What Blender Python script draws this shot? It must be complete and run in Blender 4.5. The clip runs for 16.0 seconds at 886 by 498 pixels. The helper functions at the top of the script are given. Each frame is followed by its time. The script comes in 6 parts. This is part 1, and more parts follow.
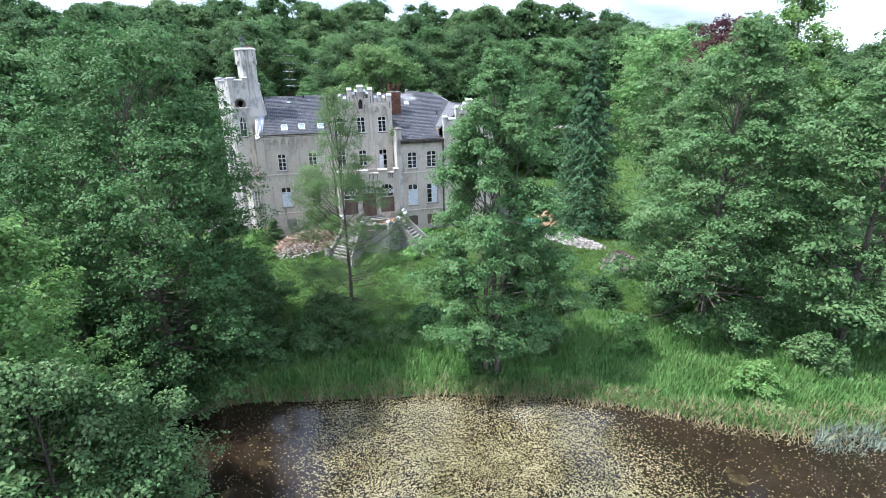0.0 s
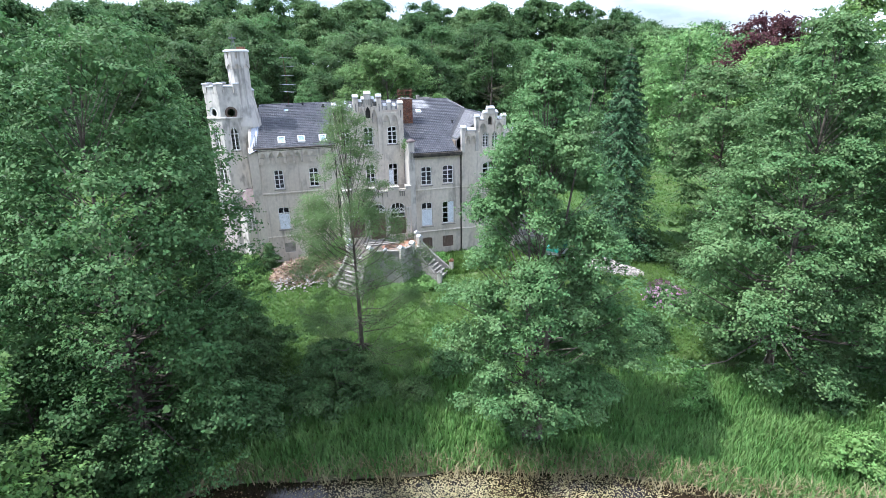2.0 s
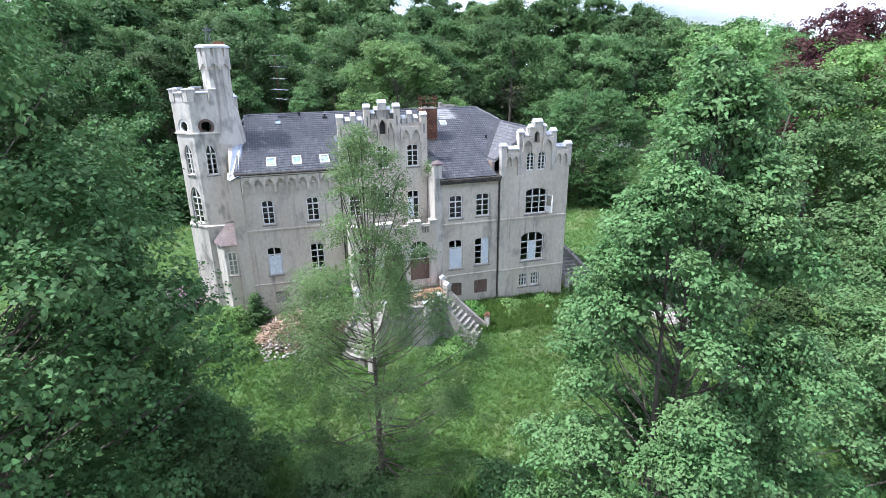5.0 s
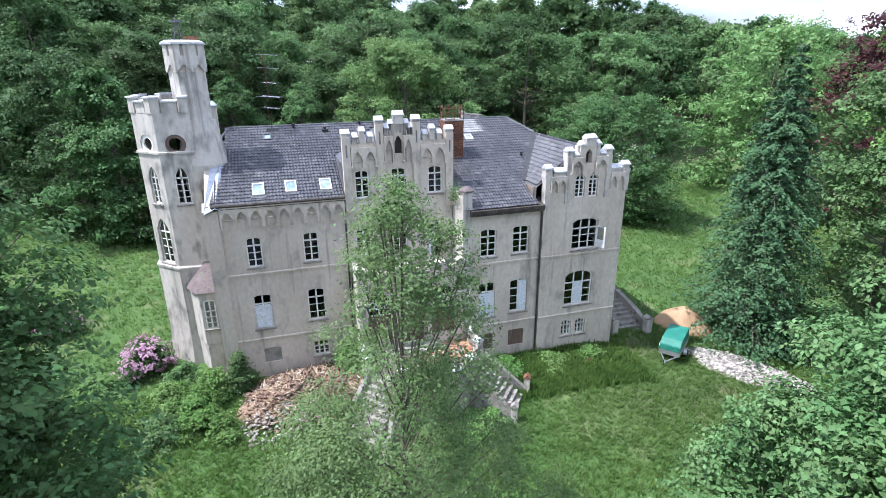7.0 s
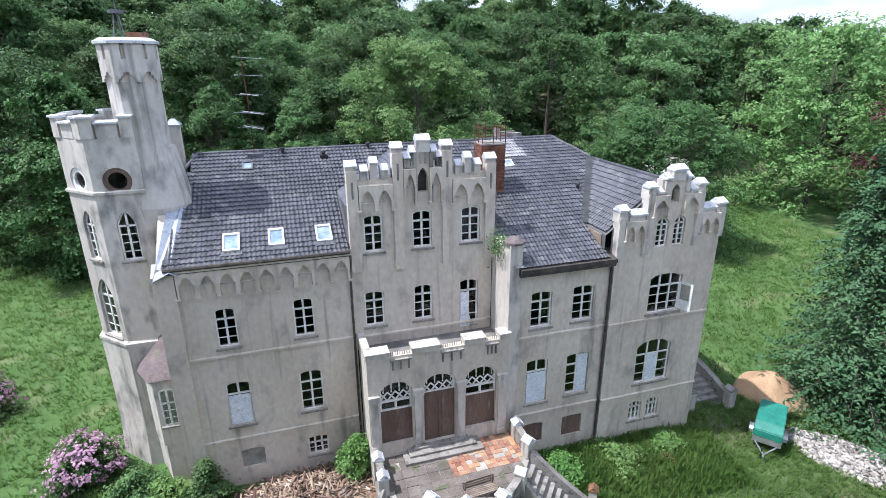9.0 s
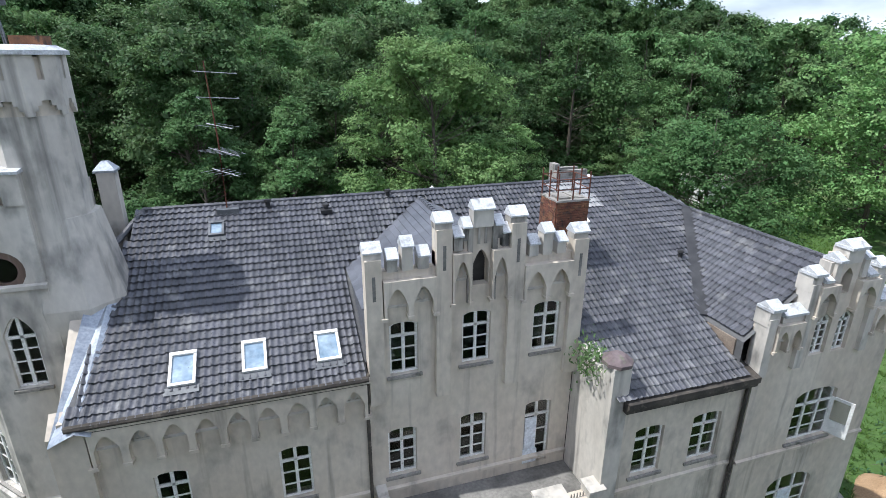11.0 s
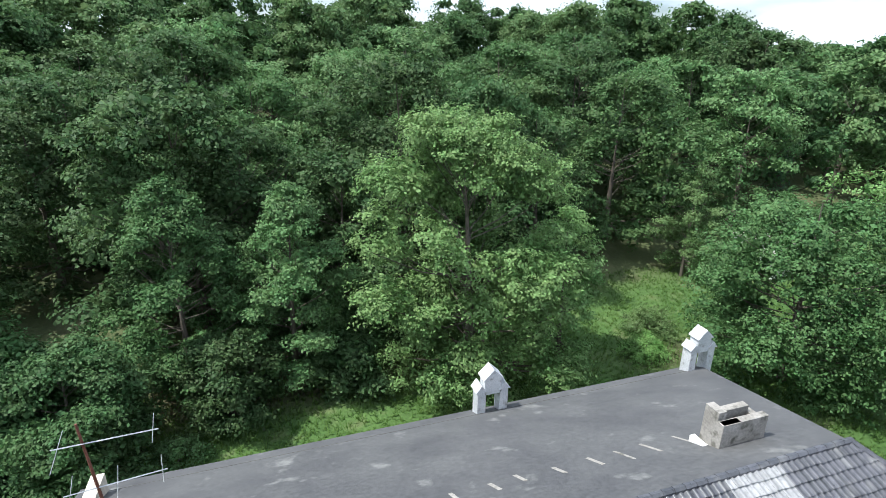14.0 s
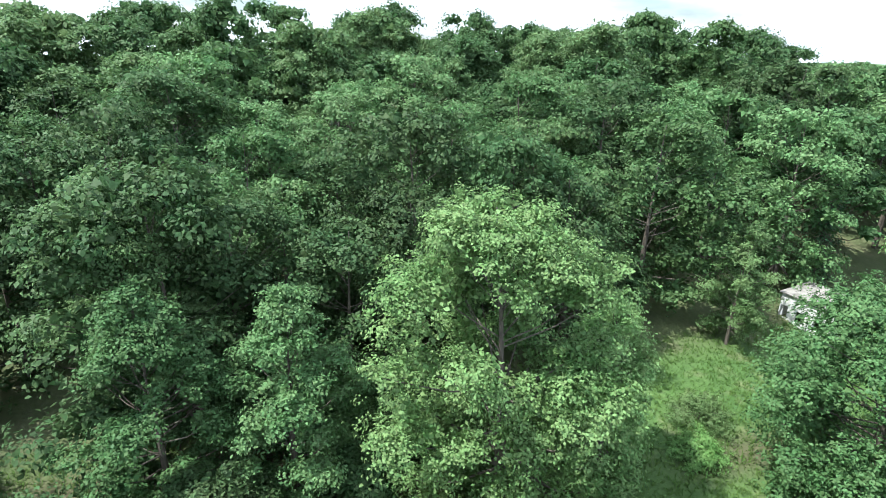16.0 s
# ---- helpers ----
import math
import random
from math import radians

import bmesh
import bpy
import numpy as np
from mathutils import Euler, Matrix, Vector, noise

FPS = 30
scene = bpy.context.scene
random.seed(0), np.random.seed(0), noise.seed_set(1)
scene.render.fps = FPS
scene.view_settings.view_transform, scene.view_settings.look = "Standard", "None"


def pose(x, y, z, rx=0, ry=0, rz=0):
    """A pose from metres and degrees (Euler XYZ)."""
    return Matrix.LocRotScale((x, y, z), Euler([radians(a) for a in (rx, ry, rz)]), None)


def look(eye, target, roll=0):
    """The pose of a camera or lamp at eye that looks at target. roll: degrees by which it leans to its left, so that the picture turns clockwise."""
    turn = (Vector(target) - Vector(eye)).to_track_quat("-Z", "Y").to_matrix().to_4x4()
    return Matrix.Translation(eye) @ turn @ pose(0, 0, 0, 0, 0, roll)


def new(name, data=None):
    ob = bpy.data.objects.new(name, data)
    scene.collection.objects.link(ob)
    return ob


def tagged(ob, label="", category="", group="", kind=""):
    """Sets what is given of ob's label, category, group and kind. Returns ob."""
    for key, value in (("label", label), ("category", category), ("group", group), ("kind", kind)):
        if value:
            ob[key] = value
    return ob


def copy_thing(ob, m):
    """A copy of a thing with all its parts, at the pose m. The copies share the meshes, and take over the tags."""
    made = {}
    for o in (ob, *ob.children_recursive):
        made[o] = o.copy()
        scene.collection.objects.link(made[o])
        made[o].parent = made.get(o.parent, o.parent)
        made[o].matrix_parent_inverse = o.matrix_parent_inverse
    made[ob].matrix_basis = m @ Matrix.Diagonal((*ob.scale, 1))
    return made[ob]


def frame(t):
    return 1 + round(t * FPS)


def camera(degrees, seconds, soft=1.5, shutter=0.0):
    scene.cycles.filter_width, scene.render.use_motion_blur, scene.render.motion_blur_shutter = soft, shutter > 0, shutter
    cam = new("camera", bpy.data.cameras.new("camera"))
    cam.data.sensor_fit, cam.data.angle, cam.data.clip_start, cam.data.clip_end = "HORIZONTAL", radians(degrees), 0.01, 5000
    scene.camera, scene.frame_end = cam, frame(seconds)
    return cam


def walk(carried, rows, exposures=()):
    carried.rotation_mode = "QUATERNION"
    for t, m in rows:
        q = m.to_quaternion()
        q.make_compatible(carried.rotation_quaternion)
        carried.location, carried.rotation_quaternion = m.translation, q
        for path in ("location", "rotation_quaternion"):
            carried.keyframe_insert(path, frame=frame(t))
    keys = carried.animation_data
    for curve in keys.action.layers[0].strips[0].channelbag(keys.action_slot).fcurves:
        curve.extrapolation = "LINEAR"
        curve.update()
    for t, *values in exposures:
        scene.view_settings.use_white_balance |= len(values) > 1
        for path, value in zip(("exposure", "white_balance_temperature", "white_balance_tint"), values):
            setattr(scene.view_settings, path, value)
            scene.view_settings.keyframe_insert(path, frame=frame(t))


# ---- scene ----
# camera: seconds, eye (metres), yaw, pitch, roll (degrees)
cam = camera(79.75, 16.0, 0.8)
ROWS = [
    (0.0, -5.44, -16.33, 21.66, -16.14, -19.16, -0.92),
    (0.5, -5.45, -14.15, 21.70, -16.21, -19.15, -0.99),
    (1.0, -5.48, -11.98, 21.79, -16.30, -19.15, -1.00),
    (1.5, -5.43, -9.95, 21.97, -16.37, -19.20, -0.96),
    (2.0, -5.35, -7.89, 22.09, -16.46, -19.21, -0.95),
    (2.5, -5.26, -5.80, 22.17, -16.48, -19.26, -0.91),
    (3.0, -5.22, -3.71, 22.19, -16.50, -19.26, -0.84),
    (3.5, -5.05, -1.46, 22.23, -16.56, -19.29, -0.80),
    (4.0, -4.81, 0.90, 22.28, -16.61, -19.33, -0.78),
    (6.5, -4.37, 12.87, 22.53, -17.25, -19.56, -0.44),
    (7.0, -4.10, 15.37, 22.54, -17.34, -19.52, -0.44),
    (7.5, -3.76, 17.81, 22.54, -17.29, -19.44, -0.46),
    (8.0, -3.43, 20.24, 22.59, -17.15, -19.39, -0.53),
    (8.5, -3.15, 22.75, 22.64, -17.10, -19.32, -0.58),
    (8.7, -3.06, 23.80, 22.67, -17.11, -19.30, -0.52),
    (11.0, -2.24, 35.48, 23.59, -17.79, -19.84, 0.26),
    (11.5, -2.04, 37.84, 24.28, -17.79, -19.85, 0.28),
    (12.0, -1.79, 40.19, 25.06, -17.78, -19.89, 0.25),
    (12.5, -1.60, 42.40, 25.94, -17.84, -19.93, 0.20),
    (13.0, -1.43, 44.64, 26.88, -17.93, -20.07, 0.23),
    (13.3, -1.29, 45.96, 27.41, -17.94, -20.12, 0.22),
    (13.5, -1.18, 46.85, 27.80, -17.96, -20.13, 0.18),
    (14.0, -0.94, 49.12, 28.93, -17.93, -20.13, 0.15),
    (14.5, -0.63, 51.41, 30.09, -17.90, -20.17, 0.13),
    (15.0, -0.32, 53.63, 31.20, -17.84, -20.21, 0.09),
    (15.5, -0.07, 55.88, 32.42, -17.85, -20.36, 0.13),
    (16.0, -0.00, 58.18, 33.48, -17.95, -20.46, 0.14),
]
walk(cam, [(t, pose(x, y, z, 90 + pitch, 0, yaw) @ pose(0, 0, 0, 0, 0, roll)) for t, x, y, z, yaw, pitch, roll in ROWS], [(0.0, 0.82, 5450, 14), (8.5, 0.55, 5560, 17), (11.0, 0.14, 5680, 12), (13.0, 0.24, 5850, 11), (14.5, 0.62, 5800, 8), (16.0, 0.93, 5700, 8)])
# ---- end of camera ----
# ---- light ----
SUN_EL, SUN_TO = radians(61), Vector((-0.483, 0.042, 0.875))  # towards the sun
world = bpy.data.worlds.new("sky")
scene.world = world
world.use_nodes = True
wn, wl = world.node_tree.nodes, world.node_tree.links
sky = wn.new("ShaderNodeTexSky")
sky.sky_type, sky.sun_disc, sky.sun_elevation, sky.sun_rotation = "NISHITA", False, SUN_EL, radians(275)
sky.air_density, sky.dust_density, sky.ozone_density = 1.0, 2.5, 1.0
wco, wmap, wno, wra, wmix = (wn.new(n) for n in ("ShaderNodeTexCoord", "ShaderNodeMapping", "ShaderNodeTexNoise", "ShaderNodeValToRGB", "ShaderNodeMixRGB"))
wmap.inputs["Scale"].default_value = (1.0, 1.0, 3.0)
wno.inputs["Scale"].default_value, wno.inputs["Detail"].default_value = 2.6, 6
wra.color_ramp.elements[0].position, wra.color_ramp.elements[1].position = 0.36, 0.62
wmix.inputs[2].default_value = (8.6, 8.9, 9.3, 1)
wl.new(wco.outputs["Generated"], wmap.inputs[0])
wl.new(wmap.outputs[0], wno.inputs["Vector"])
wl.new(wno.outputs["Fac"], wra.inputs[0])
wl.new(wra.outputs[0], wmix.inputs[0])
wl.new(sky.outputs[0], wmix.inputs[1])
wbg = wn["Background"]
wl.new(wmix.outputs[0], wbg.inputs[0])
wbg.inputs[1].default_value = 0.15
sun = new("sun", bpy.data.lights.new("sun", "SUN"))
sun.data.energy, sun.data.angle, sun.data.color = 4.7, radians(0.6), (1.0, 0.94, 0.82)
sun.matrix_world = look(SUN_TO * 200, (0, 0, 0))

# ---- materials ----


def mat(name, a, b, rough=0.8, scale=1.0, fine=14.0, bump=0.15, metal=0.0, c=None, island=0.0, obj=0.0, spec=0.4, cmin=0.55, cmax=0.7, stretch=(1, 1, 1), bdist=0.03, grain=0.25, streak=None):
    """A node material: a and b mixed by large noise, fine noise on top, c as stains, a touch of random per piece."""
    m = bpy.data.materials.new(name)
    m.use_nodes = True
    nt = m.node_tree
    N, L = nt.nodes, nt.links
    p = N["Principled BSDF"]
    co = N.new("ShaderNodeNewGeometry")
    mp = N.new("ShaderNodeMapping")
    mp.inputs["Scale"].default_value = stretch
    L.new(co.outputs["Position"], mp.inputs[0])

    def noise_node(s, d):
        n = N.new("ShaderNodeTexNoise")
        n.inputs["Scale"].default_value, n.inputs["Detail"].default_value = s, d
        L.new(mp.outputs[0], n.inputs["Vector"])
        return n

    def mix(kind, f, x, y):
        n = N.new("ShaderNodeMixRGB")
        n.blend_type = kind
        for s, v in zip(n.inputs, (f, x, y)):
            if isinstance(v, (int, float)):
                s.default_value = v
            elif isinstance(v, tuple):
                s.default_value = (*v, 1)
            else:
                L.new(v, s)
        return n.outputs[0]

    def ramp(v, lo, hi, x=0.0, y=1.0):
        n = N.new("ShaderNodeMapRange")
        n.inputs[1].default_value, n.inputs[2].default_value, n.inputs[3].default_value, n.inputs[4].default_value = lo, hi, x, y
        L.new(v, n.inputs[0])
        return n.outputs[0]

    big, small = noise_node(scale, 5), noise_node(fine, 4)
    col = mix("MIX", ramp(big.outputs["Fac"], 0.35, 0.65), a, b)
    if c:
        st = noise_node(scale * 2.3, 7)
        col = mix("MIX", ramp(st.outputs["Fac"], cmin, cmax), col, c)
    if streak:  # narrow run-off streaks
        m2 = N.new("ShaderNodeMapping")
        m2.inputs["Scale"].default_value = (2.6, 2.6, 0.16)
        L.new(co.outputs["Position"], m2.inputs[0])
        n2 = N.new("ShaderNodeTexNoise")
        n2.inputs["Scale"].default_value, n2.inputs["Detail"].default_value = 1.0, 5
        L.new(m2.outputs[0], n2.inputs["Vector"])
        col = mix("MIX", ramp(n2.outputs["Fac"], 0.57, 0.80, 0.0, 0.75), col, streak)
    g = ramp(small.outputs["Fac"], 0.25, 0.75, 1 - grain, 1 + grain * 0.85)
    gc = N.new("ShaderNodeCombineXYZ")
    for s in gc.inputs:
        L.new(g, s)
    col = mix("MULTIPLY", 1.0, col, gc.outputs[0])
    for amount, src in ((island, co.outputs["Random Per Island"]), (obj, None)):
        if amount:
            if src is None:
                src = N.new("ShaderNodeObjectInfo").outputs["Random"]
            h = N.new("ShaderNodeHueSaturation")
            L.new(col, h.inputs["Color"])
            L.new(ramp(src, 0, 1, 1 - amount, 1 + amount), h.inputs["Value"])
            L.new(ramp(src, 0, 1, 0.5 - amount * 0.05, 0.5 + amount * 0.05), h.inputs["Hue"])
            col = h.outputs[0]
    L.new(col, p.inputs["Base Color"])
    L.new(ramp(small.outputs["Fac"], 0.3, 0.7, max(0.02, rough - 0.1), min(1, rough + 0.1)), p.inputs["Roughness"])
    p.inputs["Metallic"].default_value, p.inputs["Specular IOR Level"].default_value = metal, spec
    if bump:
        bp = N.new("ShaderNodeBump")
        bp.inputs["Strength"].default_value, bp.inputs["Distance"].default_value = bump, bdist
        L.new(small.outputs["Fac"], bp.inputs["Height"])
        L.new(bp.outputs[0], p.inputs["Normal"])
    return m


def leafy(name, a, b, through_=0.35, obj=0.14, island=0.24):
    """Leaves: Principled with a translucent share, varied leaf by leaf and tree by tree."""
    m = mat(name, a, b, rough=0.6, scale=0.35, fine=2.5, bump=0, island=island, obj=obj, spec=0.2)
    nt = m.node_tree
    p = nt.nodes["Principled BSDF"]
    tr, mx = nt.nodes.new("ShaderNodeBsdfTranslucent"), nt.nodes.new("ShaderNodeMixShader")
    src = p.inputs["Base Color"].links[0].from_socket
    nt.links.new(src, tr.inputs[0])
    mx.inputs[0].default_value = through_
    nt.links.new(p.outputs[0], mx.inputs[1])
    nt.links.new(tr.outputs[0], mx.inputs[2])
    nt.links.new(mx.outputs[0], nt.nodes["Material Output"].inputs[0])
    return m


M = {}
M["stucco"] = mat("grey_beige_stucco", (0.520, 0.452, 0.366), (0.600, 0.540, 0.450), 0.92, 0.45, 4.5, 0.16, c=(0.310, 0.280, 0.240), cmin=0.55, cmax=0.76, stretch=(1, 1, 0.6), grain=0.13, streak=(0.13, 0.12, 0.105))
M["plaster"] = mat("pale_weathered_plaster", (0.49, 0.452, 0.392), (0.57, 0.535, 0.475), 0.9, 0.6, 4.5, 0.16, c=(0.23, 0.22, 0.20), cmin=0.50, cmax=0.72, stretch=(1, 1, 0.5), grain=0.13, streak=(0.12, 0.115, 0.105))
M["cap"] = mat("white_zinc_capping", (0.50, 0.515, 0.53), (0.63, 0.635, 0.64), 0.5, 1.5, 18, 0.1, metal=0.15, c=(0.30, 0.30, 0.29), cmin=0.56, cmax=0.72)
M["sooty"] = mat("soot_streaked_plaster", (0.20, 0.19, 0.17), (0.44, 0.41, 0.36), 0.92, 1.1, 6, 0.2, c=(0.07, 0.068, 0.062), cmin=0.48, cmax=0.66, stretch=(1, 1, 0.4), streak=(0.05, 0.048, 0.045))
M["eave"] = mat("mossy_rotten_eave", (0.042, 0.037, 0.032), (0.080, 0.069, 0.057), 0.95, 1.6, 10, 0.4, c=(0.14, 0.122, 0.095), cmin=0.58, cmax=0.72)
M["valley"] = mat("blackened_lead", (0.028, 0.028, 0.030), (0.050, 0.050, 0.052), 0.6, 2, 10, 0.15)
M["dirty"] = mat("blackened_plaster", (0.13, 0.125, 0.115), (0.24, 0.23, 0.21), 0.92, 1.2, 9, 0.3)
M["tile"] = mat("dark_concrete_roof_tile", (0.058, 0.059, 0.067), (0.090, 0.091, 0.101), 0.36, 0.7, 9, 0.15, c=(0.17, 0.168, 0.165), cmin=0.54, cmax=0.76, island=0.26, spec=0.6)
M["tile_obj"] = mat("dark_concrete_roof_tile_piece", (0.058, 0.059, 0.067), (0.090, 0.091, 0.101), 0.36, 0.7, 9, 0.15, c=(0.17, 0.168, 0.165), cmin=0.54, cmax=0.76, obj=0.26, spec=0.6)
M["tile_pale"] = mat("sun_bleached_roof_tile", (0.22, 0.22, 0.225), (0.31, 0.31, 0.31), 0.6, 1.2, 8, 0.15, island=0.15)
M["slate"] = mat("blue_grey_slate", (0.088, 0.092, 0.105), (0.125, 0.130, 0.145), 0.45, 0.8, 7, 0.2, island=0.2, spec=0.5)
M["felt"] = mat("grey_roofing_felt", (0.075, 0.075, 0.078), (0.105, 0.105, 0.105), 0.72, 0.4, 6, 0.12, c=(0.20, 0.20, 0.19), cmin=0.62, cmax=0.76)
M["lead"] = mat("dull_lead_flashing", (0.10, 0.105, 0.11), (0.16, 0.165, 0.17), 0.5, 2, 12, 0.1, metal=0.4)
M["zinc"] = mat("bright_zinc_sheet", (0.30, 0.33, 0.37), (0.42, 0.45, 0.49), 0.42, 2, 12, 0.1, metal=0.6)
M["brick"] = mat("weathered_red_brick", (0.13, 0.062, 0.036), (0.23, 0.105, 0.058), 0.9, 2.5, 22, 0.3, c=(0.07, 0.05, 0.04), cmin=0.5, cmax=0.68, island=0.3, obj=0.25)
M["mortar"] = mat("grey_mortar", (0.26, 0.23, 0.19), (0.33, 0.30, 0.26), 0.95, 2.5, 25, 0.2)
M["rust"] = mat("rusty_iron", (0.11, 0.045, 0.03), (0.17, 0.07, 0.045), 0.85, 8, 30, 0.2, metal=0.3)
M["white"] = mat("flaking_white_paint", (0.66, 0.65, 0.61), (0.78, 0.77, 0.73), 0.6, 3, 25, 0.2, c=(0.36, 0.34, 0.30), cmin=0.6, cmax=0.74)
M["sheet"] = mat("pale_blue_white_board", (0.62, 0.66, 0.70), (0.72, 0.75, 0.78), 0.6, 1.5, 10, 0.1, c=(0.45, 0.43, 0.38), cmin=0.62, cmax=0.75)
M["brown"] = mat("brown_boarding", (0.115, 0.075, 0.055), (0.16, 0.11, 0.085), 0.7, 1.5, 12, 0.15, c=(0.22, 0.19, 0.17), cmin=0.62, cmax=0.74, stretch=(1, 1, 0.2))
M["stone"] = mat("grey_weathered_stone", (0.22, 0.205, 0.18), (0.32, 0.30, 0.27), 0.92, 1.2, 12, 0.3, c=(0.12, 0.115, 0.095), cmin=0.54, cmax=0.68)
M["paleplinth"] = mat("rendered_plinth", (0.30, 0.285, 0.25), (0.38, 0.36, 0.32), 0.92, 0.6, 6, 0.25, c=(0.19, 0.19, 0.15), cmin=0.5, cmax=0.7, grain=0.15)
M["wood"] = mat("weathered_timber", (0.17, 0.13, 0.10), (0.27, 0.22, 0.17), 0.85, 2.5, 20, 0.3, obj=0.2)
M["scrap"] = mat("splintered_scrap_wood", (0.20, 0.125, 0.085), (0.36, 0.27, 0.20), 0.9, 0.9, 20, 0.2, c=(0.40, 0.36, 0.31), cmin=0.58, cmax=0.66, island=0.5)
M["rubble"] = mat("pale_rubble", (0.29, 0.265, 0.235), (0.43, 0.40, 0.36), 0.95, 1.2, 10, 0.3, island=0.4)
M["sand"] = mat("yellow_building_sand", (0.34, 0.22, 0.12), (0.43, 0.29, 0.17), 0.95, 0.7, 12, 0.3)
M["tarp"] = mat("green_tarpaulin", (0.02, 0.16, 0.115), (0.03, 0.21, 0.15), 0.5, 1.5, 7, 0.2)
M["steel"] = mat("galvanised_steel", (0.38, 0.39, 0.40), (0.5, 0.5, 0.5), 0.4, 3, 16, 0.05, metal=0.7)
M["rubber"] = mat("black_rubber", (0.02, 0.02, 0.02), (0.03, 0.03, 0.03), 0.8, 4, 20, 0.1)
M["bark"] = mat("grey_brown_bark", (0.085, 0.07, 0.055), (0.14, 0.12, 0.095), 0.95, 1.5, 11, 0.6, stretch=(1, 1, 0.3), bdist=0.08)
# near-black: the shade inside rooms and niches is put into this colour
M["dark"] = mat("interior_shade", (0.05, 0.047, 0.042), (0.08, 0.075, 0.068), 0.95, 0.8, 6, 0.1)
M["terracotta"] = mat("red_and_cream_floor_tile", (0.30, 0.13, 0.07), (0.42, 0.24, 0.15), 0.85, 2, 12, 0.15, c=(0.24, 0.22, 0.18), cmin=0.5, cmax=0.66, obj=0.35)
M["paving"] = mat("cracked_grey_paving", (0.125, 0.105, 0.090), (0.195, 0.168, 0.145), 0.92, 0.9, 9, 0.3, c=(0.10, 0.11, 0.06), cmin=0.55, cmax=0.66, obj=0.15)
M["leaf_mid"] = leafy("alder_leaf", (0.106, 0.200, 0.072), (0.172, 0.272, 0.108), 0.36)
M["leaf_bright"] = leafy("bright_maple_leaf", (0.158, 0.295, 0.080), (0.235, 0.380, 0.125), 0.4)
M["leaf_dark"] = leafy("dark_beech_leaf", (0.056, 0.114, 0.040), (0.096, 0.158, 0.060), 0.34, 0.22)
M["leaf_lime"] = leafy("lime_leaf", (0.074, 0.150, 0.050), (0.118, 0.204, 0.074), 0.34)
M["leaf_grey"] = leafy("grey_green_aspen_leaf", (0.138, 0.232, 0.082), (0.205, 0.300, 0.122), 0.42)
M["leaf_ash"] = leafy("sunlit_ash_leaf", (0.155, 0.288, 0.092), (0.238, 0.375, 0.138), 0.34)
M["leaf_copper"] = leafy("copper_beech_leaf", (0.080, 0.030, 0.036), (0.125, 0.055, 0.052), 0.3)
M["needle"] = leafy("dark_spruce_needle", (0.050, 0.115, 0.050), (0.082, 0.160, 0.068), 0.1)
M["flower"] = leafy("pink_blossom", (0.30, 0.15, 0.25), (0.52, 0.33, 0.44), 0.2)
M["grassblade"] = leafy("meadow_grass_blade", (0.112, 0.206, 0.046), (0.164, 0.258, 0.068), 0.6, 0, 0.12)
M["bankblade"] = leafy("lush_bank_grass_blade", (0.150, 0.290, 0.080), (0.240, 0.385, 0.130), 0.5, 0, 0.2)
M["reedblade"] = leafy("dry_reed_blade", (0.30, 0.27, 0.13), (0.42, 0.37, 0.21), 0.3)
M["leaf_grey_blade"] = leafy("grey_reed_blade", (0.15, 0.19, 0.14), (0.23, 0.27, 0.21), 0.2)
M["pad"] = leafy("yellow_green_pond_leaf", (0.182, 0.165, 0.075), (0.301, 0.266, 0.143), 0.05)

# glass
gm = bpy.data.materials.new("window_glass")
gm.use_nodes = True
gp = gm.node_tree.nodes["Principled BSDF"]
gp.inputs["Base Color"].default_value, gp.inputs["Roughness"].default_value = (0.75, 0.8, 0.78, 1), 0.03
gp.inputs["Transmission Weight"].default_value, gp.inputs["IOR"].default_value = 1.0, 1.45
M["glass"] = gm
# pond water: brown, nearly smooth
M["water"] = mat("brown_pond_water", (0.016, 0.011, 0.007), (0.030, 0.020, 0.012), 0.12, 0.25, 1.5, 0.05, c=(0.06, 0.045, 0.02), cmin=0.6, cmax=0.75, spec=0.5, bdist=0.01)


def ground_material():
    m = mat("meadow_and_woodland_soil", (0.053, 0.110, 0.025), (0.080, 0.145, 0.036), 0.95, 0.16, 3.5, 0.5, c=(0.15, 0.175, 0.075), cmin=0.54, cmax=0.72, bdist=0.12)
    nt = m.node_tree
    N, L = nt.nodes, nt.links
    p = N["Principled BSDF"]
    col = p.inputs["Base Color"].links[0].from_socket
    at = N.new("ShaderNodeAttribute")
    at.attribute_name = "soil_and_shade"
    mx = N.new("ShaderNodeMixRGB")
    L.new(at.outputs["Fac"], mx.inputs[0])
    L.new(col, mx.inputs[1])
    nz, rp = N.new("ShaderNodeTexNoise"), N.new("ShaderNodeValToRGB")
    nz.inputs["Scale"].default_value, nz.inputs["Detail"].default_value = 2.2, 7
    rp.color_ramp.elements[0].color, rp.color_ramp.elements[1].color = (0.050, 0.042, 0.026, 1), (0.16, 0.125, 0.08, 1)
    L.new(N.new("ShaderNodeNewGeometry").outputs["Position"], nz.inputs["Vector"])
    L.new(nz.outputs["Fac"], rp.inputs[0])
    L.new(rp.outputs[0], mx.inputs[2])
    L.new(mx.outputs[0], p.inputs["Base Color"])
    return m


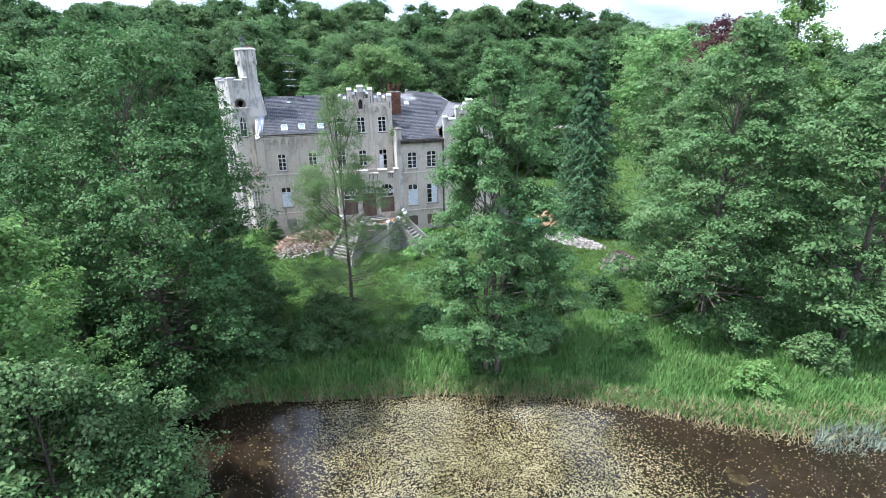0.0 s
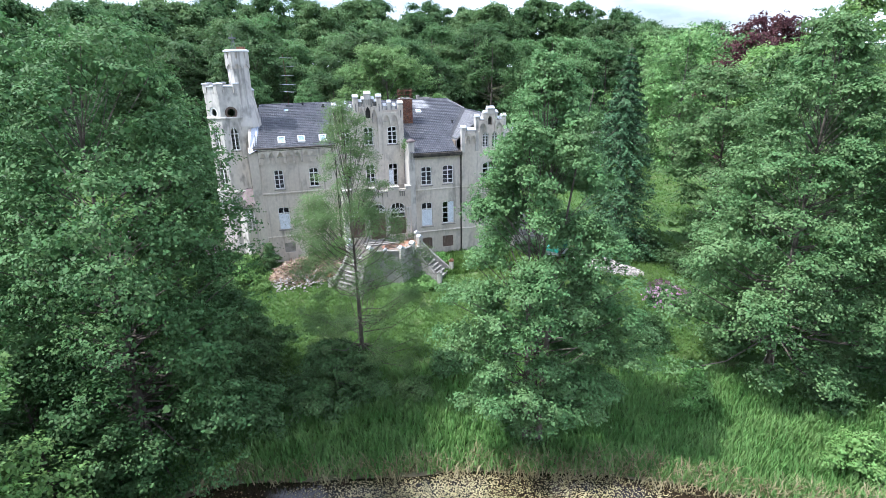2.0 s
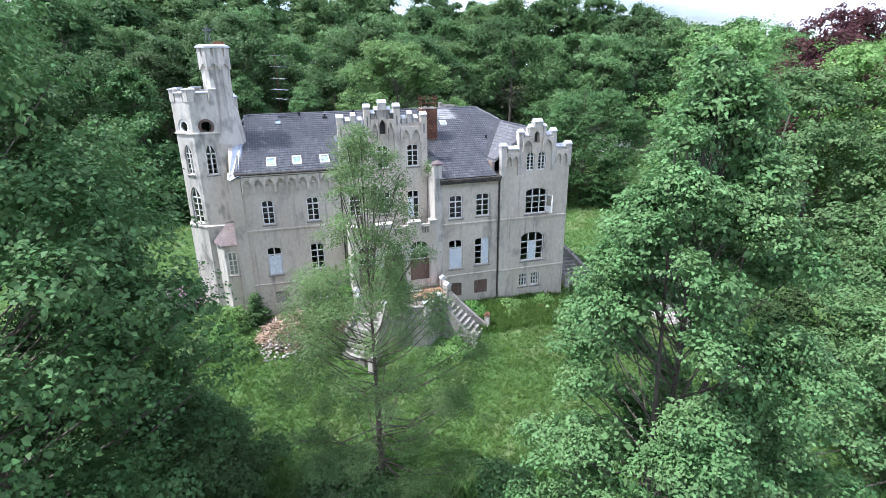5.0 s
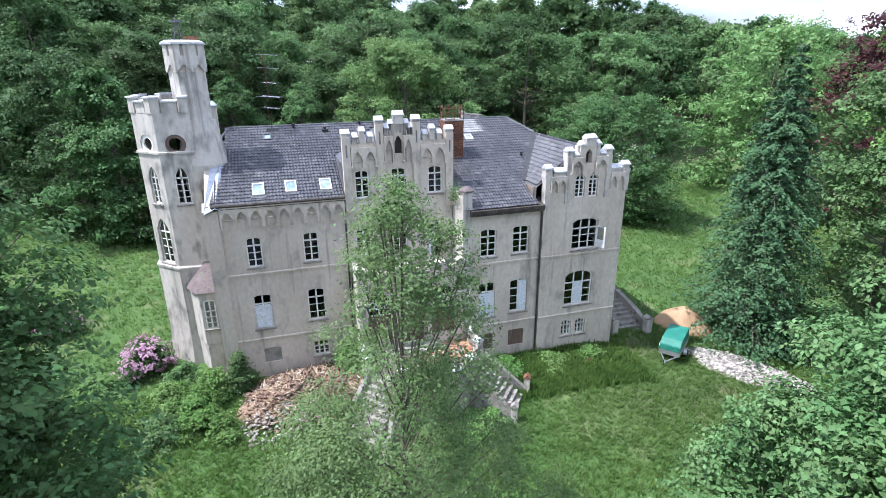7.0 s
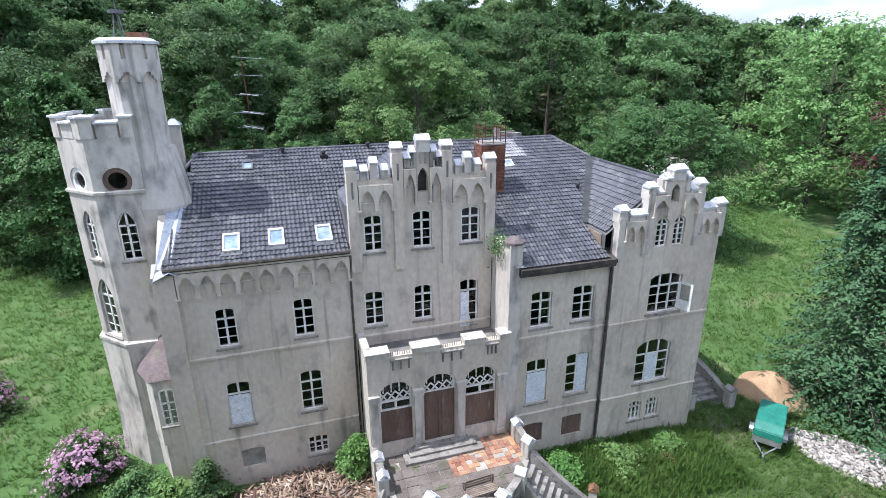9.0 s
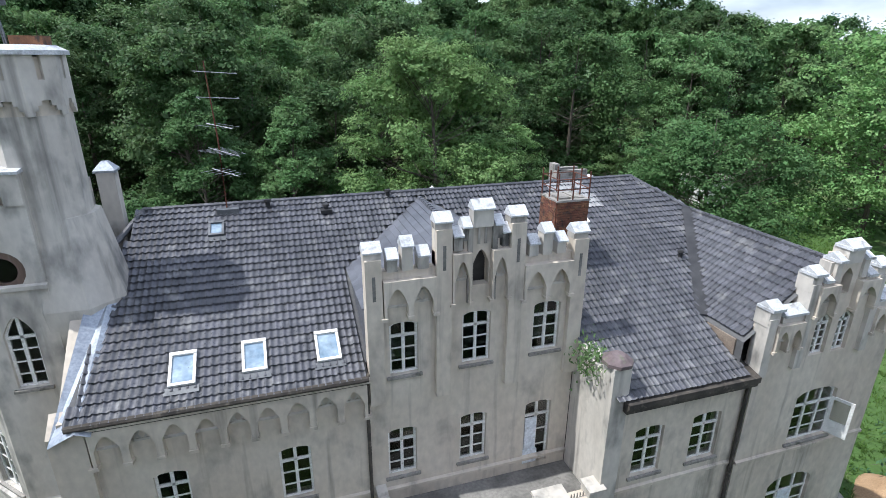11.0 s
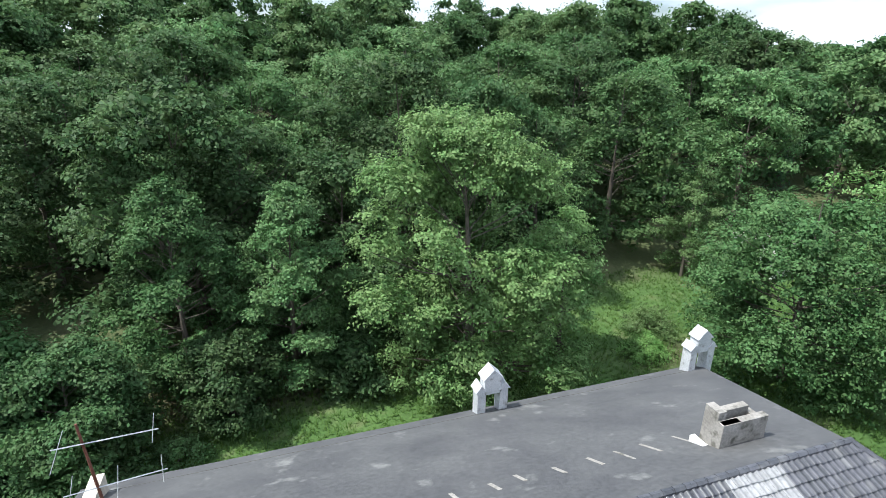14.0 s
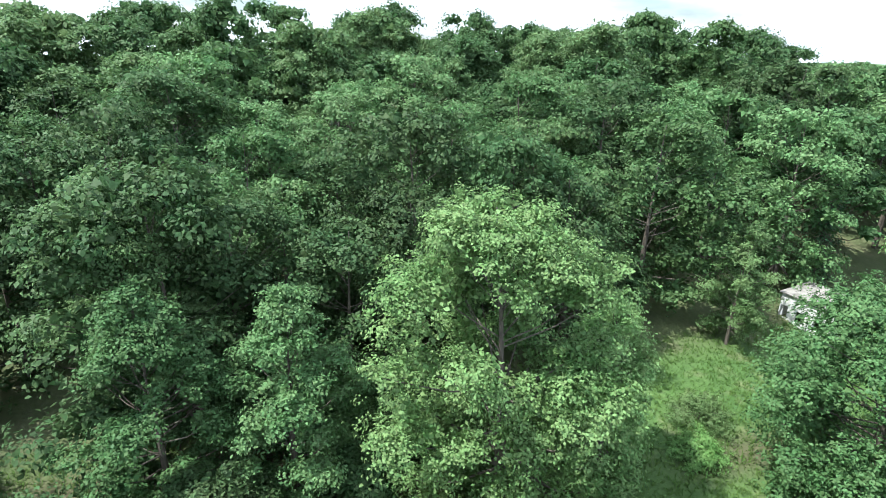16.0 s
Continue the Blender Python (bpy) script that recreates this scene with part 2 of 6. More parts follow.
M["ground"] = ground_material()
M["orielroof"] = mat("mossy_red_sheet", (0.12, 0.092, 0.092), (0.19, 0.15, 0.15), 0.8, 2.0, 12, 0.2, c=(0.16, 0.17, 0.11))
# opaque skylight pane; the sky's reflection is put into the pale blue
M["skyglass"] = mat("painted_sky_reflection", (0.16, 0.24, 0.32), (0.30, 0.38, 0.45), 0.1, 2.0, 6, 0, spec=0.9)

# ---- building helpers ----


def mesh_of(name, bm, material):
    me = bpy.data.meshes.new(name)
    bm.to_mesh(me)
    bm.free()
    me.materials.append(M[material])
    return me


def part(name, bm, material, parent=None, label=""):
    ob = new(name, mesh_of(name, bm, material))
    ob.parent = parent
    return tagged(ob, label)


def thing(name, label, category, m=None, group=""):
    ob = new(name)
    ob.empty_display_size = 0.2
    if m is not None:
        ob.matrix_world = m
    return tagged(ob, label, category, group)


def put(bm, verts, faces, T=None):
    vs = [bm.verts.new((T @ Vector(v)) if T is not None else v) for v in verts]
    for f in faces:
        bm.faces.new([vs[i] for i in f])


BOXF = [(0, 3, 2, 1), (4, 5, 6, 7), (0, 1, 5, 4), (1, 2, 6, 5), (2, 3, 7, 6), (3, 0, 4, 7)]


def box(bm, x0, x1, y0, y1, z0, z1, T=None):
    put(bm, [(x0, y0, z0), (x1, y0, z0), (x1, y1, z0), (x0, y1, z0), (x0, y0, z1), (x1, y0, z1), (x1, y1, z1), (x0, y1, z1)], BOXF, T)


def boxes(*rows, T=None):
    bm = bmesh.new()
    for r in rows:
        box(bm, *r, T=T)
    return bm


def wedge(bm, x0, x1, y0, y1, z0, z1, drop, T=None):
    """A block whose top falls by drop towards y0."""
    put(bm, [(x0, y0, z0), (x1, y0, z0), (x1, y1, z0), (x0, y1, z0), (x0, y0, z1 - drop), (x1, y0, z1 - drop), (x1, y1, z1), (x0, y1, z1)], BOXF, T)


def roofcap(bm, x0, x1, y0, y1, z0, z1, T=None):
    """A block with a saddle top, its ridge along y."""
    xm = (x0 + x1) / 2
    put(bm, [(x0, y0, z0), (x1, y0, z0), (x1, y1, z0), (x0, y1, z0), (xm, y0, z1), (xm, y1, z1)],
        [(0, 3, 2, 1), (0, 1, 4), (2, 3, 5), (1, 2, 5, 4), (3, 0, 4, 5)], T)


def crosscap(bm, x0, x1, y0, y1, z0, z1, T=None):
    """A block with a saddle top, its ridge along x and nearer to the back."""
    ym = y0 + (y1 - y0) * 0.62
    put(bm, [(x0, y0, z0), (x1, y0, z0), (x1, y1, z0), (x0, y1, z0), (x0, ym, z1), (x1, ym, z1)],
        [(0, 3, 2, 1), (0, 1, 5, 4), (2, 3, 4, 5), (1, 2, 5), (3, 0, 4)], T)


def prism(bm, outline, z0, z1, top=1.0, T=None, centre=(0, 0)):
    """An upright prism over a ground outline, its top scaled about the centre."""
    n = len(outline)
    cx, cy = centre
    low = [(x, y, z0) for x, y in outline]
    high = [(cx + (x - cx) * top, cy + (y - cy) * top, z1) for x, y in outline]
    put(bm, low + high, [tuple(range(n))[::-1], tuple(range(n, 2 * n))] + [(i, (i + 1) % n, n + (i + 1) % n, n + i) for i in range(n)], T)


def ring(n, r, cx=0.0, cy=0.0, turn=0.0):
    return [(cx + r * math.cos(turn + 2 * math.pi * i / n), cy + r * math.sin(turn + 2 * math.pi * i / n)) for i in range(n)]


def tube(bm, pts, radii, sides=6):
    """A tapered tube through points."""
    rows = []
    for i, p in enumerate(pts):
        p = Vector(p)
        d = (Vector(pts[min(i + 1, len(pts) - 1)]) - Vector(pts[max(i - 1, 0)])).normalized()
        q = d.to_track_quat("Z", "Y")
        rows.append([bm.verts.new(p + q @ Vector((radii[i] * math.cos(a), radii[i] * math.sin(a), 0))) for a in (2 * math.pi * k / sides for k in range(sides))])
    for a, b in zip(rows, rows[1:]):
        for k in range(sides):
            bm.faces.new((a[k], a[(k + 1) % sides], b[(k + 1) % sides], b[k]))
    bm.faces.new(rows[0][::-1])
    bm.faces.new(rows[-1])


def arch(u0, u1, z0, z1, rise=0.12, n=8, pointed=False):
    """An opening's outline in u, z: upright sides and a segment or pointed head whose top is z1."""
    um, h = (u0 + u1) / 2, (u1 - u0) / 2
    pts = [(u0, z0), (u1, z0)]
    for i in range(n + 1):
        k = i / n
        u = u1 - (u1 - u0) * k
        d = abs(u - um) / h
        v = (1 - d ** 1.6) if pointed else math.sqrt(max(0, 1 - d * d * 0.98))
        pts.append((u, z1 - rise + rise * v))
    return pts


def panel(outline, holes, thick, T=None):
    """A wall slab in u, z with openings through it: front at y 0, back at y thick."""
    bm = bmesh.new()
    edges = []
    for loop in (outline, *holes):
        vs = [bm.verts.new((u, 0, z)) for u, z in loop]
        edges += [bm.edges.new((vs[i], vs[(i + 1) % len(vs)])) for i in range(len(vs))]
    bmesh.ops.triangle_fill(bm, use_beauty=True, use_dissolve=False, edges=edges)
    ext = bmesh.ops.extrude_face_region(bm, geom=bm.faces[:])
    bmesh.ops.translate(bm, verts=[v for v in ext["geom"] if isinstance(v, bmesh.types.BMVert)], vec=(0, thick, 0))
    bmesh.ops.recalc_face_normals(bm, faces=bm.faces[:])
    if T is not None:
        bmesh.ops.transform(bm, matrix=T, verts=bm.verts[:])
    return bm


def bars(bm, rows, y0, y1, T=None):
    for u0, u1, z0, z1 in rows:
        box(bm, u0, u1, y0, y1, z0, z1, T)


def window(house, T, u0, u1, z0, z1, rise=0.12, cols=2, rows=3, trans=0.72, pointed=False, sill=True, filled="", bar=0.078, deep=0.13):
    """A timber window in an opening of a wall that has the pose T: frame with sub-parts pane and sill, maybe boarded."""
    bm = bmesh.new()
    zt = z0 + (z1 - z0) * trans
    w = bar
    outer, inner = arch(u0, u1, z0, z1, rise, 8, pointed), arch(u0 + w, u1 - w, z0 + w, z1 - w, rise * 0.9, 8, pointed)
    f = panel(outer, [inner], 0.07)
    bmesh.ops.translate(f, verts=f.verts[:], vec=(0, deep, 0))
    me = bpy.data.meshes.new("tmp")
    f.to_mesh(me)
    f.free()
    bm.from_mesh(me)
    bpy.data.meshes.remove(me)
    grid = [(u0, u1, zt - w * 0.6, zt + w * 0.6)]
    for i in range(1, cols):
        uc = u0 + (u1 - u0) * i / cols
        grid.append((uc - w * 0.65, uc + w * 0.65, z0, z1 - 0.02))
    bars(bm, grid, deep - 0.012, deep + 0.062)
    thin = []
    for j in range(1, rows):
        zc = z0 + (zt - z0) * j / rows
        thin.append((u0 + w, u1 - w, zc - 0.024, zc + 0.024))
    bars(bm, thin, deep + 0.012, deep + 0.05)
    bmesh.ops.transform(bm, matrix=T, verts=bm.verts[:])
    win = part("window", bm, "white", house)
    bm = panel(arch(u0 + 0.02, u1 - 0.02, z0 + 0.02, z1 - 0.02, rise, 8, pointed), [], 0.008)
    bmesh.ops.translate(bm, verts=bm.verts[:], vec=(0, deep + 0.03, 0))
    bmesh.ops.transform(bm, matrix=T, verts=bm.verts[:])
    part("pane", bm, "glass", win).visible_shadow = False
    if sill:
        bm = bmesh.new()
        wedge(bm, u0 - 0.12, u1 + 0.12, -0.09, deep, z0 - 0.13, z0 - 0.003, 0.04, T)
        part("sill", bm, "stone", win)
    if filled:
        bm = bmesh.new()
        box(bm, u0 + w, u1 - w, deep - 0.05, deep - 0.02, z0 + 0.02, zt - w, T)
        part("board", bm, filled, win, "pale boarding nailed across the lower window")
    return win

# ---- ground ----


def smooth(a, b, t):
    k = np.clip((np.asarray(t, float) - a) / (b - a), 0, 1)
    return k * k * (3 - 2 * k)


def shore(x):
    """The pond's north shore: y for x."""
    return np.interp(x, [-40, -24, -17, -12, -3, 3.5, 12.7, 17.2, 22, 26.5, 33, 42, 60], [-8, 8, 21.5, 22.6, 20.3, 18.9, 15.6, 13.1, 9.5, 6.5, 4.4, 0, -6])


def height(x, y):
    x, y = np.asarray(x, float), np.asarray(y, float)
    z = np.interp(y, [-400, 20, 23, 27, 32, 38, 44, 48, 52, 62, 92, 100, 152, 185, 260, 420], [-3.0, -3.0, -2.7, -2.3, -1.5, -0.3, 0.8, 1.5, 1.9, 2.2, 2.8, 4.6, 17.8, 19.9, 20.2, 13.0])
    # the ground falls away to the east of the house
    z = z - 1.25 * smooth(13, 26, x) * smooth(30, 46, y) * (1 - smooth(70, 95, y))
    # the wooded slope gets lower and starts farther off in the east
    z = z - (z - 2.5).clip(0) * smooth(60, 190, x) * 0.75
    z = z + 9.0 * smooth(40, 95, -x) * smooth(20, 70, y) * (1 - smooth(80, 110, y))
    z = z + 0.16 * np.sin(x * 0.31 + 1.3) * np.cos(y * 0.27) + 0.06 * np.sin(x * 1.1 + y * 0.7)
    d = shore(x) - y
    z = np.where(d > -2.5, z + (-4.4 - z) * smooth(-2.2, 3.5, d), z)
    far = smooth(-25, -60, y)
    return z * (1 - far) + (1.0) * far


def axis_steps(lo, hi, fine_lo, fine_hi, fine, coarse):
    a = list(np.arange(lo, fine_lo, coarse)) + list(np.arange(fine_lo, fine_hi, fine)) + list(np.arange(fine_hi, hi + 1, coarse))
    return np.array(a)


def build_ground():
    xs, ys = axis_steps(-1500, 1500, -60, 90, 0.9, 30), axis_steps(-900, 2400, -30, 130, 0.9, 30)
    X, Y = np.meshgrid(xs, ys)
    Z = height(X, Y)
    nx, ny = len(xs), len(ys)
    me = bpy.data.meshes.new("ground")
    idx = np.arange(nx * ny).reshape(ny, nx)
    f = np.stack([idx[:-1, :-1], idx[:-1, 1:], idx[1:, 1:], idx[1:, :-1]], -1).reshape(-1, 4)
    mesh_from(me, np.stack([X, Y, Z], -1).reshape(-1, 3), f)
    soil_and_shade = np.zeros_like(X)
    soil_and_shade = np.maximum(soil_and_shade, smooth(-1.6, 0.3, shore(X) - Y))  # wet bank and pond bed
    # dark litter behind the house, also painting in the shade under the trees
    soil_and_shade = np.maximum(soil_and_shade, 0.8 * smooth(84, 89, Y) * smooth(14, 8, X) * (1 - smooth(94, 100, Y)) * smooth(-26, -20, X))
    soil_and_shade = np.maximum(soil_and_shade, 0.5 * smooth(94, 100, Y) * (1 - smooth(200, 260, Y)))  # leaf litter under the wood
    soil_and_shade = np.maximum(soil_and_shade, 0.75 * np.exp(-(((X - 22.5) / 3.5) ** 2 + ((Y - 47) / 1.8) ** 2)))  # worn path by the side stair
    soil_and_shade = np.maximum(soil_and_shade, 0.45 * np.exp(-(((X - 19) / 5) ** 2 + ((Y - 41.5) / 1.6) ** 2)))
    soil_and_shade = np.maximum(soil_and_shade, 0.42 * np.exp(-(((X - 23) / 8) ** 2 + ((Y - 40.5) / 3.4) ** 2)))
    soil_and_shade = np.maximum(soil_and_shade, 0.5 * np.exp(-(((X + 3) / 9) ** 2 + ((Y - 27.5) / 1.8) ** 2)))
    soil_and_shade = np.maximum(soil_and_shade, 0.8 * np.exp(-(((X - 35) / 6) ** 2 + ((Y - 84) / 2.0) ** 2)))
    at = me.attributes.new("soil_and_shade", "FLOAT", "POINT")
    at.data.foreach_set("value", soil_and_shade.ravel().astype(np.float32))
    me.polygons.foreach_set("use_smooth", np.ones(len(f), bool))
    me.materials.append(M["ground"])
    return tagged(new("ground", me), "uneven green meadow falling from house to pond", "ground", kind="structure")


def mesh_from(me, verts, faces):
    """Vertices (n, 3) and faces (m, k) of one size into a mesh, fast."""
    verts, faces = np.asarray(verts, np.float32), np.asarray(faces, np.int32)
    m, k = faces.shape
    me.vertices.add(len(verts))
    me.vertices.foreach_set("co", verts.ravel())
    me.loops.add(m * k)
    me.loops.foreach_set("vertex_index", faces.ravel())
    me.polygons.add(m)
    me.polygons.foreach_set("loop_start", np.arange(0, m * k, k, dtype=np.int32))
    me.update(calc_edges=True)
    me.validate()


build_ground()
bm = bmesh.new()
put(bm, [(-70, -70, -3.4), (80, -70, -3.4), (80, 26, -3.4), (-70, 26, -3.4)], [(0, 1, 2, 3)])
tagged(part("water", bm, "water"), "still brown pond water with drifting leaves", "water", kind="structure")

# ---- trees ----


def leaves(centres, normals, size, rng, slim=0.6):
    """A rhombic leaf spray for each centre, lying across its normal: (4n, 3) vertices and (n, 4) faces."""
    n = len(centres)
    nrm = normals / np.linalg.norm(normals, axis=1, keepdims=True).clip(1e-6)
    r = rng.normal(size=(n, 3))
    u = np.cross(nrm, r)
    u /= np.linalg.norm(u, axis=1, keepdims=True).clip(1e-6)
    v = np.cross(nrm, u)
    s = (size * rng.uniform(0.6, 1.35, n))[:, None]
    fold = nrm * s * rng.uniform(0.05, 0.3, n)[:, None]
    vs = np.stack([centres - u * s * 0.5 - fold, centres - v * s * 0.5 * slim, centres + u * s * 0.5 - fold, centres + v * s * 0.5 * slim], 1).reshape(-1, 3)
    return vs, np.arange(4 * n).reshape(n, 4)


def leaf_part(name, vs, fs, material, parent):
    me = bpy.data.meshes.new(name)
    mesh_from(me, vs, fs)
    me.materials.append(M[material])
    ob = new(name, me)
    ob.parent = parent
    return ob


def broadleaf(label, material, x, y, top, radius, seed, base=None, low=0.12, count=9000, size=0.42, clumps=60, clump=0.27, flat=0.6, trunk=0.28, shape=0.75, stems=1, category="tree", tilt=None, core=0.16, dome=False):
    """A tree: tapered trunk with limbs and a crown of leafy clumps in an uneven envelope."""
    rng = np.random.default_rng(seed)
    z0 = float(height(x, y)) if base is None else base
    h = top - z0
    tree = thing("tree", label, category, pose(x, y, z0))
    bm = bmesh.new()
    lean = rng.normal(0, 0.03 * h, 2) if tilt is None else np.array(tilt, float)
    for s in range(stems):
        off = rng.normal(0, 0.35 * (stems > 1), 2)
        sway = lean + off * (3 if stems > 1 else 0)
        pts = [(off[0] + sway[0] * k ** 2, off[1] + sway[1] * k ** 2, h * 0.93 * k - 0.3) for k in np.linspace(0, 1, 7)]
        tube(bm, pts, [trunk * (1.25 - 0.55 * k / 6 * 2) if k < 3 else trunk * max(0.12, 0.95 - k * 0.15) for k in range(7)], 8)
    cs, rs = [], []
    tries = 0
    while len(cs) < clumps and tries < 9000:
        tries += 1
        k = rng.uniform(low, 0.965 if dome else 1) ** 0.9
        prof = max(0.06, math.sin(math.pi * min(0.98, 0.10 + 0.88 * (k - low) / (1 - low)) ** shape)) ** 0.7
        if dome:
            kc = 0.5
            prof = math.sqrt(max(0.02, 1 - ((k - kc) / (1.02 - kc)) ** 2)) if k > kc else 1 - 0.35 * ((kc - k) / kc) ** 2
        a = rng.uniform(0, 2 * math.pi)
        wob = 1 + 0.20 * math.sin(3 * a + seed) + 0.13 * math.sin(5 * a + 2.1 * seed + 6 * k)
        rr = radius * prof * wob * math.sqrt(rng.uniform(0.38, 1))
        r = radius * clump * rng.uniform(0.55, 1.15) * (0.55 + 0.45 * prof)
        if dome:
            r = radius * clump * rng.uniform(0.75, 1.15)
        rr = max(0.0, rr - r * 0.5)
        c = np.array([rr * math.cos(a) + lean[0] * k, rr * math.sin(a) + lean[1] * k, h * k - r * flat])
        cs.append(c)
        rs.append(r)
    P, Nn = [], []
    area = np.array(rs) ** 2
    for c, r, w in zip(cs, rs, area / area.sum()):
        n = max(24, int(count * w))
        per = 14
        m = max(2, n // per)
        # twigs over the outer side of the bough, each a small drooping spray of leaves
        d = rng.normal(size=(m, 3))
        out = np.array([c[0], c[1], 0.0])
        d = d / np.linalg.norm(d, axis=1, keepdims=True) + 0.35 * out / (np.linalg.norm(out) + 0.5) + [0, 0, 0.5]
        d /= np.linalg.norm(d, axis=1, keepdims=True)
        rad = r * rng.uniform(0.5, 1.15, m) * (1 + 0.2 * rng.normal(size=m))
        tip = c + d * rad[:, None] * [1, 1, flat]
        spread = max(size, 0.15) * (1.15 + 0.35 * rng.random(m))
        q = np.repeat(tip, per, 0) + rng.normal(size=(m * per, 3)) * np.repeat(spread, per)[:, None] * [0.8, 0.8, 0.34]
        flatd = np.hypot(q[:, 0] - np.repeat(tip[:, 0], per), q[:, 1] - np.repeat(tip[:, 1], per))
        q[:, 2] -= 0.30 * flatd
        P.append(q)
        Nn.append(np.repeat(d * [0.8, 0.8, 0.8] + [0, 0, 0.55], per, 0) + rng.normal(size=(m * per, 3)) * 0.34)
        if rng.random() < 0.5:
            k = max(0.15, min(0.9, (c[2] - 0.25 * np.hypot(c[0], c[1])) / h))
            start = Vector((lean[0] * k * k, lean[1] * k * k, h * 0.93 * k * 0.9))
            end = Vector(c)
            mid = (start + end) / 2 + Vector((0, 0, -0.04 * h * (1 - k)))
            tube(bm, [start, mid, end], [trunk * 0.3 * (1.1 - k), trunk * 0.18 * (1.1 - k) + 0.01, 0.02], 5)
    if core:  # larger sprays deep inside, so that the crown is not seen through
        m = int(count * core)
        pick = rng.choice(len(cs), m, p=area / area.sum())
        q = np.array(cs)[pick] * [0.82, 0.82, 1] + rng.normal(size=(m, 3)) * np.array(rs)[pick][:, None] * [0.3, 0.3, 0.3 * flat]
        v2, f2 = leaves(q, rng.normal(size=(m, 3)) + [0, 0, 0.6], size * 1.75, rng, 0.7)
    vs, fs = leaves(np.concatenate(P), np.concatenate(Nn), size, rng)
    if core:
        fs = np.concatenate([fs, f2 + len(vs)])
        vs = np.concatenate([vs, v2])
    part("trunk", bm, "bark", tree)
    leaf_part("crown", vs, fs, material, tree)
    return tree


def spruce(label, x, y, top, radius, seed, count=16000, base=None):
    rng = np.random.default_rng(seed)
    z0 = float(height(x, y)) if base is None else base
    h = top - z0
    tree = thing("spruce_tree", label, "tree", pose(x, y, z0))
    bm = bmesh.new()
    tube(bm, [(0, 0, -0.3), (0, 0, h * 0.5), (0, 0, h * 0.99)], [0.32, 0.2, 0.02], 8)
    P, Nn = [], []
    levels = int(h / 0.72)
    per = count // (levels * 11)
    for i in range(levels):
        k = i / levels
        R = radius * (1 - k) ** 0.85 * (1 + 0.12 * math.sin(i * 2.3)) + 0.12
        m = 11 if k < 0.8 else 7
        for j in range(m):
            a = 2 * math.pi * (j + rng.uniform(-0.3, 0.3)) / m + i * 0.9
            L = R * rng.uniform(0.75, 1.12)
            t = rng.uniform(0.12, 1, per) ** 0.75
            droop = -0.50 * L * t ** 1.3 + 0.16 * L * t ** 4
            side = rng.normal(0, 0.11, per) * L * (0.25 + t * (1.15 - t) * 2.2)
            px_, py_ = math.cos(a), math.sin(a)
            P.append(np.stack([px_ * L * t - py_ * side, py_ * L * t + px_ * side, h * (0.05 + 0.95 * k) + droop - np.abs(side) * 1.0 - rng.uniform(0, 0.34, per) * t], 1))
            Nn.append(np.stack([px_ * 0.5 + 0 * t, py_ * 0.5 + 0 * t, 0.7 + 0 * t], 1) + rng.normal(size=(per, 3)) * 0.3)
            if j % 2 == 0:
                z = h * (0.05 + 0.95 * k)
                tube(bm, [(0, 0, z), (px_ * L * 0.5, py_ * L * 0.5, z - 0.16 * L), (px_ * L * 0.92, py_ * L * 0.92, z - 0.3 * L)], [0.05 * (1 - k) + 0.012, 0.03, 0.008], 4)
    vs, fs = leaves(np.concatenate(P), np.concatenate(Nn), 0.31, rng, 0.45)
    part("trunk", bm, "bark", tree)
    leaf_part("crown", vs, fs, "needle", tree)
    return tree


# pond side, near the camera
broadleaf("tall alder with layered green foliage by the pond", "leaf_lime", -16.0, 25.5, 26.2, 9.0, 11, low=0.02, count=90000, size=0.21, clumps=300, clump=0.19, flat=0.55, trunk=0.3, dome=True)
broadleaf("low dark alder at the edge of the lawn", "leaf_lime", -13.4, 29.8, 22.0, 4.8, 48, low=0.02, count=40000, size=0.21, clumps=150, clump=0.23, flat=0.6, trunk=0.2, shape=0.5)
broadleaf("bright green maple leaning over the pond edge", "leaf_bright", -21.0, 10.0, 18.8, 6.2, 12, base=-3.0, low=0.05, count=44000, size=0.22, clumps=150, clump=0.23, flat=0.6, trunk=0.28)
broadleaf("low spreading willow over the pond bank", "leaf_mid", -17.6, 8.0, 10.6, 6.2, 13, base=-3.0, low=0.02, count=42000, size=0.21, clumps=140, clump=0.24, trunk=0.2)
broadleaf("dense alder thicket beside the pond", "leaf_lime", -20.0, 21.5, 9.0, 4.8, 14, base=-2.8, low=0.02, count=28000, size=0.26, clumps=110, clump=0.24, trunk=0.2)
broadleaf("slender aspen with thin silvery foliage on the lawn", "leaf_grey", -1.0, 30.3, 20.4, 5.0, 15, low=0.06, count=115000, size=0.085, clumps=200, clump=0.19, flat=0.7, trunk=0.16, tilt=(-0.7, -4.2), core=0.02, shape=0.62)
broadleaf("broad alder with soft green foliage on the bank", "leaf_mid", 8.8, 19.7, 22.8, 5.7, 16, base=-2.9, low=0.13, count=110000, size=0.165, clumps=280, clump=0.20, flat=0.6, trunk=0.2, stems=3, shape=0.62, tilt=(0.6, 0.6), core=0.26)
broadleaf("tall layered alder above the grassy bank", "leaf_mid", 31.6, 21.5, 25.2, 8.9, 17, base=-2.6, low=0.03, count=80000, size=0.23, clumps=260, clump=0.20, flat=0.58, trunk=0.3, shape=0.66)
broadleaf("leafy alder at the pond margin", "leaf_mid", 41.5, 15.0, 25.0, 8.2, 18, base=-2.6, low=0.03, count=30000, size=0.33, clumps=130, clump=0.22, flat=0.5)
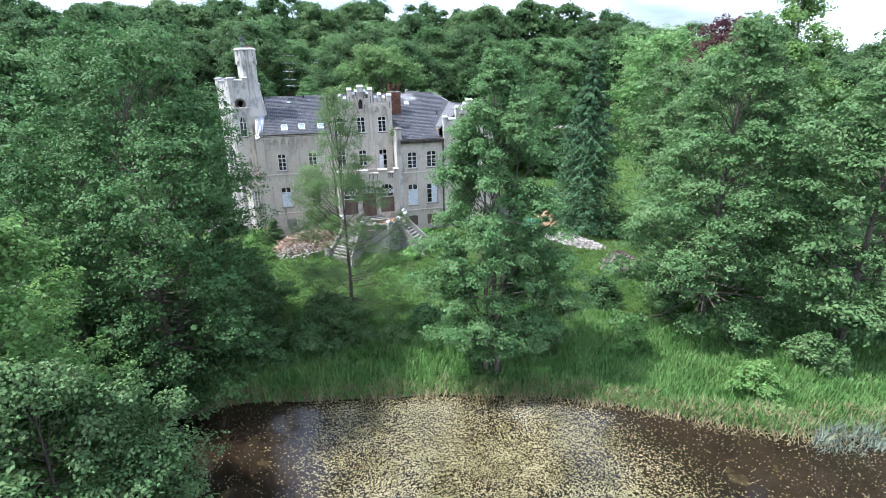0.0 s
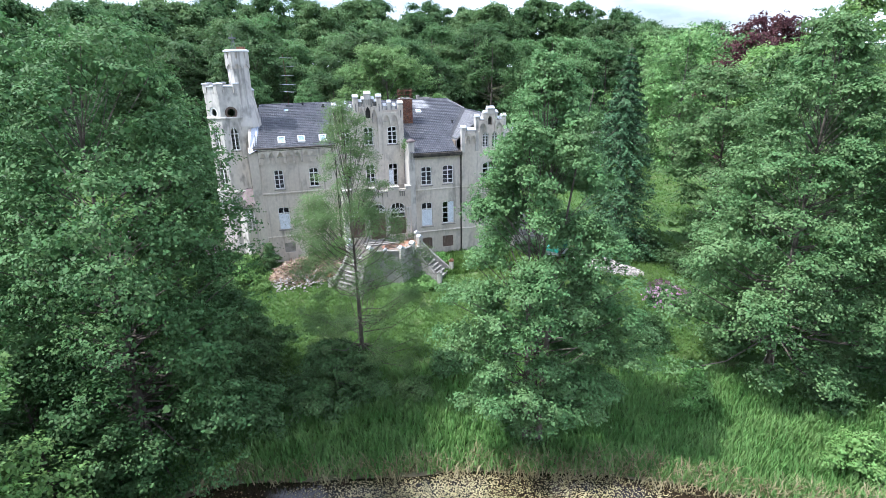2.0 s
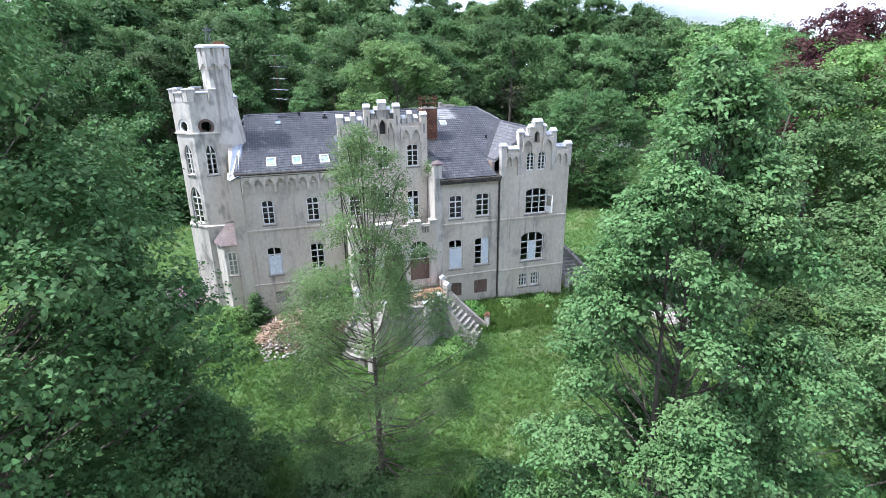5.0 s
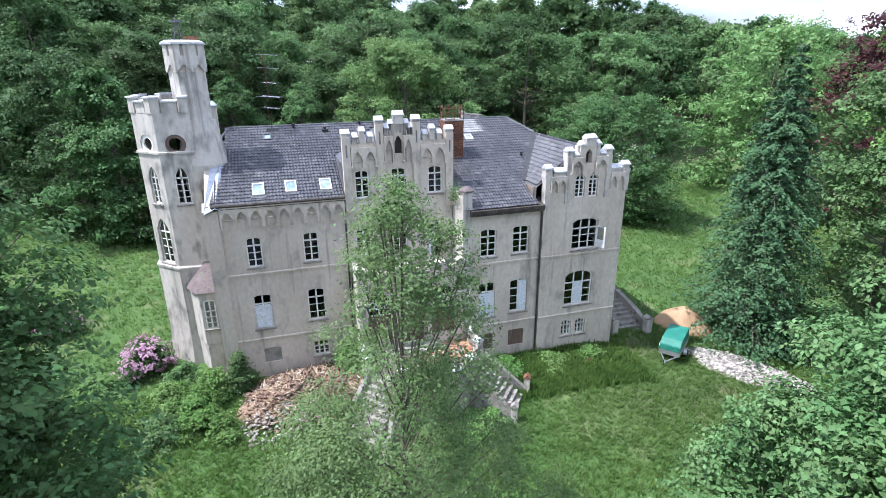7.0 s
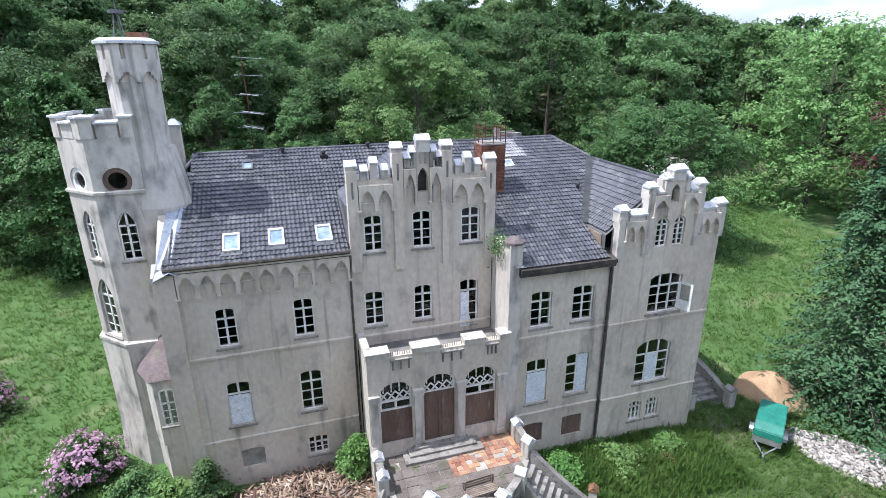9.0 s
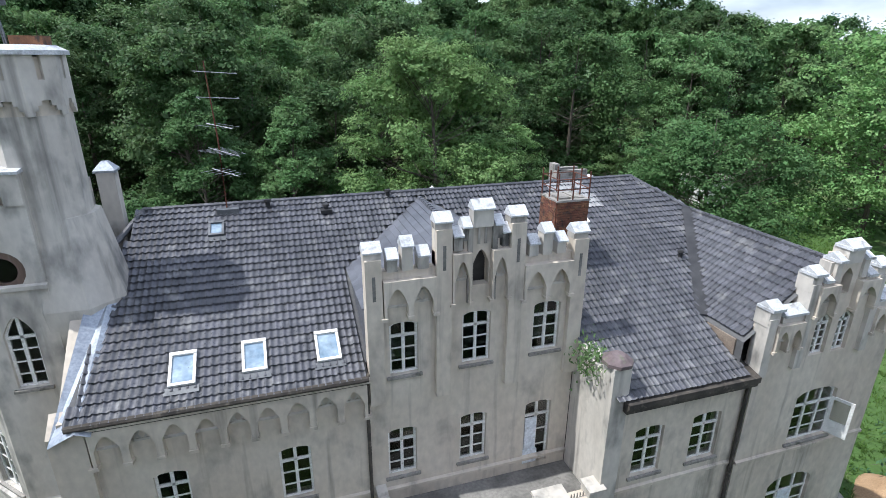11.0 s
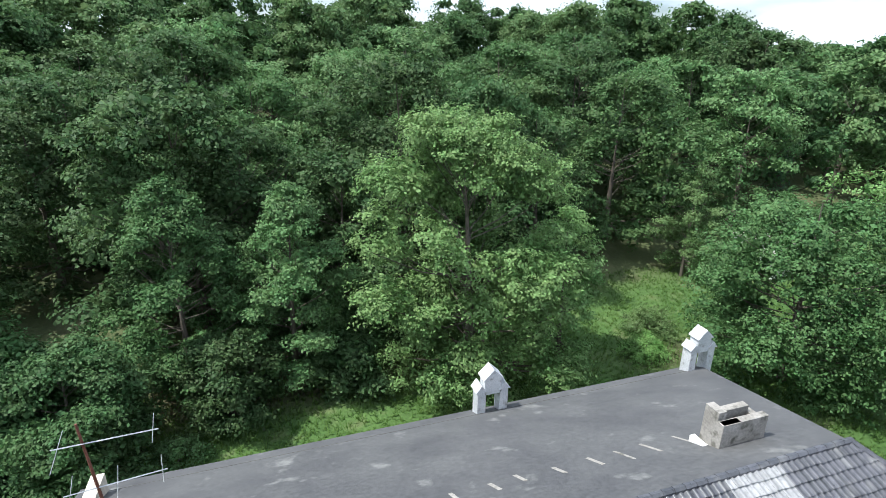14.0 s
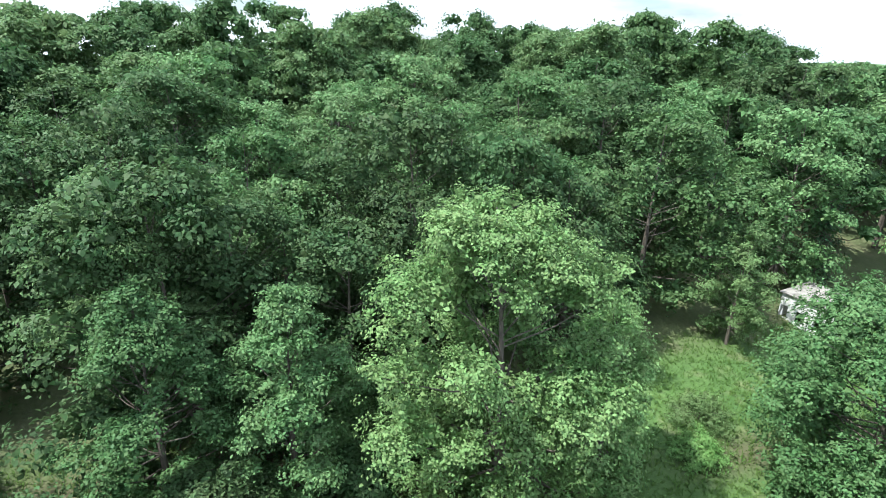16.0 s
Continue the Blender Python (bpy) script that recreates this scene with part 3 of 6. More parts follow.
broadleaf("alder in the row behind the pond", "leaf_mid", 43.5, 31.0, 26.5, 8.6, 19, base=-1.8, low=0.03, count=26000, size=0.36, clumps=120, clump=0.22, flat=0.55)
broadleaf("alder among the trees beside the drive", "leaf_bright", 59.0, 40.0, 31.5, 9.0, 20, base=-1, low=0.03, count=20000, size=0.42, clumps=100, clump=0.24)
broadleaf("tall alder beyond the pond", "leaf_mid", 55.0, 22.0, 30.0, 9.0, 44, base=-2, low=0.03, count=20000, size=0.42, clumps=100, clump=0.24)
broadleaf("shady alder behind the pond trees", "leaf_mid", -27.0, 34.0, 25.0, 8.6, 21, low=0.03, count=28000, size=0.36, clumps=120, clump=0.22)
broadleaf("tree beside the west meadow", "leaf_mid", -39.0, 48.0, 25.5, 9.6, 22, low=0.03, count=20000, size=0.42, clumps=100, clump=0.24)
broadleaf("tree on the west bank of the pond", "leaf_mid", -31.0, 17.0, 24.0, 9.0, 45, base=-2.5, low=0.03, count=20000, size=0.4, clumps=100, clump=0.23)
broadleaf("young bush on the sunny bank", "leaf_bright", 22.4, 19.6, 0.5, 1.35, 23, low=0.05, count=3600, size=0.18, clumps=30, clump=0.4, trunk=0.06, category="bush")
broadleaf("round bush at the water's edge", "leaf_bright", 27.2, 10.6, 0.3, 2.0, 24, low=0.03, count=5600, size=0.18, clumps=36, clump=0.4, trunk=0.07, category="bush")
broadleaf("dense hazel thicket beside the aspen", "leaf_mid", -3.4, 28.2, 2.8, 3.2, 52, low=0.02, count=22000, size=0.19, clumps=90, clump=0.28, trunk=0.08, category="bush")
broadleaf("dark hazel at the edge of the lawn", "leaf_mid", -10.4, 33.0, 6.0, 4.0, 53, low=0.02, count=30000, size=0.18, clumps=90, clump=0.27, trunk=0.1, category="bush")
broadleaf("low bush under the aspen", "leaf_grey", 2.2, 26.4, -0.3, 1.7, 25, low=0.03, count=4600, size=0.18, clumps=34, clump=0.4, trunk=0.06, category="bush")
for i, (x, y, t, r, mt) in enumerate(((9.0, 21.6, 0.6, 2.2, "leaf_mid"), (-9.5, 27.0, 1.5, 2.6, "leaf_mid"), (-5.2, 28.2, 1.2, 2.3, "leaf_mid"), (-2.6, 31.0, 1.6, 2.2, "leaf_dark"), (15.0, 23.0, 0.3, 2.4, "leaf_mid"), (18.5, 27.5, 0.8, 2.4, "leaf_dark"), (-12.0, 36.5, 2.6, 2.8, "leaf_dark"), (24.5, 28.0, 0.9, 2.4, "leaf_dark"), (35.0, 12.0, 0.6, 2.8, "leaf_mid"), (33.0, 17.0, 0.8, 2.6, "leaf_mid"), (5.8, 29.0, -0.1, 1.7, "leaf_mid"), (34.5, 31.0, 2.4, 2.8, "leaf_dark"), (38.0, 38.0, 3.0, 3.2, "leaf_dark"), (36.0, 43.0, 2.6, 2.6, "leaf_dark"))):
    broadleaf("leafy undergrowth bush beneath the trees", mt, x, y, t, r, 300 + i, low=0.02, count=5200, size=0.23, clumps=40, clump=0.36, trunk=0.07, category="bush")
broadleaf("leafy tree beside the drive", "leaf_mid", 48.5, 47.0, 22.5, 7.5, 46, low=0.03, count=18000, size=0.38, clumps=100, clump=0.24, dome=True)
broadleaf("leafy tree beside the drive", "leaf_bright", 61.0, 52.5, 25.0, 8.0, 47, low=0.03, count=16000, size=0.42, clumps=100, clump=0.24, dome=True)
# round the house
spruce("dark drooping spruce beside the rubble heap", 33.4, 47.0, 24.2, 6.4, 31, 46000)
broadleaf("pale green horse chestnut behind the drive", "leaf_ash", 70.5, 82.0, 30.0, 11.5, 32, low=0.06, count=26000, size=0.40, clumps=90, clump=0.27, flat=0.75, dome=True)
broadleaf("pale green horse chestnut in the park", "leaf_bright", 87.0, 74.0, 28.5, 10.5, 33, low=0.06, count=14000, size=0.5, clumps=110, clump=0.26, dome=True)
broadleaf("dark red copper beech in the park", "leaf_copper", 69.0, 64.5, 30.3, 8.2, 34, low=0.1, count=14000, size=0.4, clumps=110, clump=0.26, dome=True)
broadleaf("large rounded ash behind the house", "leaf_ash", 13.2, 85.5, 26.8, 8.3, 35, low=0.03, count=76000, size=0.235, clumps=150, clump=0.22, flat=0.75, trunk=0.4, dome=True, core=0.2)
broadleaf("young ash beside the large rounded ash", "leaf_ash", 22.3, 86.5, 17.6, 4.3, 51, low=0.05, count=18000, size=0.24, clumps=80, clump=0.25, flat=0.75, trunk=0.18, core=0.08)
broadleaf("dense dark lime tree behind the house", "leaf_lime", 40.6, 78.6, 19.6, 9.2, 36, low=0.04, count=56000, size=0.26, clumps=170, clump=0.22, flat=0.7, trunk=0.35, dome=True)
broadleaf("pale birch beside the shed", "leaf_grey", 44.6, 96.5, 18.2, 3.6, 37, low=0.12, count=12000, size=0.22, clumps=70, clump=0.27, flat=0.8, trunk=0.18)
broadleaf("green maple at the wood's edge", "leaf_mid", -0.8, 89.6, 20.2, 4.6, 38, low=0.12, count=28000, size=0.235, clumps=110, clump=0.24, trunk=0.25)
broadleaf("green maple at the wood's edge", "leaf_lime", -8.9, 90.4, 20.9, 5.4, 39, low=0.1, count=32000, size=0.235, clumps=120, clump=0.24, trunk=0.25)
# these two maples take the dark leaf so its colour carries the wood's shade
broadleaf("dense maple behind the tower", "leaf_dark", -14.6, 82.0, 13.0, 5.0, 49, low=0.04, count=28000, size=0.25, clumps=110, clump=0.24, trunk=0.25, dome=True)
broadleaf("young maple behind the house", "leaf_dark", -5.8, 86.0, 10.5, 3.6, 50, low=0.04, count=15000, size=0.27, clumps=80, clump=0.26, trunk=0.18, dome=True)
broadleaf("tall maple in front of the wood", "leaf_mid", -11.0, 99.5, 26.8, 6.2, 40, low=0.18, count=20000, size=0.3, clumps=75, clump=0.26, trunk=0.3)
# beech added and next maple raised to cast shade on the maples eastward
broadleaf("tall dark beech added in the west to shade the maples", "leaf_dark", -28.0, 90.0, 26.0, 7.0, 54, low=0.04, count=20000, size=0.34, clumps=90, clump=0.26, trunk=0.3, dome=True)
broadleaf("dark maple in the shade of the wood", "leaf_lime", -21.5, 85.0, 22.5, 6.4, 41, low=0.05, count=22000, size=0.36, clumps=70, clump=0.26, trunk=0.25)
for i, (x, y, t, r) in enumerate(((4.5, 97.5, 22.0, 6.0), (10.5, 100.0, 24.0, 6.5), (-4.5, 100.0, 24.5, 6.0), (27.0, 101.0, 24.0, 7.0), (1.0, 95.5, 9.5, 4.0), (7.5, 94.5, 8.0, 3.5), (3.5, 88.5, 8.0, 3.6), (-14.5, 84.0, 9.5, 4.2))):
    broadleaf("shady beech at the wood's edge", "leaf_dark", x, y, t, r, 80 + i, low=0.02, count=14000, size=0.34, clumps=95, clump=0.25, flat=0.65, trunk=0.3, dome=True)
spruce("slim dark spruce on the slope", 65.5, 104.0, 22.6, 3.4, 42, 6000)
broadleaf("whitish flowering bush at the meadow's edge", "leaf_grey", -31.0, 100.0, 8.5, 3.2, 43, low=0.03, count=3800, size=0.4, clumps=34, clump=0.36, trunk=0.1, category="bush")


def forest():
    """The wooded slope: a handful of trees of each kind, copied to many places; the farthest are joined."""
    rng = np.random.default_rng(5)
    spec = (("leaf_dark", 12000, 0.38, 64), ("leaf_mid", 12000, 0.38, 64), ("leaf_lime", 12000, 0.38, 64), ("leaf_dark", 5000, 0.56, 48), ("leaf_mid", 5000, 0.56, 48), ("leaf_lime", 5000, 0.56, 48))
    kinds = [broadleaf("broad beech in the wooded slope", k, -300 - 30 * i, 300, float(height(-300, 300)) + 21, 7.9, 60 + i, low=0.05 if i < 3 else 0.35, count=c, size=s, clumps=n, clump=0.25, flat=0.65, trunk=0.3, dome=True, core=0.2 if i < 3 else 0.42) for i, (k, c, s, n) in enumerate(spec)]
    places = []
    for y in np.arange(96, 186, 9.8):
        for x in np.arange(-84, 215, 10.4):
            px_, py_ = x + rng.uniform(-3.6, 3.6), y + rng.uniform(-3.2, 3.2)
            foot = np.interp(px_, [-110, -40, -28, -10, 12, 30, 44, 62, 90, 120, 205], [50, 88, 101, 97, 96, 98, 102, 101, 98, 90, 82])
            if py_ > foot:
                places.append((px_, py_))
    for x in np.arange(-84, -36, 11.0):
        for y in np.arange(44, 96, 11.0):
            if y > np.interp(x, [-112, -60, -40], [20, 60, 92]):
                places.append((x + rng.uniform(-3, 3), y + rng.uniform(-3, 3)))
    for x in np.arange(92, 150, 13.0):
        for y in np.arange(20, 96, 13.0):
            places.append((x + rng.uniform(-3, 3), y + rng.uniform(-3, 3)))
    far = {}
    for px_, py_ in places:
        near = math.hypot(px_, py_ - 58) < 80
        pick = int(rng.choice([0, 0, 1, 2] if near else [3, 3, 3, 4, 4, 5]))
        s = rng.uniform(0.78, 1.16)
        m = pose(px_, py_, float(height(px_, py_)) - 0.3, 0, 0, rng.uniform(0, 360)) @ Matrix.Diagonal((s, s, s * rng.uniform(0.9, 1.08), 1))
        if py_ > 138 or px_ > 120:
            far.setdefault(pick, []).append(m)
        else:
            copy_thing(kinds[pick], m)
    for pick, ms in far.items():
        crown = next(o for o in kinds[pick].children if o.name.startswith("crown")).data
        v = np.empty(len(crown.vertices) * 3, np.float32)
        crown.vertices.foreach_get("co", v)
        v = np.concatenate([v.reshape(-1, 3), np.ones((len(v) // 3, 1), np.float32)], 1)
        V = np.concatenate([(v @ np.array(m, np.float32).T)[:, :3] for m in ms])
        F = np.arange(len(V)).reshape(-1, 4)
        tagged(leaf_part("far_wood", V, F, spec[pick][0], None), "distant beech crowns closing the wooded ridge", "wood", kind="stuff")
    for k in kinds:
        for o in (*k.children_recursive, k):
            bpy.data.objects.remove(o)


forest()

# ---- the manor house ----
house = thing("manor_house", "derelict grey stucco neo-Gothic manor house with battlements", "house")
FA, FR, FG, FP = 50.0, 47.8, 47.62, 47.55  # front planes: west wing, east wing, east gable, porch
BACK, RIDGE_Y, RIDGE_Z, SLOPE, BSLOPE = 68.5, 57.75, 18.0, 0.475, 0.455
TA, TR, TG, TP = pose(0, FA, 0), pose(0, FR, 0), pose(0, FG, 0), pose(0, FP, 0)


def roof_z(y):
    return RIDGE_Z - SLOPE * (RIDGE_Y - y)


def rect(u0, u1, z0, z1):
    return [(u0, z0), (u1, z0), (u1, z1), (u0, z1)]


# west wing
A_WIN = [(-6.6, -5.65, 9.87, 11.9, ""), (-3.02, -2.03, 9.87, 11.9, ""), (-6.62, -5.45, 5.4, 7.86, "sheet"), (-3.08, -1.92, 5.5, 7.84, "")]
holes = [arch(*w[:4]) for w in A_WIN] + [arch(-2.98, -1.9, 2.66, 3.8), arch(-6.35, -5.2, 2.7, 3.85)]
part("west_wing_wall", panel(rect(-8.6, 0.0, -0.5, 14.15), holes, 0.45, TA), "stucco", house)
for u0, u1, z0, z1, fill in A_WIN:
    window(house, TA, u0, u1, z0, z1, filled=fill)
window(house, TA, -2.98, -1.9, 2.66, 3.8, cols=3, rows=2, trans=0.6)
part("bricked_opening", panel(arch(-6.35, -5.2, 2.7, 3.85), [], 0.2, pose(0, FA + 0.14, 0)), "paleplinth", house, "rough infill of a closed cellar window")


def band(name, x0, x1, y, z, h=0.16, out=0.09, material="stucco"):
    bm = bmesh.new()
    wedge(bm, x0, x1, y - out, y + 0.02, z - h / 2, z + h / 2, 0.05)
    part(name, bm, material, house)


band("string_course", -8.5, -0.05, FA, 9.42)
band("plinth_course", -8.5, -0.05, FA, 4.62, 0.14, 0.1)
# corner pilaster of the west wing with a weathered head
bm = boxes((-8.85, -7.95, FA - 0.22, FA + 0.4, -0.5, 13.4))
wedge(bm, -8.85, -7.95, FA - 0.22, FA + 0.4, 13.4, 14.3, 0.45)
part("corner_pilaster", bm, "stucco", house)


def frieze(x0, x1, y, ztop, zspring, zfoot, n, leg=0.2):
    """A blind arcade under the eaves: a slab with pointed niches cut out, on small corbels."""
    step = (x1 - x0) / n
    outline = [(x0, zfoot)]
    for i in range(n):
        a, b = x0 + i * step + leg / 2, x0 + (i + 1) * step - leg / 2
        outline += [(a, zfoot), (a, zspring)]
        for k in range(1, 8):
            u = a + (b - a) * k / 8
            d = abs(2 * k / 8 - 1)
            outline.append((u, zspring + (ztop - zspring - 0.25) * (1 - d ** 1.7)))
        outline += [(b, zspring), (b, zfoot)]
    outline += [(x1, zfoot), (x1, ztop), (x0, ztop)]
    part("arched_frieze", panel(outline, [], 0.26, pose(0, y - 0.26, 0)), "stucco", house)
    bm = bmesh.new()
    for i in range(n + 1):
        u = x0 + i * step
        part("corbel", boxes((u - leg * 0.62, u + leg * 0.62, y - 0.29, y + 0.01, zfoot - 0.1, zfoot + 0.004)), "stucco", house)
    bm = bmesh.new()
    for i in range(n):
        bm = bmesh.new()
        if i % 3 == 1 or i == n - 1:  # a small star of tracery in some niches
            a, b = x0 + i * step + leg / 2 + 0.08, x0 + (i + 1) * step - leg / 2 - 0.08
            m, zb = (a + b) / 2, zspring + 0.02
            box(bm, a, b, y - 0.05, y + 0.005, zb - 0.04, zb + 0.03)
            for s in (-1, 1):
                put(bm, [(m + s * 0.26, y - 0.05, zb), (m + s * 0.20, y - 0.05, zb), (m - s * 0.03, y - 0.05, zb + 0.42), (m + s * 0.04, y - 0.05, zb + 0.44)], [(0, 1, 2, 3)])
                put(bm, [(m - s * 0.02, y - 0.045, zb), (m + s * 0.05, y - 0.045, zb), (m + s * 0.20, y - 0.045, zb + 0.22), (m + s * 0.15, y - 0.045, zb + 0.25)], [(0, 1, 2, 3)])
        else:
            a, b = x0 + i * step + leg / 2, x0 + (i + 1) * step - leg / 2
            wedge(bm, a, b, y - 0.07, y + 0.005, zspring - 0.1, zspring - 0.03, 0.03)
        part("niche_tracery", bm, "plaster", house)


frieze(-7.9, -0.15, FA, 13.98, 13.25, 12.72, 9)
band("eaves_moulding", -8.0, -0.05, FA - 0.2, 14.08, 0.18, 0.14)

# central gable
G_WIN = [(0.66, 1.6, 13.92, 15.8), (3.1, 4.1, 13.9, 15.82), (5.68, 6.7, 13.92, 15.8), (0.5, 1.5, 9.88, 11.8), (3.08, 4.08, 9.85, 11.82)]
TOPS = [(0.0, 17.55), (2.16, 17.55), (2.16, 18.0), (3.1, 18.0), (3.1, 18.75), (4.3, 18.75), (4.3, 18.0), (5.13, 18.0), (5.13, 17.55), (7.4, 17.55)]
outline = [(0.0, 8.6), (7.4, 8.6)] + TOPS[::-1]
holes = [arch(*w) for w in G_WIN] + [arch(5.6, 6.65, 9.02, 11.8), arch(3.42, 3.95, 16.75, 17.95, 0.45, 8, True)]
part("central_gable_wall", panel(outline, holes, 0.34, TA), "stucco", house)
for w in G_WIN:
    window(house, TA, *w)
dw = window(house, TA, 5.6, 6.65, 9.02, 11.8, trans=0.76, rows=3, sill=False)
bm = boxes((5.66, 6.12, 0.05, 0.1, 9.2, 11.05), (5.62, 6.2, 0.02, 0.08, 9.03, 9.62), T=TA)
part("shutter", bm, "sheet", dw, "broken pale shutter leaning in the doorway")
# dark sheet behind the niche, its shade given as colour
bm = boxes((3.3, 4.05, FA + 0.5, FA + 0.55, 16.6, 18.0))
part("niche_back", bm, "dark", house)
for x0, x1, z0, z1 in ((-0.04, 0.46, 13.02, 18.0), (2.16, 2.66, 12.93, 18.75), (4.62, 5.13, 12.93, 18.75), (6.92, 7.44, 12.95, 18.0)):
    bm = boxes((x0, x1, FA - 0.2, FA + 0.33, z0 + 0.1, z1))
    wedge(bm, x0, x1, FA - 0.2, FA, z0, z0 + 0.1, 0)
    bm2 = bmesh.new()
    xm = (x0 + x1) / 2
    part("pilaster", bm, "stucco", house)
    # no recess is cut: a dark strip paints the slot's shade
    box(bm2, xm - 0.05, xm + 0.05, FA - 0.21, FA - 0.19, z1 - 1.3, z1 - 0.5)
    part("slot", bm2, "dirty", house)


# battlements: low and high merlons with zinc-white caps
for x0, x1, zb, zt in ((-0.1, 0.52, 18.0, 18.2), (0.6, 1.02, 17.55, 17.95), (1.06, 1.5, 17.55, 18.3), (1.56, 2.0, 17.55, 17.95), (2.1, 2.72, 18.75, 18.95), (2.7, 3.08, 18.0, 18.45), (3.0, 3.34, 18.3, 18.72), (4.06, 4.4, 18.3, 18.72), (3.32, 4.08, 18.7, 19.25), (4.32, 4.62, 18.0, 18.45), (4.56, 5.2, 18.75, 18.95), (5.28, 5.7, 17.55, 17.95), (5.76, 6.2, 17.55, 18.3), (6.28, 6.7, 17.55, 17.95), (6.86, 7.5, 18.0, 18.2)):
    bm = boxes((x0 + 0.04, x1 - 0.056, FA - 0.1, FA + 0.32, zb, zt))
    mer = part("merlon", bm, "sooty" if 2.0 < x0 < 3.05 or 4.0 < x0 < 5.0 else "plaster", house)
    bm = bmesh.new()
    box(bm, x0 + 0.02, x1 - 0.02, FA - 0.18, FA + 0.38, zt, zt + 0.05)
    crosscap(bm, x0 + 0.02, x1 - 0.02, FA - 0.18, FA + 0.38, zt + 0.05, zt + 0.30)
    part("cap", bm, "cap", mer, "white capping")
for x0, x1, zt, zs, zf in ((0.5, 2.14, 17.3, 16.45, 16.1), (5.15, 6.9, 17.3, 16.45, 16.1)):
    frieze(x0, x1, FA, zt, zs, zf, 2, 0.16)
for x0, x1 in ((2.68, 3.3), (4.0, 4.6)):
    frieze(x0, x1, FA, 17.95, 17.0, 16.3, 1, 0.12)
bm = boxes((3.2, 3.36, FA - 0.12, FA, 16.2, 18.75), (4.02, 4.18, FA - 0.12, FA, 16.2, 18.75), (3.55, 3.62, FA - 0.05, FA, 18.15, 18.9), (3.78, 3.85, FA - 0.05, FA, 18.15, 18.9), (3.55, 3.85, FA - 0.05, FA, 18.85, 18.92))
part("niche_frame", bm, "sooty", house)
band("string_course", 0.0, 7.4, FA, 9.35, 0.16, 0.1)

# roof of the central gable: slated saddle
bm = bmesh.new()
RX, RZ, EZ = 3.66, 17.82, 16.2


def slated(bm_, p0, p1, p2, p3, rows, cols, thick=0.03):
    """Overlapping slates over a four-cornered slope, p0 and p1 at its foot."""
    p0, p1, p2, p3 = map(Vector, (p0, p1, p2, p3))
    nrm = (p1 - p0).cross(p3 - p0).normalized()
    if nrm.z < 0:
        nrm = -nrm
    for j in range(rows):
        a, b = j / rows, (j + 1.25) / rows
        for i in range(cols):
            o = 0.5 * (j % 2)
            u0, u1 = min(1, max(0, (i - o + 0.02) / cols)), min(1, max(0, (i + 1 - o - 0.02) / cols))
            if u1 - u0 < 0.2 / cols:
                continue
            c = [(p0.lerp(p1, u)).lerp(p3.lerp(p2, u), min(1.0, v)) for u, v in ((u0, a), (u1, a), (u1, b), (u0, b))]
            c = [c[0] + nrm * (thick + 0.02), c[1] + nrm * (thick + 0.02), c[2] + nrm * 0.008, c[3] + nrm * 0.008]
            put(bm_, [*c, c[0] - nrm * thick, c[1] - nrm * thick], [(0, 1, 2, 3), (4, 5, 1, 0)])


yb = RIDGE_Y - (RIDGE_Z - RZ) / SLOPE
ye = RIDGE_Y - (RIDGE_Z - EZ) / SLOPE
slated(bm, (-0.08, ye, EZ), (-0.08, FA + 0.35, EZ), (RX, FA + 0.35, RZ), (RX, yb, RZ), 15, 18)
slated(bm, (7.4, FA + 0.35, EZ), (7.4, ye, EZ), (RX, yb, RZ), (RX, FA + 0.35, RZ), 15, 18)
dorm = part("gable_roof", bm, "slate", house, "blue-grey slate saddle roof")
tagged(dorm, kind="stuff")
bm = bmesh.new()
put(bm, [(-0.08, ye, EZ), (-0.08, FA + 0.35, EZ), (RX, FA + 0.35, RZ), (RX, yb, RZ), (7.4, ye, EZ), (7.4, FA + 0.35, EZ)], [(0, 1, 2, 3), (5, 4, 3, 2)])
put(bm, [(0.0, FA + 0.45, 14.0), (0.0, ye + 0.3, EZ + 0.1), (0.0, FA + 0.45, EZ)], [(0, 1, 2)])
put(bm, [(7.4, FA + 0.45, 14.0), (7.4, ye + 0.3, EZ + 0.1), (7.4, FA + 0.45, EZ)], [(0, 2, 1)])
part("roof_deck", bm, "slate", dorm)
bm = bmesh.new()
for k in range(22):
    y = FA + 0.5 + (yb - FA - 0.6) * k / 22
    tube(bm, [(RX, y, RZ + 0.02), (RX, y + 0.36, RZ + 0.0)], [0.11, 0.09], 6)
part("ridge_tiles", bm, "slate", dorm)
bm = bmesh.new()
tube(bm, [(5.0, 52.2, 17.1), (5.0, 52.2, 18.3)], [0.04, 0.04], 6)
part("vent_pipe", bm, "zinc", dorm, "thin zinc vent pipe")

# main roof: tiles in courses on a deck
VALLEY = ((12.85, 48.0), (16.2, 55.0))


def front_edge(x):
    return FA - 0.22 if x < 7.5 else FR - 0.25


def on_front(x, y):
    if x < -7.4 - (RIDGE_Y - y) * 0.11 or y < front_edge(x):
        return False
    if x > 14.8 and y > RIDGE_Y - (x - 14.8) * 1.3:
        return False
    if x > 12.9 + max(0.0, y - 49.88) * 0.62:
        return False
    if -0.1 < x < 7.45:
        if y < FA + 0.4:
            return False
        zd = RZ - (RZ - EZ) * abs(x - RX) / (RX + 0.08)
        if roof_z(y) < zd + 0.02:
            return False
    return True


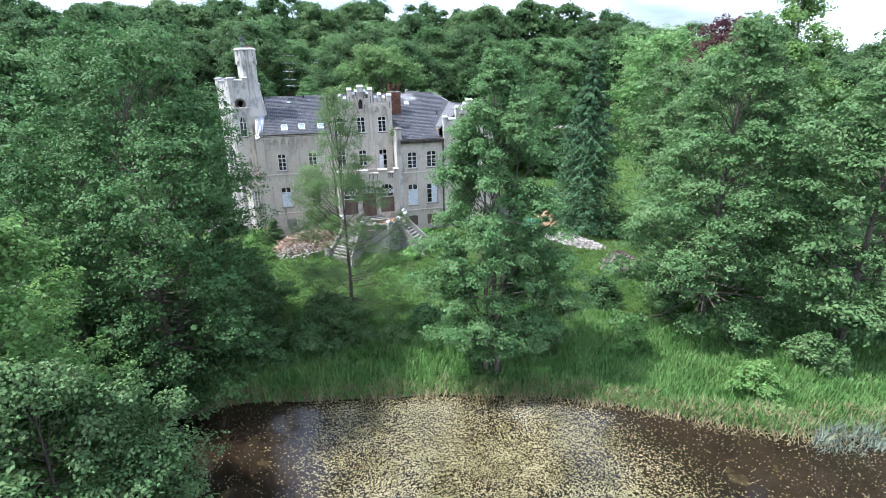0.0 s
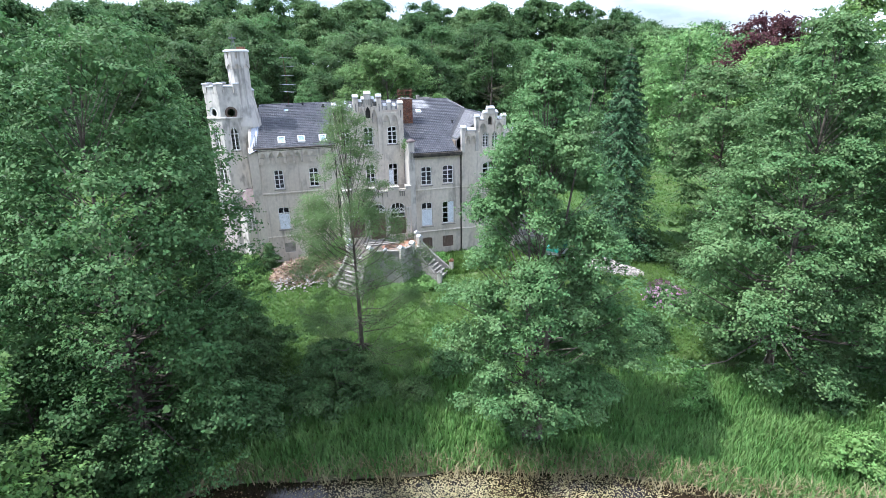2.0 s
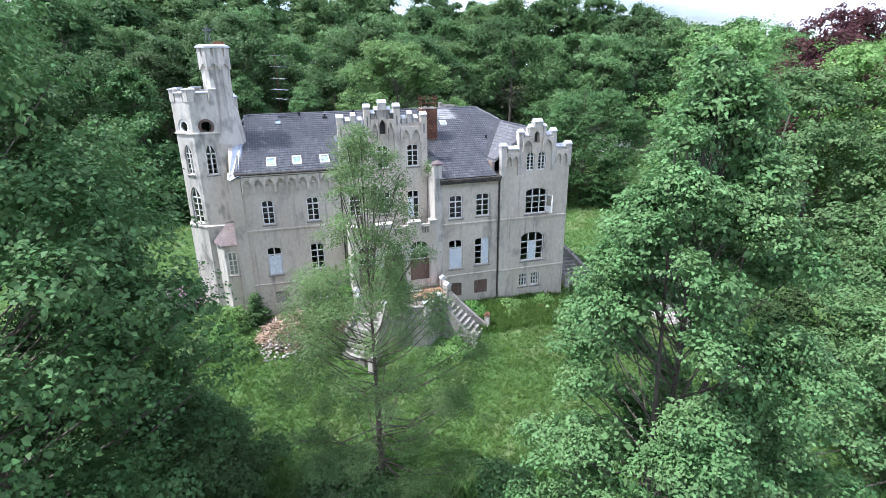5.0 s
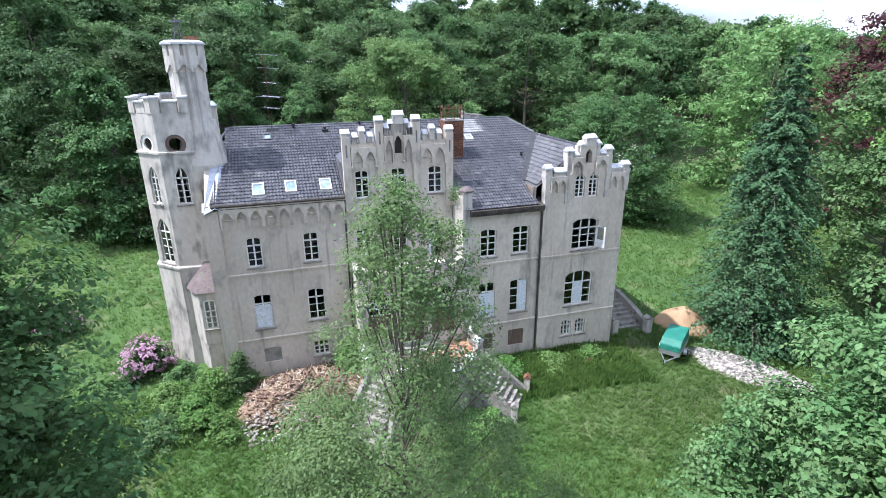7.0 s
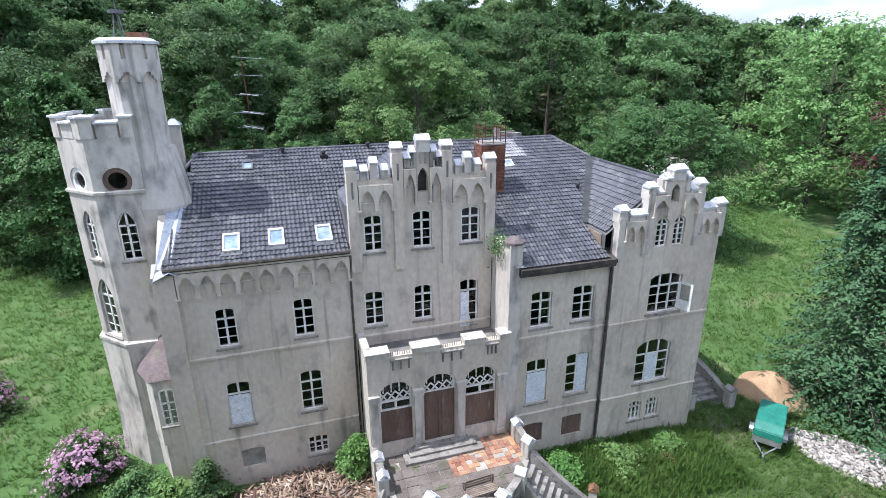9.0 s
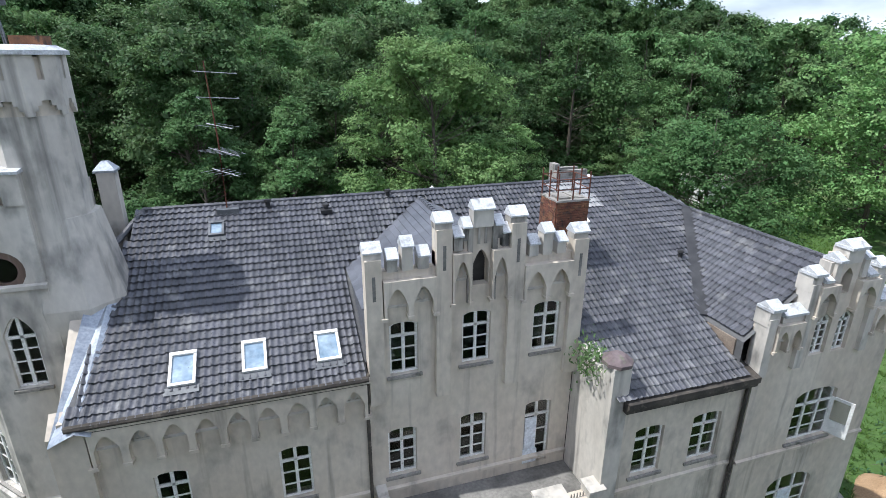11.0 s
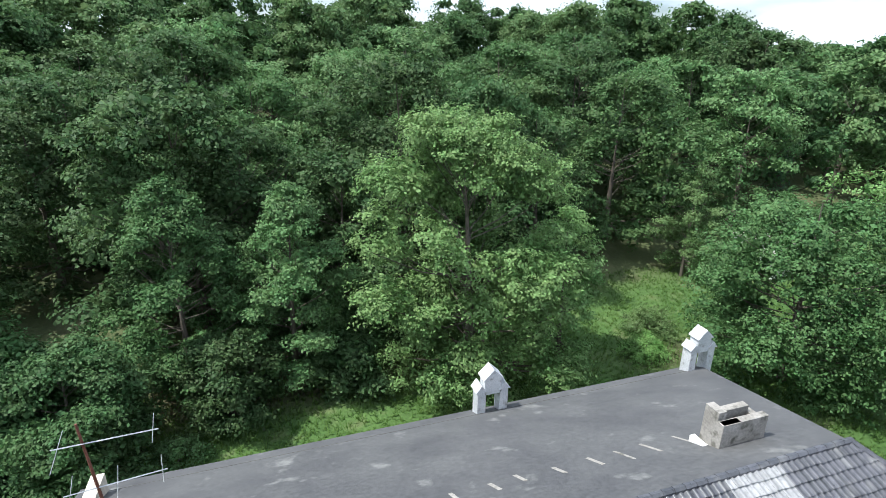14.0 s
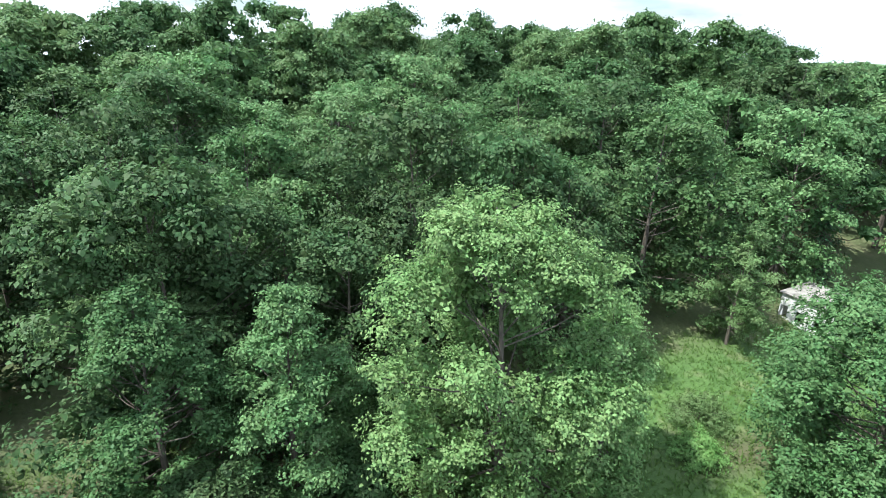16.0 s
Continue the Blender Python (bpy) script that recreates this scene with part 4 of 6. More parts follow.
def tile_mesh(name, w=0.215, l=0.40):
    """One pantile: a roll at one side, a shallow pan, a thick lower edge."""
    us = [0, 0.04, 0.075, 0.11, 0.16, 0.215]
    hs = [0.030, 0.058, 0.036, 0.006, 0.004, 0.026]
    u = [q * w / 0.215 for q in us]
    top = [(a, 0, h + 0.060) for a, h in zip(u, hs)]
    vs = top + [(a, l, h) for a, h in zip(u, hs)] + top + [(a, 0.06, h - 0.004) for a, h in zip(u, hs)]
    n = len(us)
    fs = [(i, i + 1, n + i + 1, n + i) for i in range(n - 1)] + [(3 * n + i, 3 * n + i + 1, 2 * n + i + 1, 2 * n + i) for i in range(n - 1)]
    me = bpy.data.meshes.new(name)
    me.from_pydata(vs, [], fs)
    me.polygons.foreach_set("use_smooth", np.ones(len(fs), bool))
    me.materials.append(M["tile_obj"])
    return me, np.array(vs), np.array(fs)


def tiled(test, origin, across, up, cols, rows, pitch, keep=None, pale=None):
    """Tiles laid by course on a sloping plane. keep: those built as single pieces."""
    me, tv, tf = tile_mesh("roof_tile")
    across, up, origin = np.array(across, float), np.array(up, float), np.array(origin, float)
    nrm = np.cross(across, up)
    stock, light, singles = [], [], []
    rng = np.random.default_rng(77)
    for j in range(rows):
        for i in range(cols):
            o = origin + across * i * 0.215 + up * j * pitch
            c = o + across * 0.107 + up * pitch * 0.5
            if not test(c[0], c[1]):
                continue
            o = o + nrm * rng.uniform(0, 0.008) + across * rng.uniform(-0.004, 0.004) + up * rng.uniform(-0.012, 0.012)
            if keep and keep(c[0], c[1]):
                singles.append(o)
            elif pale and pale(c[0], c[1]):
                light.append(o)
            else:
                stock.append(o)
    B = np.stack([across, up, nrm], 0)
    out = []
    for name, lst, mt in (("roof_tiles", stock, "tile"), ("bleached_roof_tiles", light, "tile_pale")):
        if lst:
            base = tv @ B
            v = (np.array(lst)[:, None, :] + base[None]).reshape(-1, 3)
            f = (np.arange(len(lst))[:, None, None] * len(tv) + tf[None]).reshape(-1, 4)
            m2 = bpy.data.meshes.new(name)
            mesh_from(m2, v, f)
            m2.polygons.foreach_set("use_smooth", np.ones(len(f), bool))
            m2.materials.append(M[mt])
            ob = new(name, m2)
            ob.parent = house
            out.append(tagged(ob, kind="stuff"))
    R = Matrix((across, up, nrm)).transposed().to_4x4()
    for o in singles:
        ob = new("roof_tile", me)
        ob.parent = roof_deck
        ob.matrix_world = Matrix.Translation(o) @ R
    return out


bm = bmesh.new()
e = 0.03
put(bm, [(-8.4, FA - 0.15, roof_z(FA - 0.15) - e), (-0.1, FA - 0.15, roof_z(FA - 0.15) - e), (-0.1, FA + 0.25, roof_z(FA + 0.25) - e), (7.6, FA + 0.25, roof_z(FA + 0.25) - e), (7.6, FR - 0.2, roof_z(FR - 0.2) - e), (12.95, FR - 0.2, roof_z(FR - 0.2) - e), (12.95, 49.9, roof_z(49.9) - e), (16.3, 55.4, roof_z(55.4) - e), (14.8, RIDGE_Y, RIDGE_Z - e), (-7.2, RIDGE_Y, RIDGE_Z - e)], [(0, 1, 2, 3, 4, 5, 6, 7, 8, 9)])
roof_deck = part("front_roof", bm, "felt", house, "dark tiled front roof")
bm = bmesh.new()
BZ = RIDGE_Z - BSLOPE * (BACK + 0.4 - RIDGE_Y)
put(bm, [(14.8, RIDGE_Y, RIDGE_Z), (20.2, 57.6, RIDGE_Z - 4.05), (20.2, BACK + 0.4, BZ), (-9.4, BACK + 0.4, BZ), (-9.4, RIDGE_Y, RIDGE_Z - 1.8), (-7.2, RIDGE_Y, RIDGE_Z)], [(0, 2, 3, 5), (0, 1, 2), (5, 3, 4)])
put(bm, [(20.2, BACK + 0.4, BZ - 0.12), (-9.4, BACK + 0.4, BZ - 0.12), (-9.4, BACK + 0.4, BZ), (20.2, BACK + 0.4, BZ)], [(0, 1, 2, 3)])
back_roof = part("back_roof", bm, "felt", house, "grey felt-covered back roof")
L_ = math.hypot(1, SLOPE)
UP = (0, 1 / L_, SLOPE / L_)
tiled(on_front, (-8.55, FR - 0.35, roof_z(FR - 0.35)), (1, 0, 0), UP, 118, 33, 0.345,
      keep=lambda x, y: -4.1 < x < 0.0 and 54.6 < y < RIDGE_Y, pale=lambda x, y: 9.9 + (RIDGE_Y - y) * 0.25 < x < 11.9 + (RIDGE_Y - y) * 0.1 and y > 56.0)
# east wing roof: ridge towards the gable
WX, WZ, WS = 16.35, 16.86, 0.765
LW = math.hypot(1, WS)


def valley_x(y):
    return 12.9 + max(0.0, y - 49.88) * 0.62


tiled(lambda x, y: FG + 0.5 < y < 55.3 and valley_x(y) + 0.1 < x < WX, (12.75, 55.6, WZ - WS * (WX - 12.75)), (0, -1, 0), (1 / LW, 0, WS / LW), 38, 14, 0.345)
tiled(lambda x, y: FG + 0.5 < y < 57.4 and WX < x < 20.3 and y < RIDGE_Y - (x - 14.8) * 0.1, (20.4, FG + 0.3, WZ - WS * (20.4 - WX)), (0, 1, 0), (-1 / LW, 0, WS / LW), 46, 15, 0.345)
bm = bmesh.new()
zl = WZ - e - WS * (WX - 12.9)
put(bm, [(WX, FG + 0.3, WZ - e), (WX, 55.35, WZ - e), (12.9, FG + 0.3, zl), (12.9, 49.88, zl)], [(0, 1, 3, 2)])
put(bm, [(WX, FG + 0.3, WZ - e), (WX, 57.6, WZ - e), (20.3, 57.6, WZ - e - WS * (20.3 - WX)), (20.3, FG + 0.3, WZ - e - WS * (20.3 - WX))], [(0, 3, 2, 1)])
put(bm, [(14.8, RIDGE_Y, RIDGE_Z), (WX, 55.35, WZ), (WX, 57.6, WZ)], [(0, 1, 2)])
put(bm, [(12.9, FG + 0.3, zl), (12.9, 49.95, zl), (12.9, 49.95, 13.8), (12.9, FG + 0.3, 12.8)], [(0, 1, 2, 3)])
part("wing_roof", bm, "felt", house)
part("cheek_boards", boxes((12.84, 12.9, FG + 0.6, 49.9, 13.1, zl - 0.02)), "wood", house, "weathered boards closing the wing roof's cheek")
# valley strip, hips, ridge tiles and gutters
bm = bmesh.new()
for w, dz, mname in ((0.36, 0.15, "lead"),):
    a, b = Vector((12.95, 49.8, roof_z(49.8) + dz)), Vector((16.25, 55.2, roof_z(55.2) + dz + 0.06))
    side = Vector((0.85, -0.53, 0)) * w
    put(bm, [a - side, a + side, b + side * 0.6, b - side * 0.6], [(0, 1, 2, 3)])
part("valley_flashing", bm, "valley", house, "dark lead valley strip")


def ridge_line(a, b, r=0.12, label=""):
    a, b = Vector(a), Vector(b)
    n = max(2, int((b - a).length / 0.36))
    bm_ = bmesh.new()
    for k in range(n):
        p, q = a.lerp(b, k / n), a.lerp(b, (k + 1.12) / n)
        tube(bm_, [p, q], [r, r * 0.86], 7)
    part("ridge_tiles", bm_, "tile", house, label)


ridge_line((-7.2, RIDGE_Y, RIDGE_Z + 0.02), (14.8, RIDGE_Y, RIDGE_Z + 0.02))
ridge_line((14.8, RIDGE_Y, RIDGE_Z), (WX, 55.3, WZ + 0.02))
ridge_line((WX, 55.3, WZ + 0.02), (WX, FG + 0.4, WZ + 0.02))
ridge_line((-7.2, RIDGE_Y, RIDGE_Z), (-8.3, 55.6, 16.9))
bm = bmesh.new()
gz = roof_z(FA - 0.25)
tube(bm, [(-8.3, FA - 0.34, gz - 0.02), (-0.1, FA - 0.34, gz - 0.03)], [0.1, 0.1], 8)
box(bm, -8.2, -0.05, FA - 0.30, FA - 0.05, gz - 0.26, gz - 0.1)
box(bm, -8.2, -0.05, FA - 0.24, FA + 0.3, gz - 0.03, gz + 0.03)
tube(bm, [(-0.14, FA - 0.3, gz - 0.05), (-0.14, FA - 0.1, gz - 0.5), (-0.14, FA - 0.1, 2.0)], [0.06, 0.06, 0.06], 8)
part("gutter", bm, "eave", house, "dark sheet-metal gutter and downpipe")
bm = bmesh.new()
gz = roof_z(FR - 0.25)
wedge(bm, 7.9, 13.35, FR - 0.5, FR + 0.5, gz - 0.32, gz + 0.12, 0.22)
box(bm, 7.9, 13.35, FR - 0.42, FR, gz - 0.5, gz - 0.3)
tube(bm, [(13.3, FR - 0.12, gz - 0.3), (13.3, FR - 0.12, 1.2)], [0.07, 0.07], 8)
part("gutter", bm, "eave", house, "mossy boxed gutter with a long downpipe")
# skylights
for x0, x1, y0, y1 in ((-5.82, -5.07, 50.36, 51.42), (-3.78, -3.05, 50.45, 51.48), (-1.56, -0.8, 50.42, 51.45), (-4.85, -4.3, 56.05, 56.75), (10.2, 10.8, 54.9, 55.5)):
    T = Matrix.Translation((x0, y0, roof_z(y0))) @ Matrix((Vector((1, 0, 0)), Vector(UP), Vector((1, 0, 0)).cross(Vector(UP)))).transposed().to_4x4()
    w, l = x1 - x0, (y1 - y0) * L_
    bm = boxes((0, w, 0, 0.09, 0.03, 0.17), (0, w, l - 0.12, l, 0.03, 0.19), (0, 0.08, 0.09, l - 0.12, 0.03, 0.17), (w - 0.08, w, 0.09, l - 0.12, 0.03, 0.17), T=T)
    s = part("skylight", bm, "white" if w > 0.6 else "lead", house, "white-framed roof window")
    # pane coloured as if it mirrored the sky
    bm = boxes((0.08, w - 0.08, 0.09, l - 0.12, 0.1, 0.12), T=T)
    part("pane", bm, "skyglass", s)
    part("flashing", boxes((-0.1, w + 0.1, -0.26, -0.01, 0.07, 0.09), T=T), "lead", s)

# east wing wall
R_WIN = [(8.75, 9.95, 9.52, 11.56, "", 3), (11.2, 12.45, 9.55, 11.58, "", 3), (8.68, 9.95, 4.85, 7.55, "sheet", 3), (11.12, 12.5, 4.95, 7.5, "", 3)]
holes = [arch(*w[:4]) for w in R_WIN] + [arch(8.63, 9.87, 2.12, 3.46), arch(11.1, 12.37, 2.12, 3.46, 0.05)]
part("east_wing_wall", panel(rect(7.95, 13.4, -0.5, 13.05), holes, 0.45, TR), "stucco", house)
for u0, u1, z0, z1, fill, rows in R_WIN:
    w = window(house, TR, u0, u1, z0, z1, filled=fill, rows=rows)
bm = boxes((11.85, 12.42, 0.08, 0.12, 4.97, 7.4), T=TR)
part("board", bm, "sheet", w, "pale board over one casement")
for u0, u1 in ((8.63, 9.87), (11.1, 12.37)):
    bm = panel(arch(u0, u1, 2.12, 3.46), [], 0.06, pose(0, FR + 0.12, 0))
    part("cellar_board", bm, "brown", house, "brown board closing a cellar window")
band("string_course", 8.1, 13.3, FR, 9.03)
band("plinth_course", 8.1, 13.3, FR, 4.2, 0.14, 0.1)
band("eaves_moulding", 8.0, 13.3, FR - 0.05, 12.7, 0.16, 0.12)

# east gable
holes = [arch(15.8, 16.55, 13.3, 14.95, 0.25, 8, True), arch(16.9, 17.62, 13.3, 14.95, 0.25, 8, True), arch(15.85, 17.95, 9.35, 11.7, 0.3), arch(15.55, 17.85, 4.85, 7.62, 0.45), arch(15.5, 16.35, 2.3, 3.6, 0.2), arch(16.72, 17.55, 2.3, 3.6, 0.2), arch(16.45, 16.95, 15.72, 16.7, 0.3, 8, True)]
outline = [(13.4, -0.8), (20.0, -0.8), (20.0, 15.2), (18.45, 15.2), (18.45, 16.3), (17.5, 16.3), (17.3, 16.95), (17.3, 17.2), (16.15, 17.2), (16.15, 16.95), (15.75, 16.3), (15.0, 16.3), (15.0, 15.2), (13.4, 15.2)]
part("east_gable_wall", panel(outline, holes, 0.5, TG), "stucco", house)
for u0, u1 in ((15.8, 16.55), (16.9, 17.62)):
    window(house, TG, u0, u1, 13.3, 14.95, 0.25, rows=4, trans=0.75, pointed=True, sill=False)
w1 = window(house, TG, 15.85, 17.95, 9.35, 11.7, 0.3, cols=3, rows=3, trans=0.68)
bm = bmesh.new()
TC = TG @ pose(17.9, 0.12, 0, 0, 0, -68)
f = panel(rect(0.0, 0.8, 9.4, 11.05), [rect(0.12, 0.68, 10.0, 10.93)], 0.06, TC @ pose(0, 0, 0, 0, 0, 0))
part("casement", f, "white", w1, "white casement standing open")
bm = boxes((0.12, 0.68, 0.02, 0.028, 10.0, 10.93), T=TC)
part("casement_glass", bm, "glass", w1)
w2 = window(house, TG, 15.55, 17.85, 4.85, 7.62, 0.45, cols=3, rows=3, trans=0.66)
bm = boxes((16.35, 17.05, 0.1, 0.14, 4.95, 6.7), T=TG)
part("board", bm, "sheet", w2, "pale board behind the middle light")
for u0, u1 in ((15.5, 16.35), (16.72, 17.55)):
    window(house, TG, u0, u1, 2.3, 3.6, 0.2, cols=3, rows=2, trans=0.66)
# dark sheet standing for the shade in the east niche
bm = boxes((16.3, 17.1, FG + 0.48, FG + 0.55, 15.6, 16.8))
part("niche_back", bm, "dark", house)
part("gable_head", boxes((15.8, 16.42, FG + 0.03, FG + 0.47, 16.25, 16.97), (16.98, 17.48, FG + 0.03, FG + 0.47, 16.25, 16.97)), "plaster", house)
for x0, x1, z0, z1 in ((13.36, 13.72, 12.9, 15.2), (14.95, 15.3, 13.0, 16.3), (18.15, 18.5, 13.2, 16.3), (19.7, 20.05, 13.6, 15.2)):
    part("pilaster", boxes((x0, x1, FG - 0.16, FG + 0.4, z0, z1)), "plaster", house)
for x0, x1, zb, zt in ((13.3, 13.9, 15.2, 15.5), (13.95, 15.0, 15.2, 15.22), (14.9, 15.45, 16.3, 16.6), (15.45, 15.85, 16.3, 16.32), (15.9, 16.25, 16.6, 17.0), (16.3, 17.15, 17.2, 17.42), (17.2, 17.55, 16.6, 17.0), (17.5, 17.95, 16.3, 16.32), (17.98, 18.55, 16.3, 16.6), (18.5, 19.4, 15.2, 15.22), (19.45, 20.1, 15.2, 15.42)):
    mer = part("merlon", boxes((x0 + 0.04, x1 - 0.056, FG - 0.1, FG + 0.5, zb - 0.3, zt)), "plaster", house)
    bm = bmesh.new()
    box(bm, x0, x1, FG - 0.22, FG + 0.46, zt, zt + 0.1)
    crosscap(bm, x0 + 0.02, x1 - 0.02, FG - 0.2, FG + 0.44, zt + 0.1, zt + 0.32)
    part("cap", bm, "cap", mer, "white capping")
frieze(13.75, 14.95, FG, 14.95, 14.3, 13.95, 2, 0.12)
frieze(18.5, 19.7, FG, 14.95, 14.3, 13.95, 2, 0.12)
frieze(15.3, 16.2, FG, 16.2, 15.5, 15.1, 1, 0.12)
frieze(17.2, 18.15, FG, 16.2, 15.5, 15.1, 1, 0.12)
band("string_course", 13.4, 20.0, FG, 9.05)
band("plinth_course", 13.4, 20.0, FG, 4.2, 0.14, 0.1)

# plain outer walls, floors and ceilings that close the house
part("east_wall", boxes((19.55, 20.0, FG + 0.5, 57.7, -1.2, 13.85), (19.55, 20.0, 57.7, BACK, -1.2, 12.95)), "stucco", house)
part("back_wall", boxes((-9.0, 20.0, BACK - 0.45, BACK, -0.5, 13.0)), "stucco", house)
part("west_wall", boxes((-8.6, -8.15, FA + 0.45, BACK - 0.45, -0.5, 14.15)), "stucco", house)
# added floors and partitions, coloured dark so the rooms look unlit
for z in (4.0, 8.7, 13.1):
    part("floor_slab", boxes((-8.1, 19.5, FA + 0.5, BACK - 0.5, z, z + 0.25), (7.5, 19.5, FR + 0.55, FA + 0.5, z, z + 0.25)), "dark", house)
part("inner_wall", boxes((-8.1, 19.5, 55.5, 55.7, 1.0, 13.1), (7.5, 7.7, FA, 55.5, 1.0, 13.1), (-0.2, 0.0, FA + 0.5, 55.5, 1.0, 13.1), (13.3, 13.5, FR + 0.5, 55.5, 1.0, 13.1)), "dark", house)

# porch with balcony
holes = [arch(0.62, 2.25, 4.3, 7.88, 0.55), arch(2.86, 4.55, 3.9, 7.95, 0.55), arch(5.1, 6.82, 4.3, 7.9, 0.55)]
part("porch_wall", panel(rect(0.05, 7.45, 0.0, 9.35), holes, 0.4, TP), "stucco", house)
part("porch_side", boxes((0.05, 0.4, FP + 0.4, FA, 0.0, 9.35)), "plaster", house)
part("balcony_floor", boxes((0.4, 7.4, FP + 0.4, FA, 8.55, 8.78)), "dirty", house, "blackened flat balcony floor")
for x0, x1 in ((0.0, 1.15), (2.3, 3.7), (5.0, 6.1), (6.9, 7.5)):
    bm = boxes((x0, x1, FP - 0.1, FP + 0.45, 9.35, 9.62))
    wedge(bm, x0 - 0.03, x1 + 0.03, FP - 0.16, FP + 0.5, 9.62, 9.74, 0.05)
    part("parapet_block", bm, "plaster", house)
for x0, x1 in ((1.2, 2.25), (3.75, 4.95), (6.15, 6.85)):
    bm = bmesh.new()
    wedge(bm, x0, x1, FP - 0.14, FP + 0.35, 9.12, 9.26, 0.05)
    n = int((x1 - x0) / 0.11)
    for k in range(n):
        u = x0 + (k + 0.5) * (x1 - x0) / n
        box(bm, u - 0.015, u + 0.015, FP + 0.1, FP + 0.13, 9.26, 9.55)
    part("balcony_grille", bm, "stone", house)
    for k in range(3):
        u = x0 + 0.12 + k * (x1 - x0 - 0.24) / 2
        part("balcony_bracket", boxes((u - 0.035, u + 0.035, FP - 0.09, FP + 0.01, 8.62, 9.1)), "dirty", house)
bm = boxes((0.0, 0.36, FP + 0.45, FA, 9.35, 9.6))
part("side_parapet", bm, "plaster", house)
for u0, u1, door in ((0.62, 2.25, False), (2.86, 4.55, True), (5.1, 6.82, False)):
    zb, zt = (3.9, 6.85) if door else (4.3, 6.2)
    um = (u0 + u1) / 2
    bm = boxes((u0, u1, 0.22, 0.28, zb, zt), T=TP)
    if door:
        box(bm, um - 0.03, um + 0.03, 0.19, 0.22, zb, zt, TP)
        for s in (-1, 1):
            for za, zc in ((zb + 0.25, zb + 1.2), (zb + 1.4, zt - 0.2)):
                box(bm, um + s * 0.42 - 0.28, um + s * 0.42 + 0.28, 0.2, 0.22, za, zc, TP)
    else:
        box(bm, u0, u1, 0.18, 0.22, zb, zb + 0.12, TP)
    d = part("door" if door else "porch_panel", bm, "brown", house, "brown panelled double door" if door else "brown boarding in the porch arch")
    # tracery head: frame, transom and curved bars
    z1 = 7.9
    fr = panel(arch(u0, u1, zt, z1, 0.55), [arch(u0 + 0.09, u1 - 0.09, zt + 0.08, z1 - 0.09, 0.5)], 0.09, TP @ pose(0, 0.18, 0))
    bm = bmesh.new()
    me = bpy.data.meshes.new("tmp")
    fr.to_mesh(me)
    fr.free()
    bm.from_mesh(me)
    bpy.data.meshes.remove(me)
    zm = zt if door else zt + 0.55
    if not door:
        box(bm, u0, u1, 0.17, 0.26, zm - 0.06, zm + 0.06, TP)
        box(bm, um - 0.06, um + 0.06, 0.17, 0.26, zt, zm, TP)
    for s in (-1, 1):
        for k in (0.0, 0.5):
            a = um + s * (u1 - u0) * 0.5 * k
            b = um + s * (u1 - u0) * 0.5 * (k + 0.5)
            for p0, p1 in (((a, zm + 0.02), (b, zm + 0.5)), ((b, zm + 0.02), (a, zm + 0.5)), (((a + b) / 2, zm + 0.5), ((a + b) / 2, z1 - 0.12))):
                q0, q1 = TP @ Vector((p0[0], 0.215, p0[1])), TP @ Vector((p1[0], 0.215, p1[1]))
                tube(bm, [q0, q0.lerp(q1, 0.5) + Vector((0, -0.02, 0.04)), q1], [0.045, 0.045, 0.045], 5)
    part("tracery", bm, "white", d, "white timber tracery")
    bm = panel(arch(u0 + 0.03, u1 - 0.03, zt, z1 - 0.03, 0.52), [], 0.008, TP @ pose(0, 0.24, 0))
    part("fanlight", bm, "glass", d).visible_shadow = False
for u in (2.55, 4.82, 0.3, 7.1):
    bm = boxes((u - 0.2, u + 0.2, FP - 0.12, FP + 0.02, 3.7, 7.3), (u - 0.28, u + 0.28, FP - 0.2, FP + 0.02, 7.0, 7.32), (u - 0.25, u + 0.25, FP - 0.18, FP + 0.02, 3.62, 4.0))
    part("porch_pilaster", bm, "plaster", house)
# tall pier between porch and east wing, a planted gap on its flank
bm = boxes((7.40, 8.05, FP + 0.06, FP + 0.7, 0.0, 14.3))
pier = part("corner_pier", bm, "plaster", house)
bm = bmesh.new()
prism(bm, ring(8, 0.52, 7.75, FP + 0.45, 0.39), 14.3, 14.42)
prism(bm, ring(8, 0.52, 7.75, FP + 0.45, 0.39), 14.42, 14.62, 0.45, centre=(7.75, FP + 0.45))
part("pier_cap", bm, "orielroof", pier, "brown mossy stone cap")
bm = boxes((7.44, 7.9, FP + 0.7, FA + 0.02, 0.0, 13.6))
wedge(bm, 7.42, 7.95, FP + 0.7, FA + 0.02, 13.6, 14.3, 0.55)
part("flank_wall", bm, "plaster", house, "sunlit pale flank wall beside the balcony")

